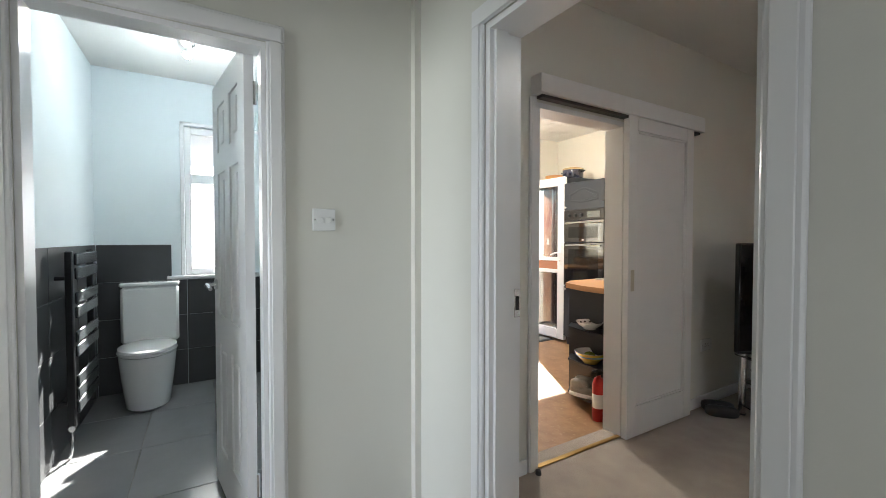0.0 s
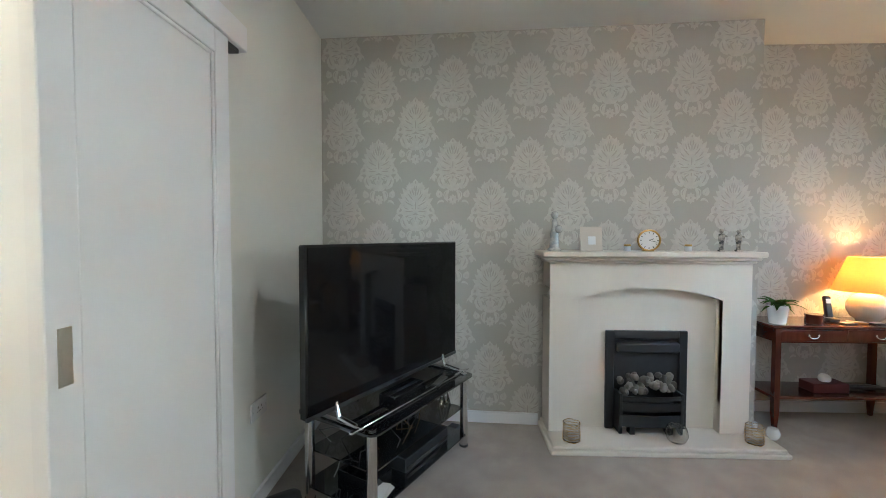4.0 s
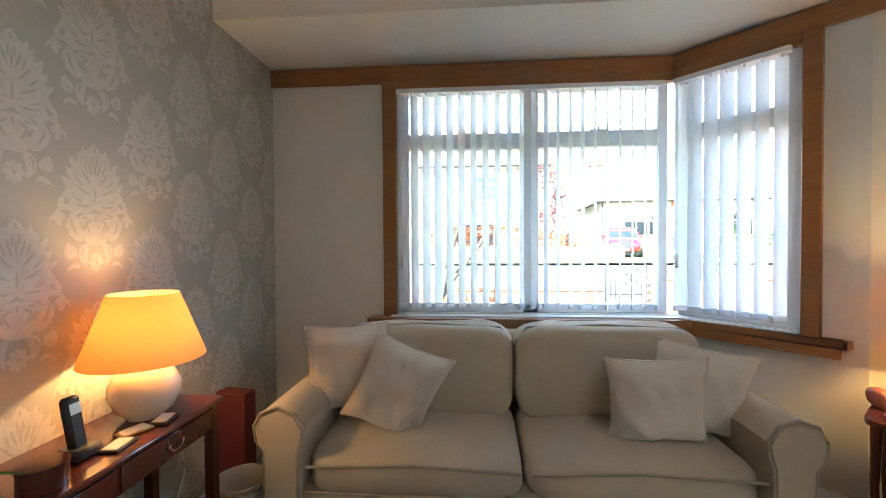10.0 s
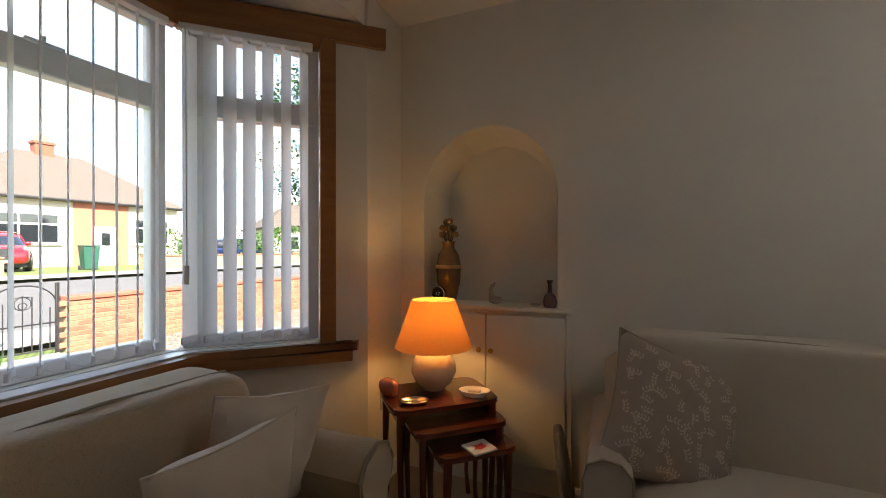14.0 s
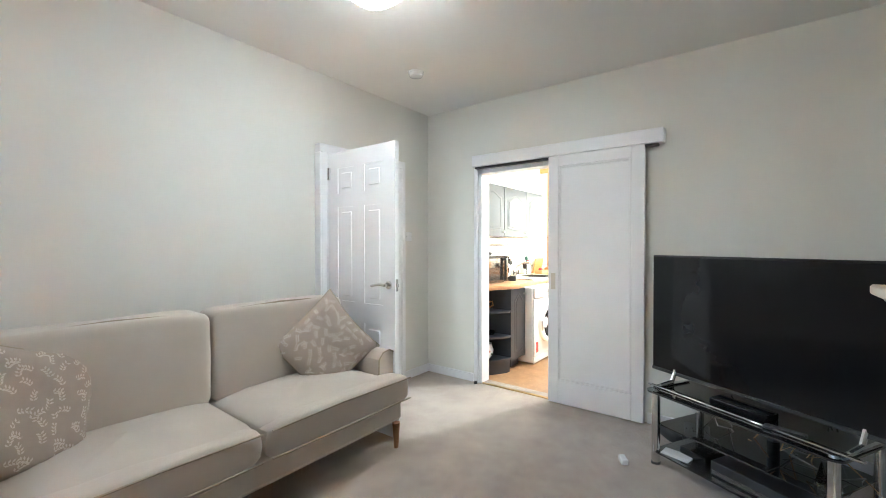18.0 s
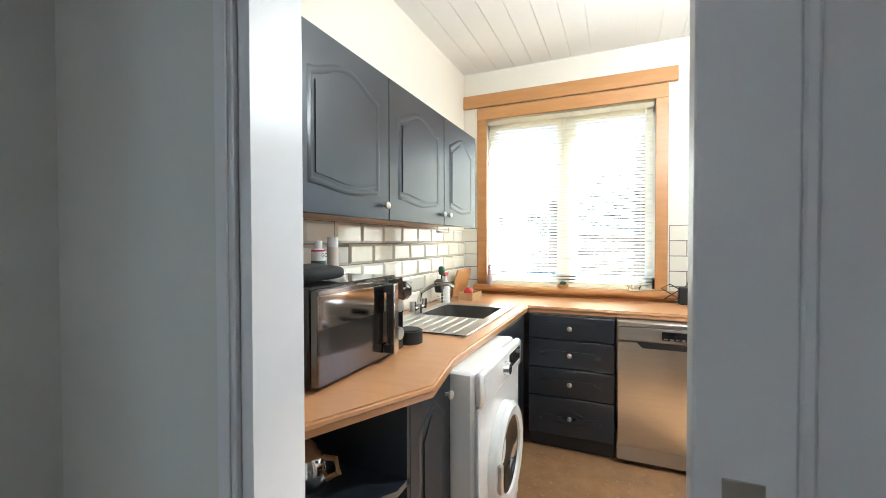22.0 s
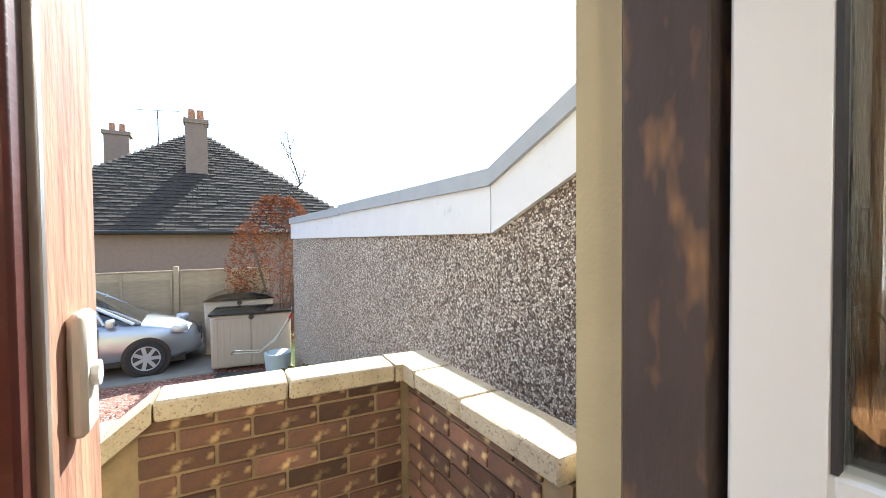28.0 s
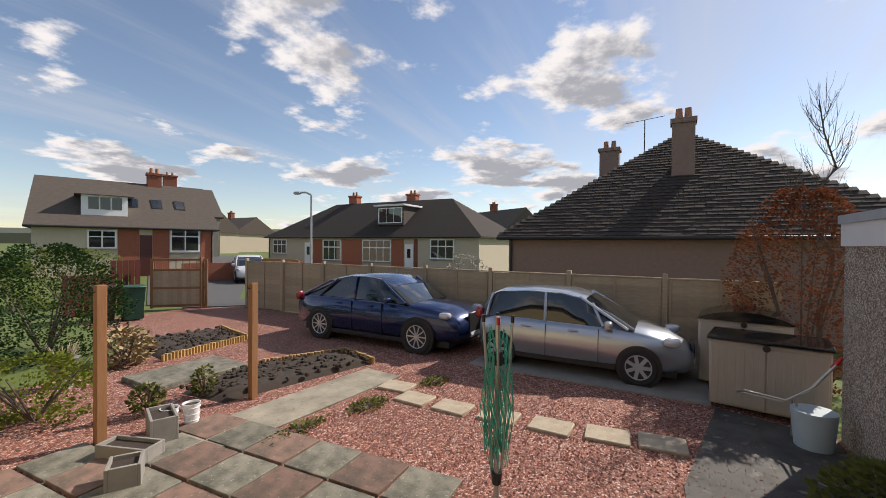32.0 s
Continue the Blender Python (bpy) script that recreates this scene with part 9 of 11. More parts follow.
# stepping stones and flags
t = thing("stepping_stones", "row of pale square stepping stones", "stepping stones", kind="structure")
sm = mesh_of(G().box((-0.26, -0.21, 0), (0.26, 0.21, 0.05), 0.012), COPE)
for k, (x, y) in enumerate(((-8.55, -1.75), (-8.55, -1.1), (-8.6, -0.42), (-8.65, 0.28), (-8.75, 0.95), (-8.85, 1.55), (-8.85, -2.3))):
    piece("stone", sm, t, (x, y, GZ), (0, 0, random.uniform(-0.1, 0.1) + 1.57))
t = thing("patio", "chequered grey and red concrete flags", "paving", kind="structure")
fg, fr = mesh_of(G().box((-0.29, -0.29, 0), (0.29, 0.29, 0.045), 0.006), FLAG), mesh_of(G().box((-0.29, -0.29, 0), (0.29, 0.29, 0.045), 0.006), FLAGR)
pm = Matrix.Translation((-6.55, -2.25, GZ)) @ Matrix.Rotation(radians(4), 4, "Z")
for i in range(6):
    for j in range(9):
        p = pm @ Vector((i * 0.62, -0.0 + (j - 3) * 0.62 * 0.98, random.uniform(-0.004, 0.008)))
        if (i == 0 and j > 6) or p.y < -4.0:
            continue
        piece("flag", fr if (i + j) % 2 else fg, t, p, (0, 0, radians(4)))

# porch: landing, parapet of brick with stone coping, steps
PX, PY, CZ = -3.80, 2.835, 0.80
structure("porch_floor", G().box((-4.0, 1.25, -1.1), (-2.802, 3.0, -0.045)), CONC, "grey concrete porch landing", "floor")
t = thing("porch_steps", "concrete steps down to the garden", "steps", kind="structure")
for k in range(5):
    part("step", G().box((-4.0, 1.25 - 0.28 * (k + 1), GZ - 0.1), (-2.92, 1.25 - 0.28 * k - 0.001, -0.045 - 0.2 * (k + 1) + 0.0), 0.01), CONC, t)
# the front run turns four degrees from the house wall
fm = Matrix.Translation((PX, PY, 0)) @ Matrix.Rotation(radians(-4.0), 4, "Z")
porch = thing("porch_parapet", "old brick porch parapet with sandstone coping", "parapet", kind="structure")
part("core", G().box((-0.125, -0.90, GZ), (-0.004, 0.11, CZ - 0.07), m=fm).box((PX, PY + 0.016, GZ), (-2.93, 2.975, CZ - 0.07)), MORTAR, porch, "sandy mortar core")
slope = [(-0.90, CZ - 0.07), (-2.3, -0.45), (-2.3, GZ), (-0.90, GZ)]
part("stair_wall", G().prism(slope, -0.125, -0.004, fm @ Matrix(((0, 0, 1, 0), (1, 0, 0, 0), (0, 1, 0, 0), (0, 0, 0, 1)))), MORTAR, porch)
bk = [mesh_of(G().box((0, 0, 0), (w, 0.014, 0.064), 0.004), BRICKP) for w in (0.212, 0.101, 0.16)]
for r in range(11):
    z = -0.04 + r * 0.0735
    y = -0.90 + (0.111 if r % 2 else 0.0)
    if r % 2:
        piece("brick", bk[1], porch, fm @ Vector((0, -0.90, z)), (0, 0, radians(86)))
    while y < -0.05:
        me = bk[0] if -y > 0.215 else bk[1]
        piece("brick", me, porch, fm @ Vector((random.uniform(0.002, 0.006), y, z)), (0, random.uniform(-0.01, 0.01), radians(86)))
        y += 0.222 if me is bk[0] else 0.111
    x = PX + 0.012 + (0.105 if r % 2 else 0)
    if r % 2:
        piece("brick", bk[1], porch, (PX + 0.009, PY + 0.004, z))
    while x < -3.03:
        me = bk[0] if -2.94 - x > 0.22 else bk[1]
        piece("brick", me, porch, (x, PY + random.uniform(0.002, 0.006), z))
        x += 0.222 if me is bk[0] else 0.111
for a, b in ((-0.855, -0.455), (-0.451, -0.051)):
    part("coping_stone", G().box((-0.145, a, CZ - 0.068), (0.022, b, CZ), 0.008, m=fm), COPE, porch)
part("coping_stone", G().prism([tuple((fm @ Vector(p))[:2]) for p in ((-0.145, -0.047, 0), (0.022, -0.047, 0), (0.022, -0.018, 0))] + [(PX + 0.12, PY - 0.022), (PX + 0.12, PY + 0.145), (PX - 0.125, PY + 0.145)], CZ - 0.068, CZ), COPE, porch)
for a, b in ((PX + 0.124, -3.36), (-3.356, -2.935)):
    part("coping_stone", G().box((a, PY - 0.022, CZ - 0.068), (b, PY + 0.145, CZ), 0.008), COPE, porch)
for ya, za, yb, zb in ((-0.859, CZ, -0.99, CZ - 0.105), (-0.994, CZ - 0.108, -1.5, CZ - 0.51), (-1.504, CZ - 0.513, -2.3, CZ - 1.15)):
    vs = [fm @ Vector(p) for p in ((-0.145, ya, za), (0.022, ya, za), (0.022, yb, zb), (-0.145, yb, zb), (-0.145, ya, za - 0.068), (0.022, ya, za - 0.068), (0.022, yb, zb - 0.068), (-0.145, yb, zb - 0.068))]
    part("coping_stone", G().add(vs, [(0, 1, 2, 3), (7, 6, 5, 4), (0, 4, 5, 1), (1, 5, 6, 2), (2, 6, 7, 3), (3, 7, 4, 0)]), COPE, porch)
structure("door_reveal", G().box((-2.905, BD[1] - 0.03, -0.04), (-2.792, BD[1] + 0.13, 2.6)), RENDERC, "cream rendered edge beside the back door")
structure("house_back_wall", G().box((-2.92, -6, -1.2), (-2.901, -1.04, 2.9)).box((-2.92, -1.04, -1.2), (-2.901, -0.49, 0.92)).box((-2.92, -1.04, 2.21), (-2.901, -0.49, 2.9)).box((-2.92, -0.49, -1.2), (-2.901, -0.12, 2.9)).box((-2.92, -0.12, -1.2), (-2.901, BD[0] - 0.02, 0.9)).box((-2.92, -0.12, 2.3), (-2.901, 4.4, 2.9)).box((-2.92, BD[1] + 0.131, -1.2), (-2.901, 4.4, 2.3)).box((-2.92, 1.5, 0.9), (-2.901, BD[0] - 0.02, 2.3)).box((-2.92, -0.12, 0.9), (-2.901, 0.22, 2.3)), RENDERC, "cream rendered back wall of the house")
t = thing("house_roof", "dark tiled roof of the house", "roof", kind="structure")
part("roof_slab", G().box((-3.15, -6.2, 2.78), (5.3, 4.6, 2.86)), ROOFT, t)
t = thing("door_bell", "cream plastic door bell push", "door bell", pose(-2.70, BD[0] + 0.0305, 1.20))
part("case", G().box((-0.02, 0, -0.045), (0.02, 0.012, 0.05), 0.004), CREAMAP, t)
part("button", G().cyl((0, 0.012, 0.0), (0, 0.017, 0.0), 0.010), PORC, t)

# garage
t = thing("garage", "flat-roofed garage with pebbledash walls", "garage", kind="structure")
gx0, gk, gx1, gy = -10.1, -4.09, -2.93, 3.53
rise2 = lambda x: 0 if x < gk else (x - gk) * 0.42
part("side_wall", G().prism([(gx0, GZ - 0.1), (gx1, GZ - 0.1), (gx1, 1.33 + rise2(gx1)), (gk, 1.335), (gx0, 1.335)], gy, gy + 0.15, Matrix(((1, 0, 0, 0), (0, 0, 1, 0), (0, 1, 0, 0), (0, 0, 0, 1)))), HARL, t, "exposed pebble panels")
part("end_wall", G().box((gx0, gy + 0.15, GZ - 0.1), (gx0 + 0.15, 6.6, 1.335)), HARL, t)
q = G()
rng = random.Random(4)
for k in range(9000):
    x = gx0 + (gx1 - gx0) * rng.random() ** 0.8
    z = rng.uniform(GZ, 1.32 + rise2(x) * 0.98)
    s = rng.uniform(0.003, 0.008)
    a = rng.uniform(0, 6.28)
    q.add([(x + s * math.cos(a), gy, z + s * math.sin(a)), (x + s * math.cos(a + 2.1), gy, z + s * math.sin(a + 2.1)), (x + s * math.cos(a + 4.2), gy, z + s * math.sin(a + 4.2)), (x, gy - s * 0.7, z)], [(0, 1, 3), (1, 2, 3), (2, 0, 3)])
ob = part("pebbles", q, mat("pale_pebble", (0.72, 0.66, 0.58), (0.40, 0.33, 0.27), 0.85, scale=70, sharp=0.2), t, "pebbles set in the wall", 0)
ob["kind"] = "stuff"
fy = Matrix(((1, 0, 0, 0), (0, 0, 1, 0), (0, 1, 0, 0), (0, 0, 0, 1)))
part("fascia_board", G().prism([(gx0 - 0.03, 1.335), (gk - 0.01, 1.335), (gk - 0.01, 1.60), (gx0 - 0.03, 1.62)], gy - 0.03, gy - 0.001, fy), FASCIA, t)
part("fascia_board", G().prism([(gk, 1.335), (gx1, 1.335 + rise2(gx1)), (gx1, 1.60 + rise2(gx1)), (gk, 1.60)], gy - 0.031, gy - 0.001, fy), FASCIA, t)
for a, b in ((gx0 - 0.05, -7.0), (-6.99, gk)):
    za = lambda x: 1.63 + (x - gx0) * -0.003
    part("edge_trim", G().prism([(a, 1.605), (b, 1.595), (b, 1.69), (a, 1.71)], gy - 0.055, gy + 0.03, fy), TRIMG, t)
part("edge_trim", G().prism([(gk, 1.595), (gx1, 1.595 + rise2(gx1)), (gx1, 1.69 + rise2(gx1)), (gk, 1.69)], gy - 0.055, gy + 0.03, fy), TRIMG, t)
part("flat_roof", G().box((gx0, gy + 0.03, 1.60), (gx1, 6.6, 1.66)), ROOFT, t)
part("end_fascia", G().box((gx0 - 0.03, gy, 1.335), (gx0 - 0.001, 6.6, 1.62)), FASCIA, t)

# fence
FX0 = -13.05
slat = mesh_of(G().add([(0.0, 0, 0), (0.0, 1.86, 0), (0.022, 1.86, 0.0), (0.022, 0, 0.0), (0.012, 0, 0.16), (0.012, 1.86, 0.16), (0.0, 1.86, 0.16), (0, 0, 0.16)], [(3, 2, 5, 4), (4, 5, 6, 7), (0, 3, 4, 7), (1, 6, 5, 2), (0, 1, 2, 3)]), FENCEW, 0)
batten = mesh_of(G().box((0.02, -0.02, 0), (0.045, 0.02, 1.66), 0.003), FENCEW)
cap = mesh_of(G().box((-0.01, 0, 0), (0.05, 1.86, 0.03), 0.004), FENCEW)
pst = mesh_of(G().box((-0.05, -0.05, 0), (0.05, 0.05, 1.80), 0.006), FENCEW)
for k in range(8):
    y = 3.45 - (k + 1) * 1.95 + 0.045
    t = thing("fence", "weathered overlap timber fence bay with capping", "fence", pose(FX0, y, GZ), "boundary fence")
    for i in range(11):
        piece("slat", slat, t, (0, 0, 0.02 + i * 0.15))
    for yy in (0.05, 0.93, 1.81):
        piece("batten", batten, t, (0, yy, 0.02))
    piece("cap_rail", cap, t, (0, 0, 1.69))
    pt = thing("fence_post", "square timber fence post", "fence post", pose(FX0 + 0.02, y - 0.045, GZ), "boundary fence posts")
    piece("post", pst, pt, (0, 0, 0))


# gates, posts, bins
def gate(m, w, label):
    t = thing("drive_gate", label, "gate", m, "drive gates")
    for x in (0, w - 0.09):
        part("stile", G().box((x, 0, 0.05), (x + 0.09, 0.06, 1.78), 0.005), POSTW, t)
    n = 11
    for k in range(n):
        part("board", G().box((0.09 + (w - 0.18) * k / n, 0.02, 0.08), (0.09 + (w - 0.18) * (k + 1) / n - 0.006, 0.04, 1.42), 0.003), FENCEW, t)
    for z in (0.1, 0.72, 1.36, 1.72):
        part("rail", G().box((0.09, 0.0, z), (w - 0.09, 0.055, z + 0.08), 0.004), POSTW, t)
    for k in range(8):
        x = 0.14 + (w - 0.28) * k / 7
        part("spindle", G().cyl((x, 0.03, 1.44), (x, 0.03, 1.72), 0.014, n=8), POSTW, t)
    for s in (0, 1):
        part("brace", G().tube([(0.1, -0.012 - 0.008 * s, 0.16 if s else 1.36), (w - 0.1, -0.012 - 0.008 * s, 1.36 if s else 0.16)], 0.035, 4), FENCEW, t)


gate(Matrix.Translation((-12.07, -13.0, GZ)) @ Matrix.Rotation(math.atan2(-1.29, 1.27), 4, "Z"), 1.80, "timber drive gate standing open")
gate(Matrix.Translation((-13.56, -9.95, GZ)) @ Matrix.Rotation(radians(-90), 4, "Z"), 2.0, "timber drive gate folded back")
for x, y, h in ((-5.55, -4.15, 1.86), (-7.35, -3.9, 1.76), (-11.9, -13.1, 1.85)):
    t = thing("timber_post", "tall square brown timber post", "post", pose(x, y, GZ), "timber posts")
    part("post", G().box((-0.05, -0.05, 0), (0.05, 0.05, h), 0.006), POSTW, t)
    part("hook", G().tube([(0.05, 0, h - 0.08), (0.09, 0, h - 0.08), (0.10, 0, h - 0.05)], 0.006), BLACK, t)
    part("hook", G().tube([(-0.05, 0, h - 0.16), (-0.09, 0, h - 0.16), (-0.10, 0, h - 0.13)], 0.006), BLACK, t)


def wheelie(m, label, material, group="wheeled bins"):
    t = thing("wheelie_bin", label, "wheelie bin", m, group)
    part("body", G().add([(-0.22, -0.25, 0.06), (0.22, -0.25, 0.06), (0.22, 0.25, 0.06), (-0.22, 0.25, 0.06), (-0.28, -0.33, 0.98), (0.28, -0.33, 0.98), (0.28, 0.35, 0.98), (-0.28, 0.35, 0.98)], [(3, 2, 1, 0), (4, 5, 6, 7), (0, 1, 5, 4), (1, 2, 6, 5), (2, 3, 7, 6), (3, 0, 4, 7)]), material, t)
    part("lid", G().box((-0.30, -0.37, 0.985), (0.30, 0.37, 1.05), 0.02), material, t)
    part("handle", G().tube([(-0.2, 0.40, 0.95), (0.2, 0.40, 0.95)], 0.018).box((-0.22, 0.34, 0.93), (-0.18, 0.40, 0.97)).box((0.18, 0.34, 0.93), (0.22, 0.40, 0.97)), material, t)
    for x in (-0.25, 0.25):
        part("wheel", G().cyl((x - 0.025, 0.25, 0.1), (x + 0.025, 0.25, 0.1), 0.1, n=18), RUBBER, t)


wheelie(pose(-9.55, -12.6, GZ, 0, 0, 160), "green wheeled bin with a closed lid", GREENP)
wheelie(pose(-9.0, -13.1, GZ, 0, 0, 165), "dark maroon wheeled bin behind the green one", mat("maroon_plastic", (0.05, 0.015, 0.018), (0.04, 0.012, 0.014), 0.5))
t = thing("wooden_side_fence", "dark stained board fence by the gate", "fence")
for k in range(12):
    part("board", G().box((-10.6 + 0.17 * k, -14.55 - 0.02 * k, GZ), (-10.45 + 0.17 * k, -14.53 - 0.02 * k, GZ + (1.75 if k < 5 else 1.3)), 0.003), REDWOOD, t)

# storage boxes and the hand truck
def store(m, w, d, h, label, curved):
    t = thing("storage_box", label, "storage box", m, "garden storage boxes")
    part("body", G().box((0, 0, 0.06), (d, w, h), 0.02), RESIN, t)
    for k in (0, 1):
        dd = part("door", G().box((d, 0.03 + k * (w / 2 - 0.02), 0.1), (d + 0.02, w / 2 - 0.01 + k * (w / 2 - 0.02), h - 0.06), 0.006), RESIN, t)
        for i in range(5):
            part("rib", G().box((d + 0.02, 0.09 + k * (w / 2 - 0.02) + i * 0.1, 0.14), (d + 0.024, 0.12 + k * (w / 2 - 0.02) + i * 0.1, h - 0.1), 0.002), RESIN, dd)
    part("catch", G().cyl((d + 0.02, w / 2, h - 0.05), (d + 0.035, w / 2, h - 0.05), 0.045, n=16), BLACK, t)
    if curved:
        mm = Matrix(((0, 0, 1, 0), (1, 0, 0, 0), (0, 1, 0, 0), (0, 0, 0, 1)))
        pts = [(w * i / 12, h + 0.02 + 0.14 * math.sin(math.pi * i / 12) ** 0.7) for i in range(13)]
        part("lid", G().prism([(-0.02, h), (w + 0.02, h)] + pts[::-1], -0.03, d + 0.04, mm), BLACKG, t, "glossy curved black lid")
    else:
        part("lid", G().box((-0.03, -0.03, h), (d + 0.05, w + 0.03, h + 0.05), 0.015), BLACKG, t, "wet black lid")


store(Matrix.Translation((-11.3, 2.25, GZ + 0.03)) @ Matrix.Rotation(radians(-10), 4, "Z"), 1.32, 0.80, 1.0, "beige plastic storage box with a black lid", False)
store(Matrix.Translation((-12.5, 2.12, GZ + 0.03)) @ Matrix.Rotation(radians(-6), 4, "Z"), 1.25, 0.90, 1.12, "beige plastic storage box with a curved lid", True)
t = thing("sack_truck", "upturned steel sack truck with red grips", "sack truck", pose(-9.75, 2.95, GZ))
part("frame", G().tube([(0, -0.5, 0.55), (0, -0.1, 0.50), (0, 0.15, 0.7), (0, 0.35, 1.0)], 0.014).tube([(-0.25, -0.55, 0.45), (-0.2, -0.1, 0.42), (-0.2, 0.15, 0.6), (-0.15, 0.35, 0.92)], 0.014).tube([(0, -0.5, 0.55), (-0.25, -0.55, 0.45)], 0.014).tube([(0, 0.0, 0.55), (0, 0, 0.0)], 0.014).tube([(-0.2, 0.0, 0.5), (-0.2, 0, 0.0)], 0.014), INOX, t)
for p in ((0, 0.35, 1.0), (-0.15, 0.35, 0.92)):
    part("grip", G().cyl(p, (p[0], p[1] + 0.05, p[2] + 0.09), 0.022), REDPL, t)
t = thing("water_tub", "pale blue plastic tub by the garage", "tub", pose(-9.7, 3.1, GZ))
part("tub", G().cyl((0, 0, 0), (0, 0, 0.45), 0.18, 0.22, 20), mat("pale_blue_plastic", (0.45, 0.55, 0.6), (0.4, 0.5, 0.55), 0.4), t)

# folded rotary dryer
t = thing("rotary_dryer", "folded rotary clothes dryer with green lines", "clothes dryer", pose(-6.32, 0.46, GZ) @ Matrix.Diagonal((1, 1, 0.93, 1)))
part("pole", G().cyl((0, 0, 0), (0, 0, 1.95), 0.02, n=12), INOX, t)
part("clamp", G().cyl((0, 0, 0.56), (0, 0, 0.66), 0.036, 0.045, 12), BLACK, t)
part("hub", G().cyl((0, 0, 1.55), (0, 0, 1.66), 0.04, n=12), BLACK, t)
for k in range(4):
    a = k * math.pi / 2 + 0.4
    part("arm", G().tube([(0.035 * math.cos(a), 0.035 * math.sin(a), 0.67), (0.11 * math.cos(a), 0.11 * math.sin(a), 1.9)], 0.010), INOX, t)
    part("arm_tip", G().cyl((0.11 * math.cos(a), 0.11 * math.sin(a), 1.9), (0.112 * math.cos(a), 0.112 * math.sin(a), 1.96), 0.014), REDPL if k == 0 else BLACK, t)
for k in range(26):
    a, b = random.uniform(0, 6.28), random.uniform(0, 6.28)
    r0, r1 = random.uniform(0.05, 0.12), random.uniform(0.08, 0.15)
    part("line", G().tube([(r0 * math.cos(a), r0 * math.sin(a), random.uniform(1.6, 1.88)), (r1 * math.cos(b), r1 * math.sin(b), random.uniform(1.0, 1.3)), (r0 * math.cos(b + 1), r0 * math.sin(b + 1), random.uniform(0.66, 0.9)), (r1 * math.cos(a + 0.5), r1 * math.sin(a + 0.5), random.uniform(1.1, 1.8))], 0.004, 4), TEAL, t)

# pots beside the path
for x, y in ((-6.15, -3.85), (-6.38, -3.78)):
    t = thing("flower_pot", "white plastic pot with soil", "flower pot", pose(x, y, GZ + 0.03), "white pots")
    part("pot", G().lathe([(0, 0), (0.085, 0), (0.10, 0.24), (0.108, 0.26), (0.098, 0.26), (0.08, 0.2), (0, 0.2)], n=24), PORC, t)
    for i in range(3):
        part("rope_band", G().tube([(0.09 * math.cos(a) * (1 + 0.05 * i), 0.09 * math.sin(a) * (1 + 0.05 * i), 0.05 + 0.08 * i) for a in np.linspace(0, 6.2832, 25)], 0.006, 5), PORC, t)
    part("soil", G().cyl((0, 0, 0.2), (0, 0, 0.235), 0.09, n=18), EARTH, t)


def trough(m, w, d, h, label, name="planter"):
    t = thing(name, label, "planter", m, "concrete planters")
    for a, b in (((0, 0, 0), (w, 0.03, h)), ((0, d - 0.03, 0), (w, d, h)), ((0, 0.03, 0), (0.03, d - 0.03, h)), ((w - 0.03, 0.03, 0), (w, d - 0.03, h))):
        part("side", G().box(a, b, 0.004), CONC, t)
    part("soil", G().box((0.03, 0.03, 0), (w - 0.03, d - 0.03, h - 0.04)), EARTH, t)
    return t


trough(pose(-5.95, -4.0, GZ + 0.02, 0, 0, 70), 0.5, 0.28, 0.30, "brick-patterned grey concrete planter on the paving")
trough(pose(-5.35, -3.75, GZ + 0.02, 0, 0, 110), 0.62, 0.26, 0.16, "low pale stone trough beside the timber post")
trough(pose(-5.25, -3.15, GZ + 0.02, 0, 0, 60), 0.30, 0.28, 0.24, "square stone planter of bare soil")
t = thing("garden_urn", "grey stone urn of dry stems", "urn", pose(-6.1, -6.9, GZ))
part("urn", G().lathe([(0, 0), (0.12, 0), (0.12, 0.04), (0.05, 0.10), (0.05, 0.16), (0.16, 0.30), (0.20, 0.46), (0.22, 0.48), (0.18, 0.48), (0, 0.4)], n=22), CONC, t)
q = G()
for k in range(40):
    a = random.uniform(0, 6.28)
    q.tube([(0.08 * math.cos(a), 0.08 * math.sin(a), 0.42), (0.2 * math.cos(a), 0.2 * math.sin(a), random.uniform(0.55, 0.75))], 0.005, 4)
part("dry_stems", q, COPE, t)
t = thing("shed_slab", "mossy stone slab in the bed", "slab", pose(-7.5, -5.9, GZ))
part("slab", G().box((-0.8, -0.55, 0), (0.8, 0.55, 0.09), 0.02), FLAG, t)


# ---- plants ----
def limbs(seed, h, r, spread, depth, kids=4, first=0.35):
    """Trunk and limbs as tapering tubes, and the tips of the twigs."""
    rng = random.Random(seed)
    g, tips = G(), []

    def grow(p, d, ln, rad, lv):
        pts, rr = [p], [rad]
        for i in range(4):
            d = (d + Vector((rng.uniform(-1, 1), rng.uniform(-1, 1), rng.uniform(-0.3, 0.6))) * 0.16).normalized()
            p = p + d * ln / 4
            pts.append(p); rr.append(rad * (1 - 0.17 * (i + 1)))
        g.tube(pts, rr, 7 if lv == 0 else (5 if lv == 1 else 3))
        if lv >= depth:
            tips.extend(pts[2:])
            return
        for k in range(kids + (2 if lv == 0 else 0)):
            i = rng.choice((2, 3, 4)) if lv else rng.choice((1, 2, 3, 4))
            a = rng.uniform(0, 6.28)
            nd = (d * (1 - spread * 0.6) + Vector((math.cos(a), math.sin(a), rng.uniform(0.0, 0.7))) * spread).normalized()
            grow(pts[i], nd, ln * rng.uniform(0.5, 0.72), rr[i] * 0.62, lv + 1)

    grow(Vector((0, 0, 0)), Vector((0, 0, 1)), h * first * 1.6, r, 0)
    return g, tips


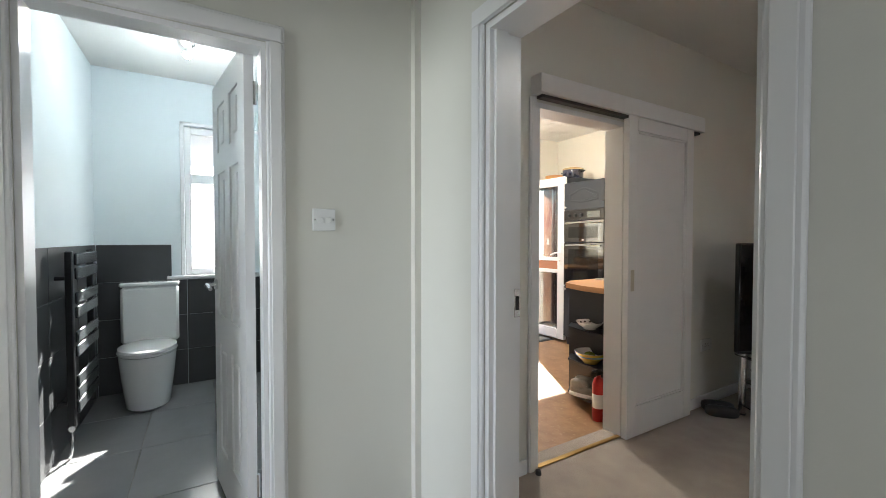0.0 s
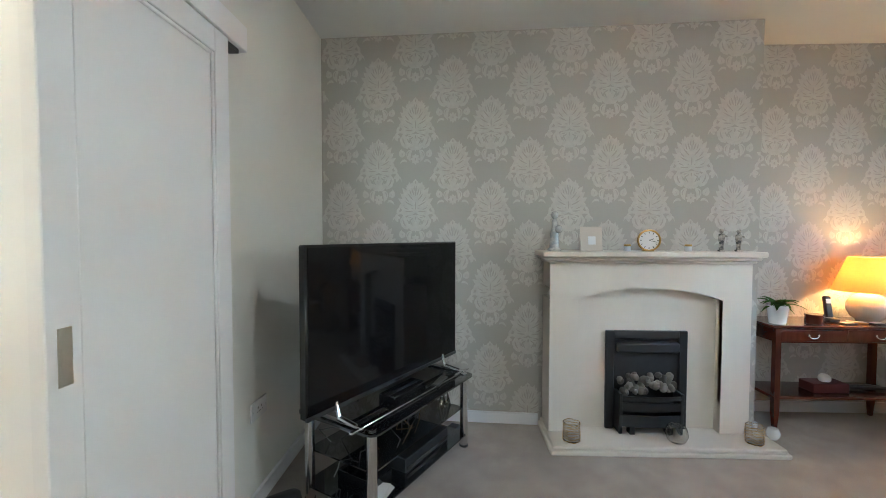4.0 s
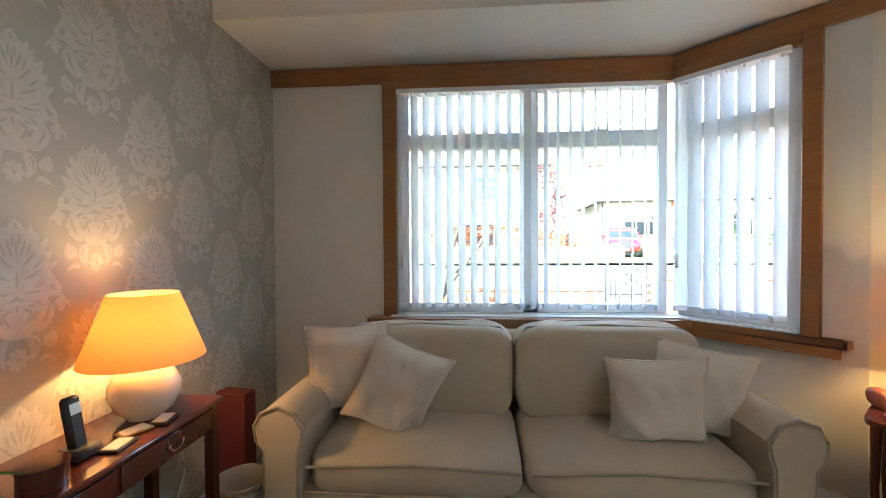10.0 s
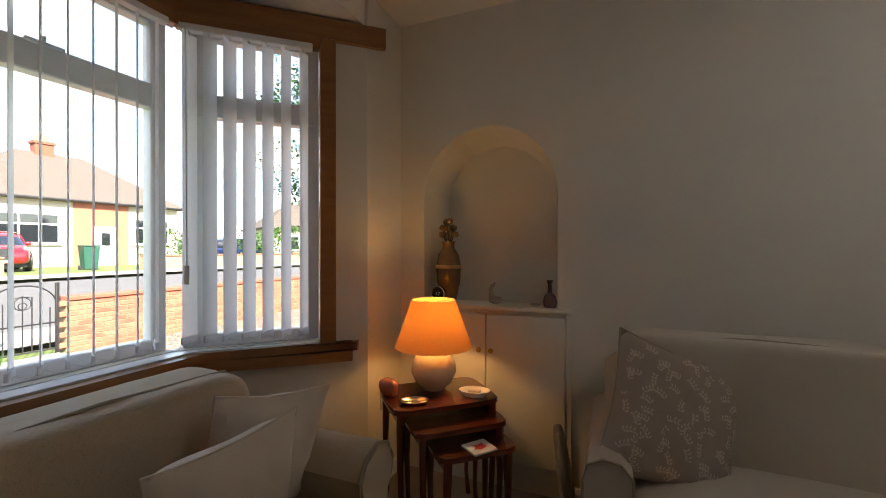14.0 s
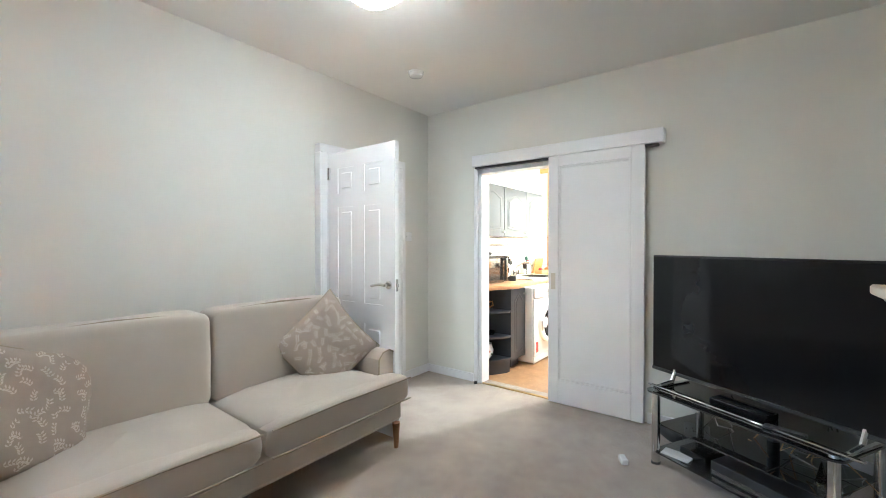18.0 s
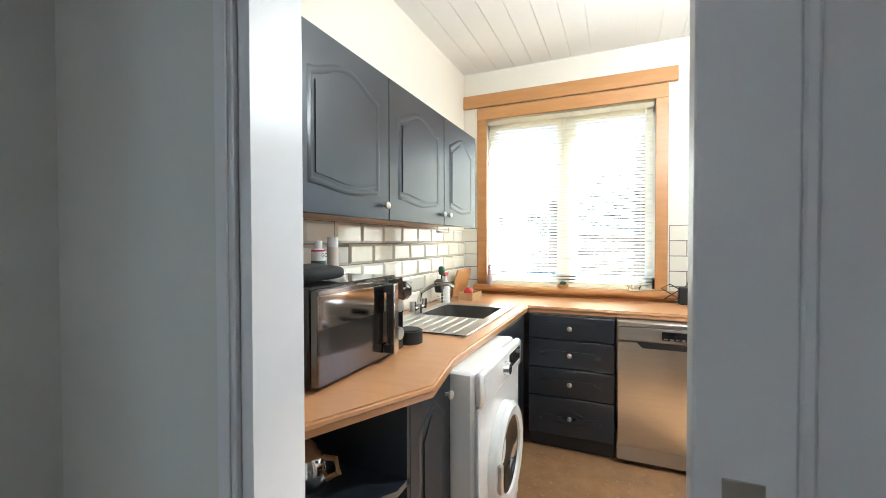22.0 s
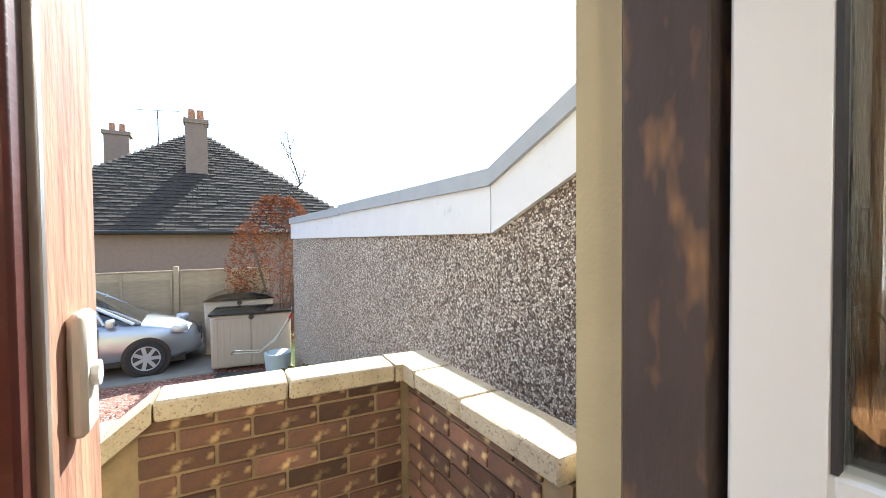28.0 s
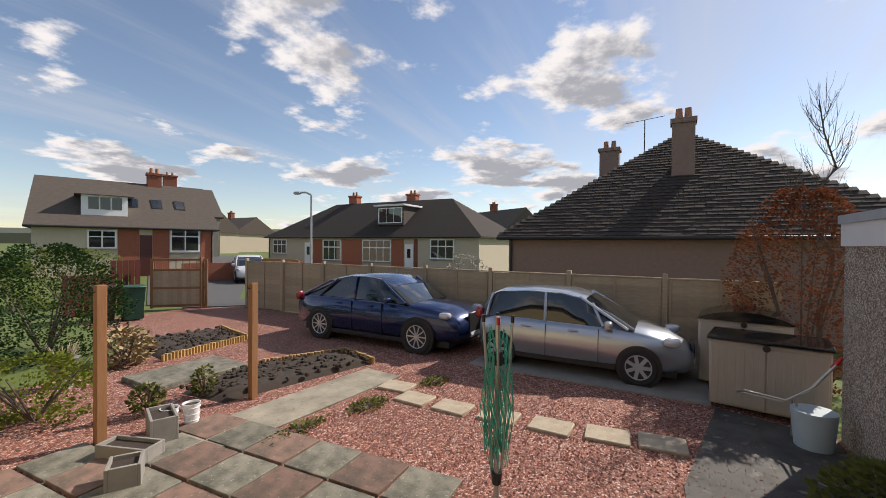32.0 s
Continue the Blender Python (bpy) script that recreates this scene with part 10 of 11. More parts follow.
def tree(name, label, m, seed, h, r, spread, depth, leaf=None, count=0, size=0.05, clump=0.3, kids=4, first=0.35, group=""):
    t = thing(name, label, "tree", m, group)
    g, tips = limbs(seed, h, r, spread, depth, kids, first)
    part("trunk", g, BARK, t)
    if leaf:
        q = G()
        rng = random.Random(seed + 1)
        for k in range(count):
            p = rng.choice(tips) + Vector((rng.gauss(0, clump), rng.gauss(0, clump), rng.gauss(0, clump * 0.8)))
            leaf_quad(q, p, (rng.uniform(-1, 1), rng.uniform(-1, 1), rng.uniform(-0.8, 0.6)), size * rng.uniform(0.3, 0.5), size * rng.uniform(0.8, 1.3))
        c = part("crown", q, leaf, t, "", 0)
        c["kind"] = "stuff"
    return t


def bush(name, label, m, seed, rx, ry, h, leaf, count, size, category="bush", gap=-9.0):
    t = thing(name, label, category, m)
    rng = random.Random(seed)
    st, q = G(), G()
    for k in range(9):
        a = rng.uniform(0, 6.28)
        st.tube([(0, 0, 0), (rx * 0.4 * math.cos(a), ry * 0.4 * math.sin(a), h * 0.5), (rx * 0.7 * math.cos(a), ry * 0.7 * math.sin(a), h * 0.85)], [0.02, 0.012, 0.005], 5)
    for k in range(count):
        a, u, w = rng.uniform(0, 6.28), rng.random() ** 0.4, rng.random()
        lump = 1 + 0.25 * noise.noise(Vector((math.cos(a) * 2 + seed, math.sin(a) * 2, w * 4)))
        prof = math.sin(math.pi * min(1, 0.12 + 0.85 * w)) ** 0.6
        p = (rx * u * prof * lump * math.cos(a), ry * u * prof * lump * math.sin(a), h * w * (0.85 + 0.15 * lump))
        if noise.noise(Vector(p) * 2.6 + Vector((seed, 0, 0))) < gap:
            continue
        leaf_quad(q, p, (math.cos(a) + rng.uniform(-0.6, 0.6), math.sin(a) + rng.uniform(-0.6, 0.6), rng.uniform(-0.3, 1)), size * rng.uniform(0.3, 0.5), size * rng.uniform(0.8, 1.4))
    part("branchwork", st, BARK, t)
    c = part("foliage", q, leaf, t, "", 0)
    c["kind"] = "stuff"
    return t


bush("beech_tree", "young beech holding copper-brown winter leaves", pose(-12.4, 3.55, GZ), 12, 0.95, 1.12, 3.35, LEAFB, 15000, 0.052, "tree", -0.04)

def upright_tree(name, label, m, seed, h, r):
    """A slender leafless tree: one leader with steep side branches and fine upright twigs."""
    t = thing(name, label, "tree", m)
    rng = random.Random(seed)
    lead = [Vector((rng.gauss(0, 0.03) * k, rng.gauss(0, 0.03) * k, h * k / 9)) for k in range(10)]
    tr = part("trunk", G().tube(lead, [r * (1 - 0.095 * k) for k in range(10)], 7), BARK, t)
    q, tw = G(), G()
    for k in range(46):
        z = h * (0.34 + 0.64 * (k / 46) ** 0.9)
        i = min(8, int(z / h * 9))
        p = lead[i].lerp(lead[i + 1], z / h * 9 - i)
        a, ln = rng.uniform(0, 6.28), (0.35 + 1.15 * (1 - z / h)) * rng.uniform(0.6, 1.15)
        pts = [p + Vector((math.cos(a), math.sin(a), 0)) * ln * 0.55 * (u ** 0.8) + Vector((0, 0, ln * (0.25 * u + 0.65 * u * u))) for u in (0, 0.3, 0.65, 1)]
        q.tube(pts, [0.009, 0.007, 0.005, 0.002], 4)
        for n in range(6):
            b = pts[1].lerp(pts[3], rng.random())
            e = a + rng.uniform(-1.3, 1.3)
            l2 = rng.uniform(0.14, 0.38)
            tw.tube([b, b + Vector((math.cos(e) * 0.35, math.sin(e) * 0.35, 0.5)) * l2, b + Vector((math.cos(e) * 0.5, math.sin(e) * 0.5, 1.1)) * l2], [0.0035, 0.0025, 0.0015], 3)
    part("branchwork", q, BARK, tr)["kind"] = "stuff"
    part("twig_spray", tw, BARK, tr)["kind"] = "stuff"


upright_tree("bare_tree", "slender upright bare tree rising above the fence", pose(-13.4, 4.0, GZ), 31, 5.05, 0.055)
bush("weeds", "feathery olive-green shrub against the garage", pose(-6.3, 3.05, GZ), 2, 0.75, 0.45, 1.05, LEAFO, 8500, 0.055, gap=-0.08)
bush("weeds", "tall olive weeds beside the garage wall", pose(-7.5, 3.05, GZ), 6, 0.65, 0.45, 0.75, LEAFO, 3200, 0.05)
bush("holly_bush", "dense dark green holly bush", pose(-6.6, -9.3, GZ), 3, 1.35, 1.3, 2.3, LEAFD, 13000, 0.055, gap=-0.10)
bush("shrub", "low yellow-green shrub in the bed", pose(-5.4, -5.6, GZ), 9, 0.8, 0.7, 0.85, LEAFY, 4600, 0.05, gap=-0.02)
bush("shrub", "clump of pale dry leaves in the bed", pose(-7.2, -7.5, GZ), 14, 0.45, 0.45, 0.7, mat("dry_leaf", (0.36, 0.28, 0.15), (0.28, 0.21, 0.11), 0.9), 600, 0.10)
bush("shrub", "small green plant in the dug bed", pose(-7.0, -4.55, GZ + 0.06), 15, 0.16, 0.16, 0.42, LEAFO, 260, 0.05)
bush("shrub", "spiky green plant by the planter", pose(-6.25, -4.6, GZ + 0.06), 16, 0.2, 0.2, 0.36, LEAFO, 260, 0.06)
bush("shrub", "low green weeds along the path edge", pose(-8.0, -2.2, GZ), 17, 0.4, 0.2, 0.07, LEAFO, 300, 0.045)
bush("shrub", "green grass tuft in the gravel", pose(-9.35, -1.9, GZ), 18, 0.28, 0.22, 0.07, LEAFO, 220, 0.045)
bush("shrub", "grass growing between gravel and path", pose(-6.9, -2.45, GZ), 19, 0.5, 0.15, 0.06, LEAFO, 280, 0.045)
bush("hedge", "clipped green hedge at the lawn edge", pose(-9.6, -17.5, GZ), 20, 2.2, 1.0, 2.1, LEAFY, 3000, 0.09, "hedge")
bush("shrub", "twiggy white-flowering shrub beyond the fence", pose(-14.6, -3.9, GZ), 22, 0.9, 0.8, 2.1, mat("pale_blossom", (0.45, 0.42, 0.38), (0.3, 0.28, 0.22), 0.9), 900, 0.06)


# ---- vehicles ----
def loft(g, rings):
    n = len(rings[0])
    k = len(g.v)
    for r in rings:
        g.v += [tuple(p) for p in r]
    for i in range(len(rings) - 1):
        g.f += [(k + i * n + j, k + i * n + (j + 1) % n, k + (i + 1) * n + (j + 1) % n, k + (i + 1) * n + j) for j in range(n)]
    g.f += [tuple(range(k, k + n))[::-1], tuple(range(k + (len(rings) - 1) * n, k + len(rings) * n))]
    return g


def wheel(parent, x, y, r, w, side, spokes, dark):
    mm = pose(x, y, r, 0, 0, 0)
    a0, a1 = (y - side * w, y) if side > 0 else (y + w, y)
    ty = part("wheel", G().lathe([(r * 0.66, -0.0), (r * 0.9, -0.01), (r, 0.03), (r, w - 0.03), (r * 0.9, w), (r * 0.66, w)], n=36, m=Matrix.Translation((x, y + (0.01 if side > 0 else -0.01), r)) @ Matrix.Rotation(radians(90 * side), 4, "X")), RUBBER, parent, "black tyre")
    q = G()
    mr = Matrix.Translation((x, y + side * 0.004, r)) @ Matrix.Rotation(radians(-90 * side), 4, "X")
    q.tube([(r * 0.66 * math.cos(a), r * 0.66 * math.sin(a), 0) for a in np.linspace(0, 2 * math.pi, 37)], 0.013, 5, mr)
    for k in range(spokes):
        a = 2 * math.pi * k / spokes
        q.box((0.03, -0.016 if dark else -0.03, -0.01), (r * 0.66, 0.016 if dark else 0.03, 0.006), 0.004, mr @ Matrix.Rotation(a, 4, "Z"))
    q.cyl((0, 0, -0.02), (0, 0, 0.012), 0.05, n=18, m=mr)
    part("rim", q, LIGHTGL if dark else TRIMG, ty)
    part("hub_back", G().cyl((0, 0, -0.05), (0, 0, -0.035), r * 0.65, n=28, m=mr), BLACK, ty)


def car(name, label, m, spec, paint, group=""):
    """A car that points along +x; spec: length, width, stations of the body and of the cabin, wheel places."""
    t = thing(name, label, "car", m, group)
    L, Wd = spec["length"], spec["width"]
    rings = []
    for x, zb, zt, k in spec["body"]:
        w = Wd / 2 * k
        rings.append([(x, -w * 0.86, zb), (x, -w * 0.98, zb + 0.10), (x, -w, zb + (zt - zb) * 0.55), (x, -w * 0.965, zt - 0.07), (x, -w * 0.88, zt), (x, 0, zt + 0.035), (x, w * 0.88, zt), (x, w * 0.965, zt - 0.07), (x, w, zb + (zt - zb) * 0.55), (x, w * 0.98, zb + 0.10), (x, w * 0.86, zb)])
    body = part("body", loft(G(), rings), paint, t, smooth=50)
    rings = []
    for x, z0, z1, k in spec["cabin"]:
        w0, w1 = Wd / 2 * 0.90, Wd / 2 * k
        rings.append([(x, -w0, z0), (x, -(w0 * 0.5 + w1 * 0.5) * 1.01, (z0 + z1) / 2), (x, -w1, z1 - 0.02), (x, -w1 * 0.8, z1), (x, 0, z1 + 0.015), (x, w1 * 0.8, z1), (x, w1, z1 - 0.02), (x, (w0 * 0.5 + w1 * 0.5) * 1.01, (z0 + z1) / 2), (x, w0, z0)])
    part("window_band", loft(G(), rings), CARGLASS, t, "dark car glass", smooth=50)
    ro = [r for r in spec["cabin"] if r[2] > spec["roof_from"]]
    q = G()
    q2 = []
    for x, z0, z1, k in ro:
        w = Wd / 2 * k
        q2.append([(x, -w * 1.02, z1 - 0.035), (x, -w * 0.8, z1 + 0.012), (x, 0, z1 + 0.028), (x, w * 0.8, z1 + 0.012), (x, w * 1.02, z1 - 0.035), (x, 0, z1 - 0.0)])
    part("roof", loft(q, q2), paint, t, smooth=50)
    for s in (-1, 1):
        for (xa, za), (xb, zb) in spec["pillars"]:
            wa, wb = Wd / 2 * 0.905, Wd / 2 * 0.77
            part("pillar", G().tube([(xa, s * wa, za), ((xa + xb) / 2, s * (wa + wb) / 2 * 1.015, (za + zb) / 2), (xb, s * wb, zb)], 0.03, 5), paint, t)
        for x in spec["handles"]:
            part("door_handle", G().box((x - 0.09, s * Wd / 2 * 0.975, spec["belt"] - 0.13), (x + 0.09, s * (Wd / 2 * 0.975 + 0.03), spec["belt"] - 0.10), 0.008), paint, t)
        for x in spec["seams"]:
            part("door_seam", G().box((x - 0.004, s * Wd / 2 * 0.90, 0.30), (x + 0.004, s * (Wd / 2 + 0.003), spec["belt"] - 0.05)), BLACK, t)
        part("sill_trim", G().box((spec["wheels"][0] + 0.35, s * Wd / 2 * 0.93, 0.20), (spec["wheels"][1] - 0.35, s * (Wd / 2 * 0.985), 0.30), 0.01), BLACK, t)
        mx = spec["mirror"]
        part("wing_mirror", G().pad((mx - 0.07, s * (Wd / 2 * 0.93), spec["belt"] - 0.02), (mx + 0.07, s * (Wd / 2 * 0.93) + s * 0.20, spec["belt"] + 0.12) if s > 0 else (mx + 0.07, s * (Wd / 2 * 0.93), spec["belt"] + 0.12), 0.6, 6) if s > 0 else G().pad((mx - 0.07, -Wd / 2 * 0.93 - 0.20, spec["belt"] - 0.02), (mx + 0.07, -Wd / 2 * 0.93, spec["belt"] + 0.12), 0.6, 6), paint, t)
        hx, hz = spec["headlight"]
        part("headlight", G().pad((hx - 0.17, s * Wd / 2 * 0.84 - 0.14, hz - 0.07), (hx + 0.09, s * Wd / 2 * 0.84 + 0.06 * (1 if s > 0 else 1), hz + 0.07), 0.6, 8), LIGHTGL, t)
        tx, tz = spec["taillight"]
        part("tail_light", G().pad((tx - 0.05, s * Wd / 2 * 0.84 - 0.11, tz - 0.13), (tx + 0.10, s * Wd / 2 * 0.84 + 0.09, tz + 0.10), 0.6, 7), REDGL, t)
        for x in spec["wheels"]:
            part("wheel_arch", G().cyl((x, s * Wd / 2 * 0.80, spec["r"]), (x, s * (Wd / 2 * 0.99 + 0.004), spec["r"]), spec["r"] + 0.05, n=32), BLACK, t)
            wheel(t, x, s * (Wd / 2 + 0.004), spec["r"], 0.20, s, spec["spokes"], spec["spokes"] > 7)
    part("grille", G().box((L - 0.03, -0.32, 0.42), (L + 0.015, 0.32, spec["grille"]), 0.02), BLACK, t)
    part("number_plate", G().box((L + 0.005, -0.26, 0.34), (L + 0.025, 0.26, 0.45), 0.004), PORC, t)
    for x in (0.45, L - 0.55):
        part("underbody", G().box((x - 0.2, -Wd * 0.4, 0.16), (x + 0.3, Wd * 0.4, 0.3)), BLACK, t)
    return t


hatch = dict(length=4.0, width=1.72, r=0.305, spokes=7, wheels=(0.68, 3.19), belt=0.92, roof_from=1.30, mirror=2.72, handles=(1.25, 2.12), seams=(1.62, 2.55), headlight=(3.72, 0.76), taillight=(0.22, 0.98), grille=0.66,
             body=[(0.22, 0.34, 0.86, 0.80), (0.29, 0.26, 0.92, 0.93), (0.6, 0.2, 0.95, 0.99), (1.2, 0.19, 0.95, 1.0), (2.0, 0.19, 0.93, 1.0), (2.75, 0.19, 0.92, 0.99), (3.2, 0.2, 0.88, 0.97), (3.6, 0.22, 0.78, 0.92), (3.88, 0.26, 0.64, 0.80), (4.0, 0.32, 0.52, 0.62)],
             cabin=[(0.27, 0.90, 0.93, 0.86), (0.42, 0.92, 1.33, 0.72), (0.66, 0.92, 1.43, 0.74), (1.3, 0.92, 1.475, 0.76), (1.9, 0.91, 1.46, 0.76), (2.3, 0.90, 1.37, 0.75), (2.75, 0.89, 1.12, 0.80), (3.12, 0.88, 0.905, 0.85)],
             pillars=(((0.42, 0.92), (0.50, 1.38)), ((1.60, 0.92), (1.58, 1.45)), ((3.02, 0.90), (2.2, 1.40)), ((2.62, 0.92), (2.42, 1.30))))
suv = dict(length=4.75, width=1.90, r=0.37, spokes=10, wheels=(0.93, 3.80), belt=1.05, roof_from=1.36, mirror=3.05, handles=(1.55, 2.5), seams=(1.95, 2.85), headlight=(4.48, 0.86), taillight=(0.04, 1.02), grille=0.88,
           body=[(0.0, 0.42, 0.98, 0.80), (0.1, 0.32, 1.05, 0.93), (0.6, 0.26, 1.08, 0.99), (1.5, 0.25, 1.07, 1.0), (2.5, 0.25, 1.05, 1.0), (3.2, 0.25, 1.04, 0.99), (3.8, 0.26, 1.01, 0.98), (4.3, 0.28, 0.95, 0.93), (4.62, 0.30, 0.82, 0.84), (4.75, 0.36, 0.66, 0.70)],
           cabin=[(0.18, 1.03, 1.07, 0.84), (0.55, 1.05, 1.25, 0.74), (1.1, 1.05, 1.47, 0.72), (1.7, 1.05, 1.585, 0.72), (2.2, 1.05, 1.60, 0.73), (2.6, 1.04, 1.56, 0.73), (3.0, 1.03, 1.38, 0.76), (3.55, 1.02, 1.04, 0.84)],
           pillars=(((0.85, 1.05), (1.35, 1.50)), ((1.98, 1.06), (1.95, 1.575)), ((3.45, 1.04), (2.7, 1.52)), ((0.30, 1.05), (1.15, 1.45))))
car("hatchback_car", "silver five-door hatchback parked on concrete", pose(-11.76, -1.36 - 0.68, GZ + 0.036, 0, 0, 90), hatch, CARSILVER)
car("suv_car", "dark blue coupe-style SUV parked on gravel", pose(-11.68, -6.02 - 0.93, GZ + 0.013, 0, 0, 90), suv, CARBLUE)
z = ground_z(20, -4.5)
car("suv_car", "red SUV parked across the street", pose(28.6, -6.9, z + 0.02, 0, 0, 165), suv, CARRED)
car("hatchback_car", "blue hatchback parked across the street", pose(23.0, -13.6, ground_z(23, -15) + 0.02, 0, 0, -80), hatch, CARBLUE)
car("hatchback_car", "white hatchback parked up the side street", pose(-20.2, -22.5, ground_z(-20, -22) + 0.02, 0, 0, 60), hatch, CARWHITE)


# ---- houses ----
def house(name, label, m, w, d, base, eave, ridge, hip, wallm, roofm, windows=(), doors=(), chimneys=(), dormers=(), tiles=0, category="house"):
    """A house in its own frame: the front along x at y = 0, depth towards +y. windows: x, z, width, height."""
    t = thing(name, label, category, m)
    g = G().box((0, 0, base), (w, d, eave))
    if not hip:
        g.add([(0, 0, eave), (0, d, eave), (0, d / 2, ridge), (w, 0, eave), (w, d, eave), (w, d / 2, ridge)], [(0, 1, 2), (3, 5, 4), (0, 2, 5, 3), (1, 4, 5, 2)])
    part("wall", g, wallm, t)
    o = 0.3
    sl = (ridge - eave) / (d / 2)
    a, b, c, e = (-o, -o, eave - o * sl * 0.4), (w + o, -o, eave - o * sl * 0.4), (w + o, d + o, eave - o * sl * 0.4), (-o, d + o, eave - o * sl * 0.4)
    r0, r1 = (hip - 0.0, d / 2, ridge), (w - hip, d / 2, ridge)
    if not hip:
        r0, r1 = (-o * 0.3, d / 2, ridge), (w + o * 0.3, d / 2, ridge)
    lo = lambda p: (p[0], p[1], p[2] - 0.12)
    q = G().add([a, b, c, e, r0, r1, lo(a), lo(b), lo(c), lo(e)], [(0, 1, 5, 4), (2, 3, 4, 5), (1, 2, 5), (3, 0, 4), (6, 7, 1, 0), (7, 8, 2, 1), (8, 9, 3, 2), (9, 6, 0, 3), (9, 8, 7, 6)])
    rf = part("roof", q, roofm, t)
    if tiles:
        tg = G()
        A, B, C, D_ = Vector(a), Vector(b), Vector(r1), Vector(r0)
        nrm = (B - A).cross(D_ - A).normalized()
        rows = tiles
        for i in range(rows):
            u0, u1 = i / rows, (i + 1.25) / rows
            p0, p1 = A.lerp(D_, u0), B.lerp(C, u0)
            n = max(1, int((p1 - p0).length / 0.27))
            updir = ((D_ + C) / 2 - (A + B) / 2) / rows
            for k in range(n):
                s0 = p0.lerp(p1, (k + 0.03) / n); s1 = p0.lerp(p1, (k + 0.97) / n)
                jx = nrm * (0.030 + random.uniform(-0.006, 0.010))
                q1, q0 = s1 + updir * 1.2, s0 + updir * 1.2
                tg.add([s0 + jx, s1 + jx, q1 + nrm * 0.004, q0 + nrm * 0.004, s0, s1], [(0, 1, 2, 3), (4, 5, 1, 0)])
        tt = part("roof_tiles", tg, roofm, rf, "dark plain roof tiles", 0)
        tt["kind"] = "stuff"
    for x, z, ww, hh in windows:
        wn_ = part("window", G().box((x - 0.06, -0.05, z - 0.06), (x + ww + 0.06, 0.02, z + hh + 0.06), 0.01), UPVC, t)
        n = max(1, round(ww / 0.7))
        for k in range(n):
            part("pane", G().box((x + ww * k / n + 0.04, -0.058, z + 0.03), (x + ww * (k + 1) / n - 0.04, -0.0505, z + hh * 0.62)), CARGLASS, wn_)
            part("pane", G().box((x + ww * k / n + 0.04, -0.058, z + hh * 0.68), (x + ww * (k + 1) / n - 0.04, -0.0505, z + hh - 0.03)), CARGLASS, wn_)
        part("sill", G().box((x - 0.12, -0.12, z - 0.13), (x + ww + 0.12, 0.0, z - 0.061)), CONC, wn_)
    for x, z, ww, hh in doors:
        dd = part("door", G().box((x, -0.04, z), (x + ww, 0.02, z + hh), 0.01), UPVC, t)
        part("pane", G().box((x + ww * 0.3, -0.045, z + hh * 0.55), (x + ww * 0.7, -0.0405, z + hh * 0.85)), CARGLASS, dd)
    part("gutter", G().cyl((-o, -o - 0.04, eave - o * sl * 0.4 - 0.06), (w + o, -o - 0.04, eave - o * sl * 0.4 - 0.06), 0.06, n=8), BLACK, t)
    part("downpipe", G().cyl((0.1, -0.06, base), (0.1, -0.06, eave), 0.04, n=8), BLACK, t)
    for x, y, z0, z1, s in chimneys:
        ch = part("chimney", G().box((x - s, y - s * 0.7, z0), (x + s, y + s * 0.7, z1), 0.01).box((x - s * 1.15, y - s * 0.85, z1 - 0.16), (x + s * 1.15, y + s * 0.85, z1), 0.01), HARLB if wallm is HARLB else BRICKR, t)
        for k in (-0.4, 0.4):
            part("chimney_pot", G().cyl((x + k * s, y, z1), (x + k * s, y, z1 + 0.35), 0.12, 0.10, 12), TERRA, ch)
    for x, ww, z0, hh in dormers:
        yb = (z0 - eave) / sl
        dm_ = part("dormer", G().box((x, yb - 0.3, z0), (x + ww, yb + 2.0, z0 + hh)), ROOFG, t)
        part("dormer_roof", G().box((x - 0.25, yb - 0.55, z0 + hh), (x + ww + 0.25, yb + 2.2, z0 + hh + 0.16), 0.02), FASCIA, dm_)
        part("dormer_window", G().box((x + 0.12, yb - 0.34, z0 + 0.15), (x + ww - 0.12, yb - 0.30, z0 + hh - 0.1)), UPVC, dm_)
        for k in range(3):
            part("pane", G().box((x + 0.2 + (ww - 0.4) * k / 3 + 0.03, yb - 0.352, z0 + 0.22), (x + 0.2 + (ww - 0.4) * (k + 1) / 3 - 0.03, yb - 0.341, z0 + hh - 0.18)), CARGLASS, dm_)
    return t


# neighbour behind the fence: hipped bungalow, gable side towards us
hm = Matrix.Translation((-16.5, -3.2, 0)) @ Matrix.Rotation(radians(90), 4, "Z")
house("bungalow", "brown harled bungalow with a dark hipped roof", hm, 10.2, 9.5, GZ, 1.72, 5.55, 4.9, HARLB, ROOFT, chimneys=((5.09, 2.5, 2.9, 5.52, 0.33), (2.2, 7.5, 4.0, 5.9, 0.42)), tiles=34)
t = thing("television_aerial", "thin roof aerial on the bungalow", "aerial", pose(-21.5, 0.6, 6.0))
part("mast", G().cyl((0, 0, -1.0), (0, 0, 0.35), 0.02, n=6).cyl((0, -0.7, 0.3), (0, 0.7, 0.42), 0.012, n=6), BLACK, t)
hb = Matrix.Translation((-30, -33.0, 0)) @ Matrix.Rotation(radians(90), 4, "Z")
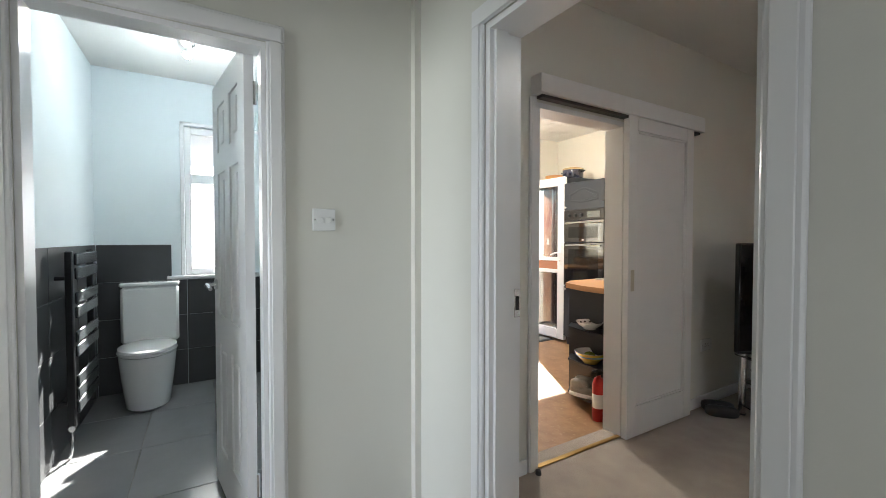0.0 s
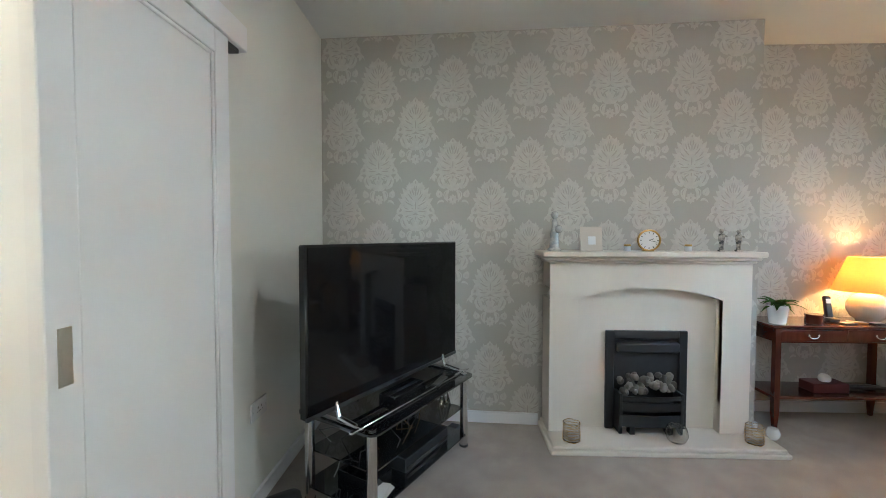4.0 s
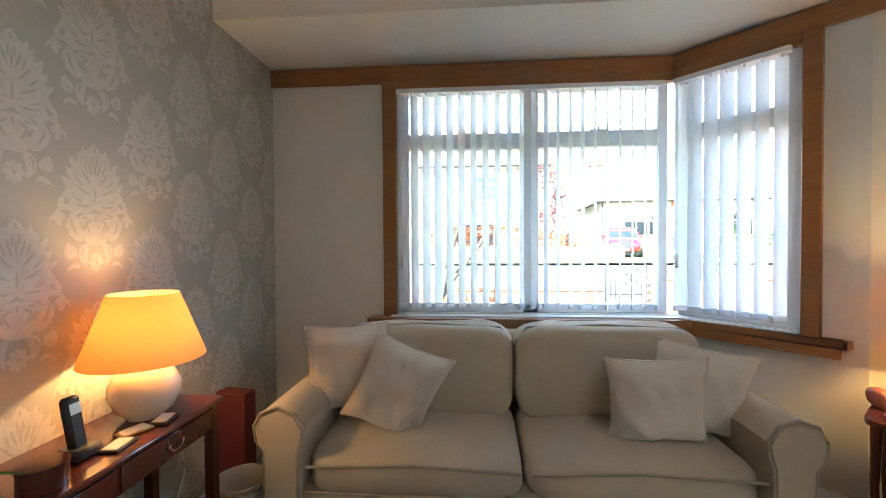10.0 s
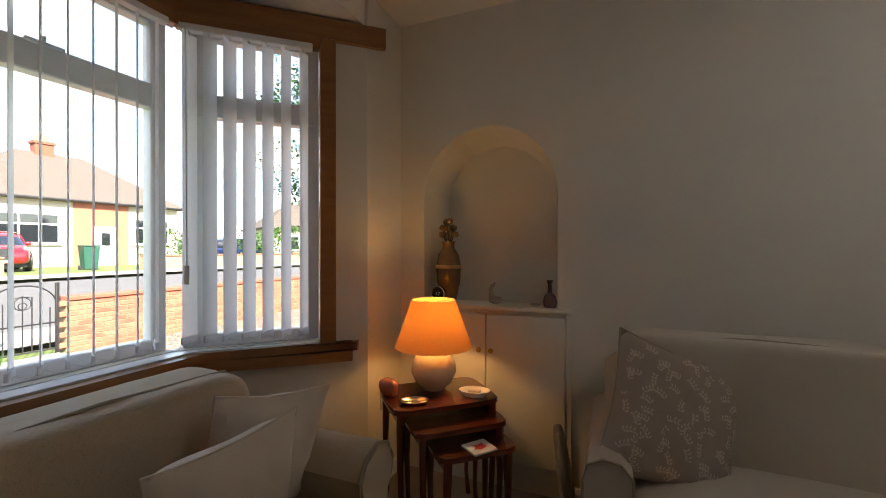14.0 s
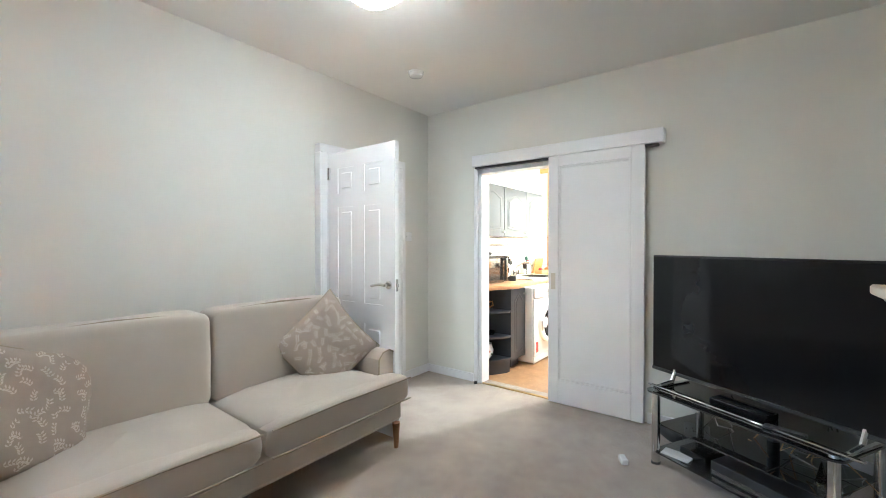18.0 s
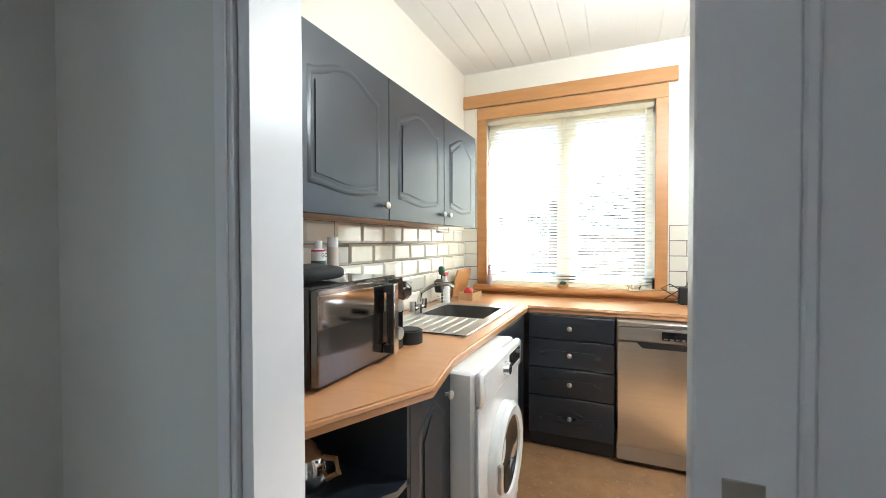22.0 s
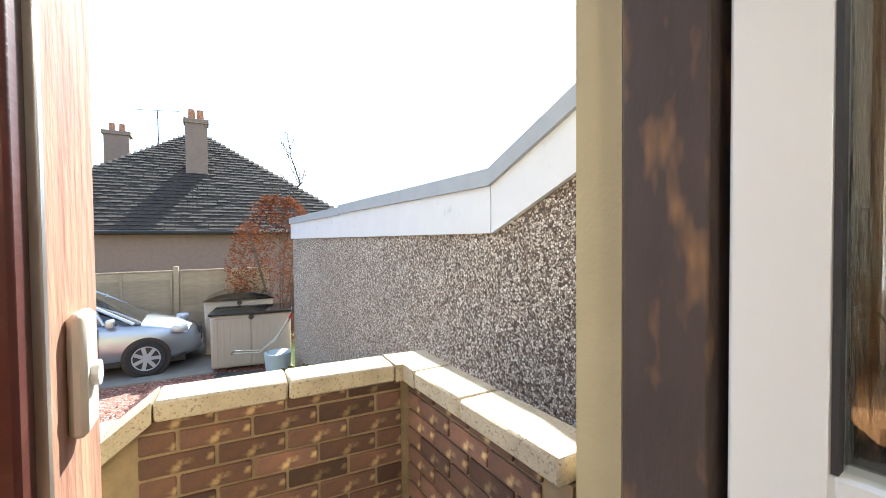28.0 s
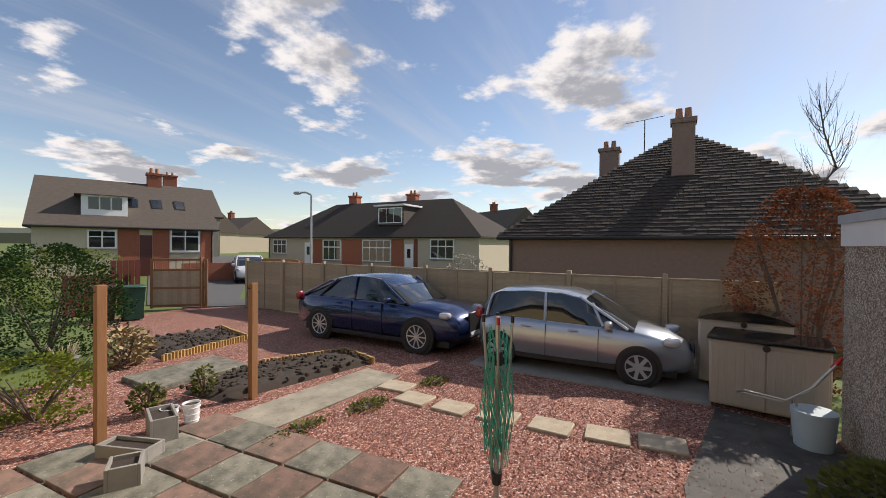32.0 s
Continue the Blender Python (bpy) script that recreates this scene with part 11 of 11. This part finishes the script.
house("bungalow", "long cream bungalow with brick bays and dormers", hb, 22.6, 9.0, GZ, 2.05, 5.35, 4.6, HARLC, ROOFT,
      windows=((0.7, 0.42, 1.8, 1.25), (7.4, -0.05, 2.0, 1.7), (11.95, -0.05, 2.85, 1.7), (18.6, 0.3, 1.95, 1.4)), doors=((5.0, GZ, 0.95, 2.5), (16.2, GZ, 0.8, 2.4)), chimneys=((6.6, 5.0, 4.6, 6.2, 0.5), (13.2, 5.6, 4.6, 6.1, 0.5)), dormers=((12.7, 2.7, 2.95, 1.55),))
for x0, x1 in ((6.1, 7.2), (9.6, 11.8), (14.9, 16.1), (17.05, 17.4)):
    part("brick_panel", G().box((x0, -0.03, GZ), (x1, 0.0, 1.75)), BRICKR, bpy.data.objects["bungalow.001"])
hc = Matrix.Translation((-19.45, -24.83, 0)) @ Matrix.Rotation(math.atan2(-3.0, 8.8), 4, "Z") @ Matrix.Scale(-1, 4, (0, 1, 0))
semi = house("semi_house", "harled brick-fronted house with grey roof and dormer", hc, 8.5, 7.4, GZ, 2.3, 5.25, 0, HARLC, ROOFG,
             windows=((0.85, 0.80, 1.5, 1.4), (5.05, 1.0, 1.2, 0.95)), chimneys=((2.8, 3.7, 4.9, 6.0, 0.4),))
for x0, x1 in ((0.1, 0.75), (2.45, 3.30), (3.95, 4.95)):
    part("brick_panel", G().box((x0, -0.03, GZ), (x1, 0.0, 2.1)), BRICKR, semi)
part("door", G().box((3.32, -0.02, GZ), (3.93, 0.015, 1.75), 0.01), REDWOOD, semi)
dm_ = part("dormer", G().box((4.45, 0.55, 2.75), (6.55, 3.2, 4.05)), UPVC, semi, "white hipped dormer")
part("dormer_roof", G().add([(4.15, 0.25, 4.02), (6.85, 0.25, 4.02), (6.85, 3.3, 4.02), (4.15, 3.3, 4.02), (5.5, 1.6, 4.85), (5.5, 3.3, 4.85)], [(0, 1, 4), (1, 2, 5, 4), (3, 0, 4, 5), (2, 3, 5), (3, 2, 1, 0)]), ROOFG, dm_)
for k in range(3):
    part("pane", G().box((4.72 + 0.53 * k, 0.535, 3.2), (5.18 + 0.53 * k, 0.549, 3.9)), CARGLASS, dm_)
slope = Matrix.Translation((0, 0, 2.3)) @ Matrix.Rotation(math.atan2(2.95, 3.7), 4, "X")
for x in (1.35, 2.6, 3.85):
    sk = part("skylight", G().box((x, 1.75, 0.02), (x + 0.6, 2.75, 0.10), 0.01, slope), BLACK, semi, "dark framed roof window")
    part("pane", G().box((x + 0.07, 1.83, 0.102), (x + 0.53, 2.67, 0.108), 0, slope), CARGLASS, sk)
hd = Matrix.Translation((-30.0, -41.0, 0)) @ Matrix.Rotation(math.atan2(-3.0, 8.8), 4, "Z") @ Matrix.Scale(-1, 4, (0, 1, 0))
house("terrace_house", "pale house further up the street", hd, 14, 8, GZ, 4.2, 7.4, 0, HARLC, ROOFG, windows=((2, 1.2, 2, 1.4), (8, 1.2, 2, 1.4)), chimneys=((4, 4, 7, 8.6, 0.6),))
t = thing("garden_brick_wall", "low red brick wall up the side street", "garden wall", pose(-19.0, -21.4, ground_z(-19, -21), 0, 0, -20))
part("wall", G().box((-4, -0.1, -0.3), (3.0, 0.1, 1.1), 0.01), BRICKR, t)
t = thing("street_lamp", "tall grey street lamp post", "street lamp", pose(-15.5, -11.5, GZ))
part("post", G().cyl((0, 0, 0), (0, 0, 4.4), 0.06, 0.04, 10), TRIMG, t)
part("lantern", G().tube([(0, 0, 4.4), (0.1, -0.2, 4.5), (0.2, -0.5, 4.5)], 0.04).pad((0.1, -0.8, 4.42), (0.3, -0.4, 4.55), 0.6, 6), TRIMG, t)
# the whole garden lies a hand's breadth further from the toilet window than the house plan
for ob in [o for o in bpy.data.objects if o not in indoors and o.parent is None]:
    if not ob.name.startswith(("ground", "porch", "door_", "house_", "garage")):
        ob.location.y += 0.08

# distance
for k, (x, y, w, d, h) in enumerate(((-45, -75, 14, 8, 6), (-62, -62, 16, 9, 6), (-60, -30, 14, 9, 7), (-75, -12, 18, 9, 6), (-58, 22, 16, 9, 6), (-24, -58, 12, 8, 6), (-33, -66, 12, 8, 7))):
    house("distant_house", "small pale house in the distance", pose(x, y, ground_z(x, y), 0, 0, 90 - 15 * (k % 3)), w, d, -1, 3.2, h, 2.5 if k % 2 else 0, HARLC, ROOFG, windows=((2, 0.8, 1.6, 1.2), (w - 4, 0.8, 1.6, 1.2)), chimneys=((w / 2, d / 2, h - 0.4, h + 1, 0.5),))
g = G()
N2 = 120
for k in range(N2 + 1):
    a = 2 * math.pi * k / N2
    hgt = 9 + 10 * noise.noise(Vector((math.cos(a) * 2.2, math.sin(a) * 2.2, 3))) + 3 * noise.noise(Vector((math.cos(a) * 11, math.sin(a) * 11, 1)))
    g.v += [(420 * math.cos(a), 420 * math.sin(a), -3), (420 * math.cos(a), 420 * math.sin(a), max(2, hgt)), (520 * math.cos(a), 520 * math.sin(a), max(2, hgt) + 6)]
g.f = [(3 * k + j, 3 * k + 3 + j, 3 * k + 4 + j, 3 * k + 1 + j) for k in range(N2) for j in (0, 1)]
structure("backdrop", g, mat("far_woods", (0.045, 0.06, 0.04), (0.08, 0.085, 0.06), 0.95, scale=0.05), "low wooded hills on the horizon", "hills")

# ---- street in front, seen through the bay window ----
z0 = ground_z(8, 0)
structure("front_path", G().prism([(5.2, -1.2), (10.4, -1.15), (10.4, -0.4), (5.2, -0.3)], z0 - 0.05, z0 + 0.03), CONC, "concrete front path", "path")
structure("front_gravel", G().prism([(5.1, -9), (10.3, -9), (10.3, -1.25), (5.1, -1.25)], z0 - 0.05, z0 + 0.015), GRAVEL, "red chipping forecourt", "ground")
g = G()
ys = [-60, -30, -15, 0, 15, 30, 60]
for a, b, lift, mt, nm in ((10.9, 12.3, 0.10, CONC, "pavement_near"), (12.3, 17.2, 0.03, ASPHALT, "road_front"), (17.2, 18.8, 0.12, CONC, "pavement_far")):
    q = G()
    n = 6
    for i in range(n + 1):
        x = a + (b - a) * i / n
        q.v += [(x, -80, ground_z(x, 0) + lift), (x, 80, ground_z(x, 0) + lift)]
    q.f = [(2 * i, 2 * i + 2, 2 * i + 3, 2 * i + 1) for i in range(n)]
    structure(nm, q, mt, "grey residential street" if mt is ASPHALT else "grey concrete pavement", "road" if mt is ASPHALT else "pavement")
bw = mesh_of(G().box((0, 0, 0), (0.11, 0.212, 0.064), 0.004), BRICKR)


def brick_wall(name, label, x, y0, y1, base, rows, pieces=True):
    t = thing(name, label, "garden wall")
    part("core", G().box((x + 0.008, y0, base - 0.2), (x + 0.20, y1, base + rows * 0.075)), MORTAR, t)
    k = 0
    if pieces:
        for r in range(rows):
            y = y0 - (0.11 if r % 2 else 0)
            while y < y1 - 0.1:
                if y >= y0:
                    piece("brick", bw, t, (x, y, base + r * 0.075))
                    k += 1
                y += 0.222
    part("coping", G().box((x - 0.03, y0, base + rows * 0.075), (x + 0.24, y1, base + rows * 0.075 + 0.06), 0.01), BRICKR, t)
    return t


brick_wall("front_garden_wall", "low red brick front garden wall", 10.4, -0.35, 4.8, ground_z(10.4, 0), 7)
brick_wall("front_garden_wall", "red brick front wall beside the gate", 10.4, -6.6, -1.25, ground_z(10.4, 0), 10)
brick_wall("far_garden_wall", "red brick wall across the street", 18.9, -3.8, 9.0, ground_z(18.9, 0), 8, False)
brick_wall("far_garden_wall", "red brick wall before the bungalow", 18.9, -16, -7.5, ground_z(18.9, 0), 8, False)
t = thing("iron_gate", "black wrought iron garden gate with scrolls", "gate", pose(10.45, -1.16, ground_z(10.4, 0)))
for y in (0.0, 0.74):
    part("gate_post", G().box((-0.02, y - 0.02, 0), (0.02, y + 0.02, 1.02), 0.003), BLACK, t)
for k in range(7):
    part("bar", G().cyl((0, 0.08 + k * 0.097, 0.08), (0, 0.08 + k * 0.097, 0.62 + 0.25 * math.sin(math.pi * (k + 0.5) / 7)), 0.008, n=6), BLACK, t)
for z in (0.08, 0.45):
    part("rail", G().box((-0.012, 0.0, z), (0.012, 0.74, z + 0.02)), BLACK, t)
part("arched_rail", G().tube([(0, 0.37 - 0.36 * math.cos(a), 0.72 + 0.28 * math.sin(a)) for a in np.linspace(0, math.pi, 15)], 0.01), BLACK, t)
for s in (-1, 1):
    part("scroll", G().tube([(0, 0.37 + s * (0.02 + 0.014 * a) * math.sin(a), 0.74 + (0.02 + 0.014 * a) * math.cos(a)) for a in np.linspace(0, 7, 26)], 0.007, 5), BLACK, t)
tree("cherry_tree", "bare many-branched cherry tree in the front garden", pose(8.6, 2.75, z0), 77, 4.6, 0.12, 0.75, 4, None, kids=3, first=0.30)
bush("hedge", "clipped brown beech hedge across the street", pose(20.6, 1.5, ground_z(20.6, 1)), 41, 0.8, 4.4, 1.5, LEAFB, 3600, 0.13, "hedge")
tree("copper_tree", "dark red leafing tree by the far hedge", pose(24, -1.8, ground_z(24, -1)), 52, 4.6, 0.12, 0.55, 3, mat("purple_leaf", (0.10, 0.03, 0.03), (0.07, 0.02, 0.02), 0.9), 1600, 0.14, 0.3)
tree("green_tree", "budding pale green tree behind the bungalow", pose(38, -6, ground_z(38, -6)), 53, 11, 0.25, 0.55, 3, LEAFY, 1800, 0.22, 0.6)
for k, (x, y, h) in enumerate(((26, -29, 12), (22, -31, 10), (31, -34, 13))):
    tree("pine_tree", "tall dark green pine across the street", pose(x, y, ground_z(x, y)), 60 + k, h, 0.22, 0.6, 3, LEAFD, 4200, 0.28, 0.55, 4, 0.5, "street pines")
bush("conifer_hedge", "bright green conifer hedge by the corner", pose(20.5, -17.5, ground_z(20, -17)), 43, 2.5, 4.0, 2.2, LEAFG, 3200, 0.14, "hedge")
bush("shrub", "flowering green shrub before the bungalow", pose(20.3, -9.2, ground_z(20, -9)), 44, 0.9, 0.9, 1.7, LEAFG, 900, 0.10)
wheelie(pose(23.6, -8.2, ground_z(23, -8), 0, 0, -100), "green wheeled bin on the far pavement", GREENP)
zf = ground_z(28, 3)
house("gabled_house", "two-storey cream gabled house across the street", Matrix.Translation((26, 9.2, zf)) @ Matrix.Rotation(radians(-90), 4, "Z"), 11.2, 10, -0.5, 5.3, 7.6, 0, HARLC, ROOFG,
      windows=((1.0, 3.3, 1.6, 1.3), (6.8, 3.3, 1.6, 1.3), (5.6, 0.6, 2.6, 1.3)), doors=((9.4, -0.1, 1.0, 2.1),), chimneys=((5, 5, 7.0, 8.6, 0.6),))
part("gable", G().add([(0.0, -0.2, 5.0), (11.2, -0.2, 5.0), (5.6, -0.2, 9.2), (0.0, 5, 5.0), (11.2, 5, 5.0), (5.6, 5, 9.2)], [(0, 1, 2), (0, 2, 5, 3), (1, 4, 5, 2)]), HARLC, bpy.data.objects["gabled_house"])
for s in (0, 1):
    part("barge_board", G().tube([(-0.2 if s else 11.4, -0.25, 4.85), (5.6, -0.25, 9.3)], 0.13, 4), PORC, bpy.data.objects["gabled_house"])
house("far_bungalow", "cream bungalow with a brown hipped roof", Matrix.Translation((29.0, -5.9, ground_z(25, -8))) @ Matrix.Rotation(radians(-94), 4, "Z"), 9.4, 8, -0.6, 3.5, 6.3, 3.2, HARLC, ROOFG,
      windows=((1.4, 1.2, 2.2, 1.4), (7.0, 1.2, 1.8, 1.4)), doors=((5.1, -0.2, 1.0, 2.3),), chimneys=((0.5, 3.5, 3.0, 6.4, 0.42), (4.4, 4.0, 5.6, 6.9, 0.42)))
part("brick_panel", G().box((4.2, -0.03, -0.4), (6.7, 0.0, 3.4)), BRICKR, bpy.data.objects["far_bungalow"])
house("distant_house", "pale grey house behind the pines", pose(30, -24, ground_z(30, -24), 0, 0, -120), 10, 8, -1, 2.8, 5.2, 3, HARLC, ROOFG, windows=((2, 0.8, 1.6, 1.2),))
# daffodils
dq = thing("daffodil_clump", "clump of yellow daffodils in bloom", "daffodils", pose(8.2, 1.0, z0), "front garden daffodils")
rng = random.Random(33)
st, lf = G(), G()
for k in range(34):
    a, r = rng.uniform(0, 6.28), rng.uniform(0.0, 0.22)
    leaf_quad(lf, (r * math.cos(a), r * math.sin(a), 0), (math.cos(a) * 0.25, math.sin(a) * 0.25, 1), 0.014, rng.uniform(0.25, 0.42))
part("leaves", lf, LEAFG, dq, "", 0)
for k in range(5):
    a, r, h = rng.uniform(0, 6.28), rng.uniform(0.03, 0.2), rng.uniform(0.36, 0.48)
    fl = G()
    c = Vector((r * math.cos(a), r * math.sin(a), h))
    for i in range(6):
        b = i * math.pi / 3
        d = Vector((-0.35, math.cos(b), math.sin(b))).normalized()
        leaf_quad(fl, c, d, 0.018, 0.05)
    fl.cyl(c, c + Vector((-0.04, 0, 0.0)), 0.014, 0.022, 8)
    f2 = part("flower", fl, YELLOW, dq, "", 0)
    part("stem", G().tube([(r * math.cos(a) * 0.7, r * math.sin(a) * 0.7, 0), tuple(c)], 0.004, 4), LEAFG, f2)
for k in range(26):
    copy_thing(dq, pose(rng.uniform(7.0, 10.0), rng.uniform(-0.1, 4.6), z0, 0, 0, rng.uniform(0, 60) - 30))
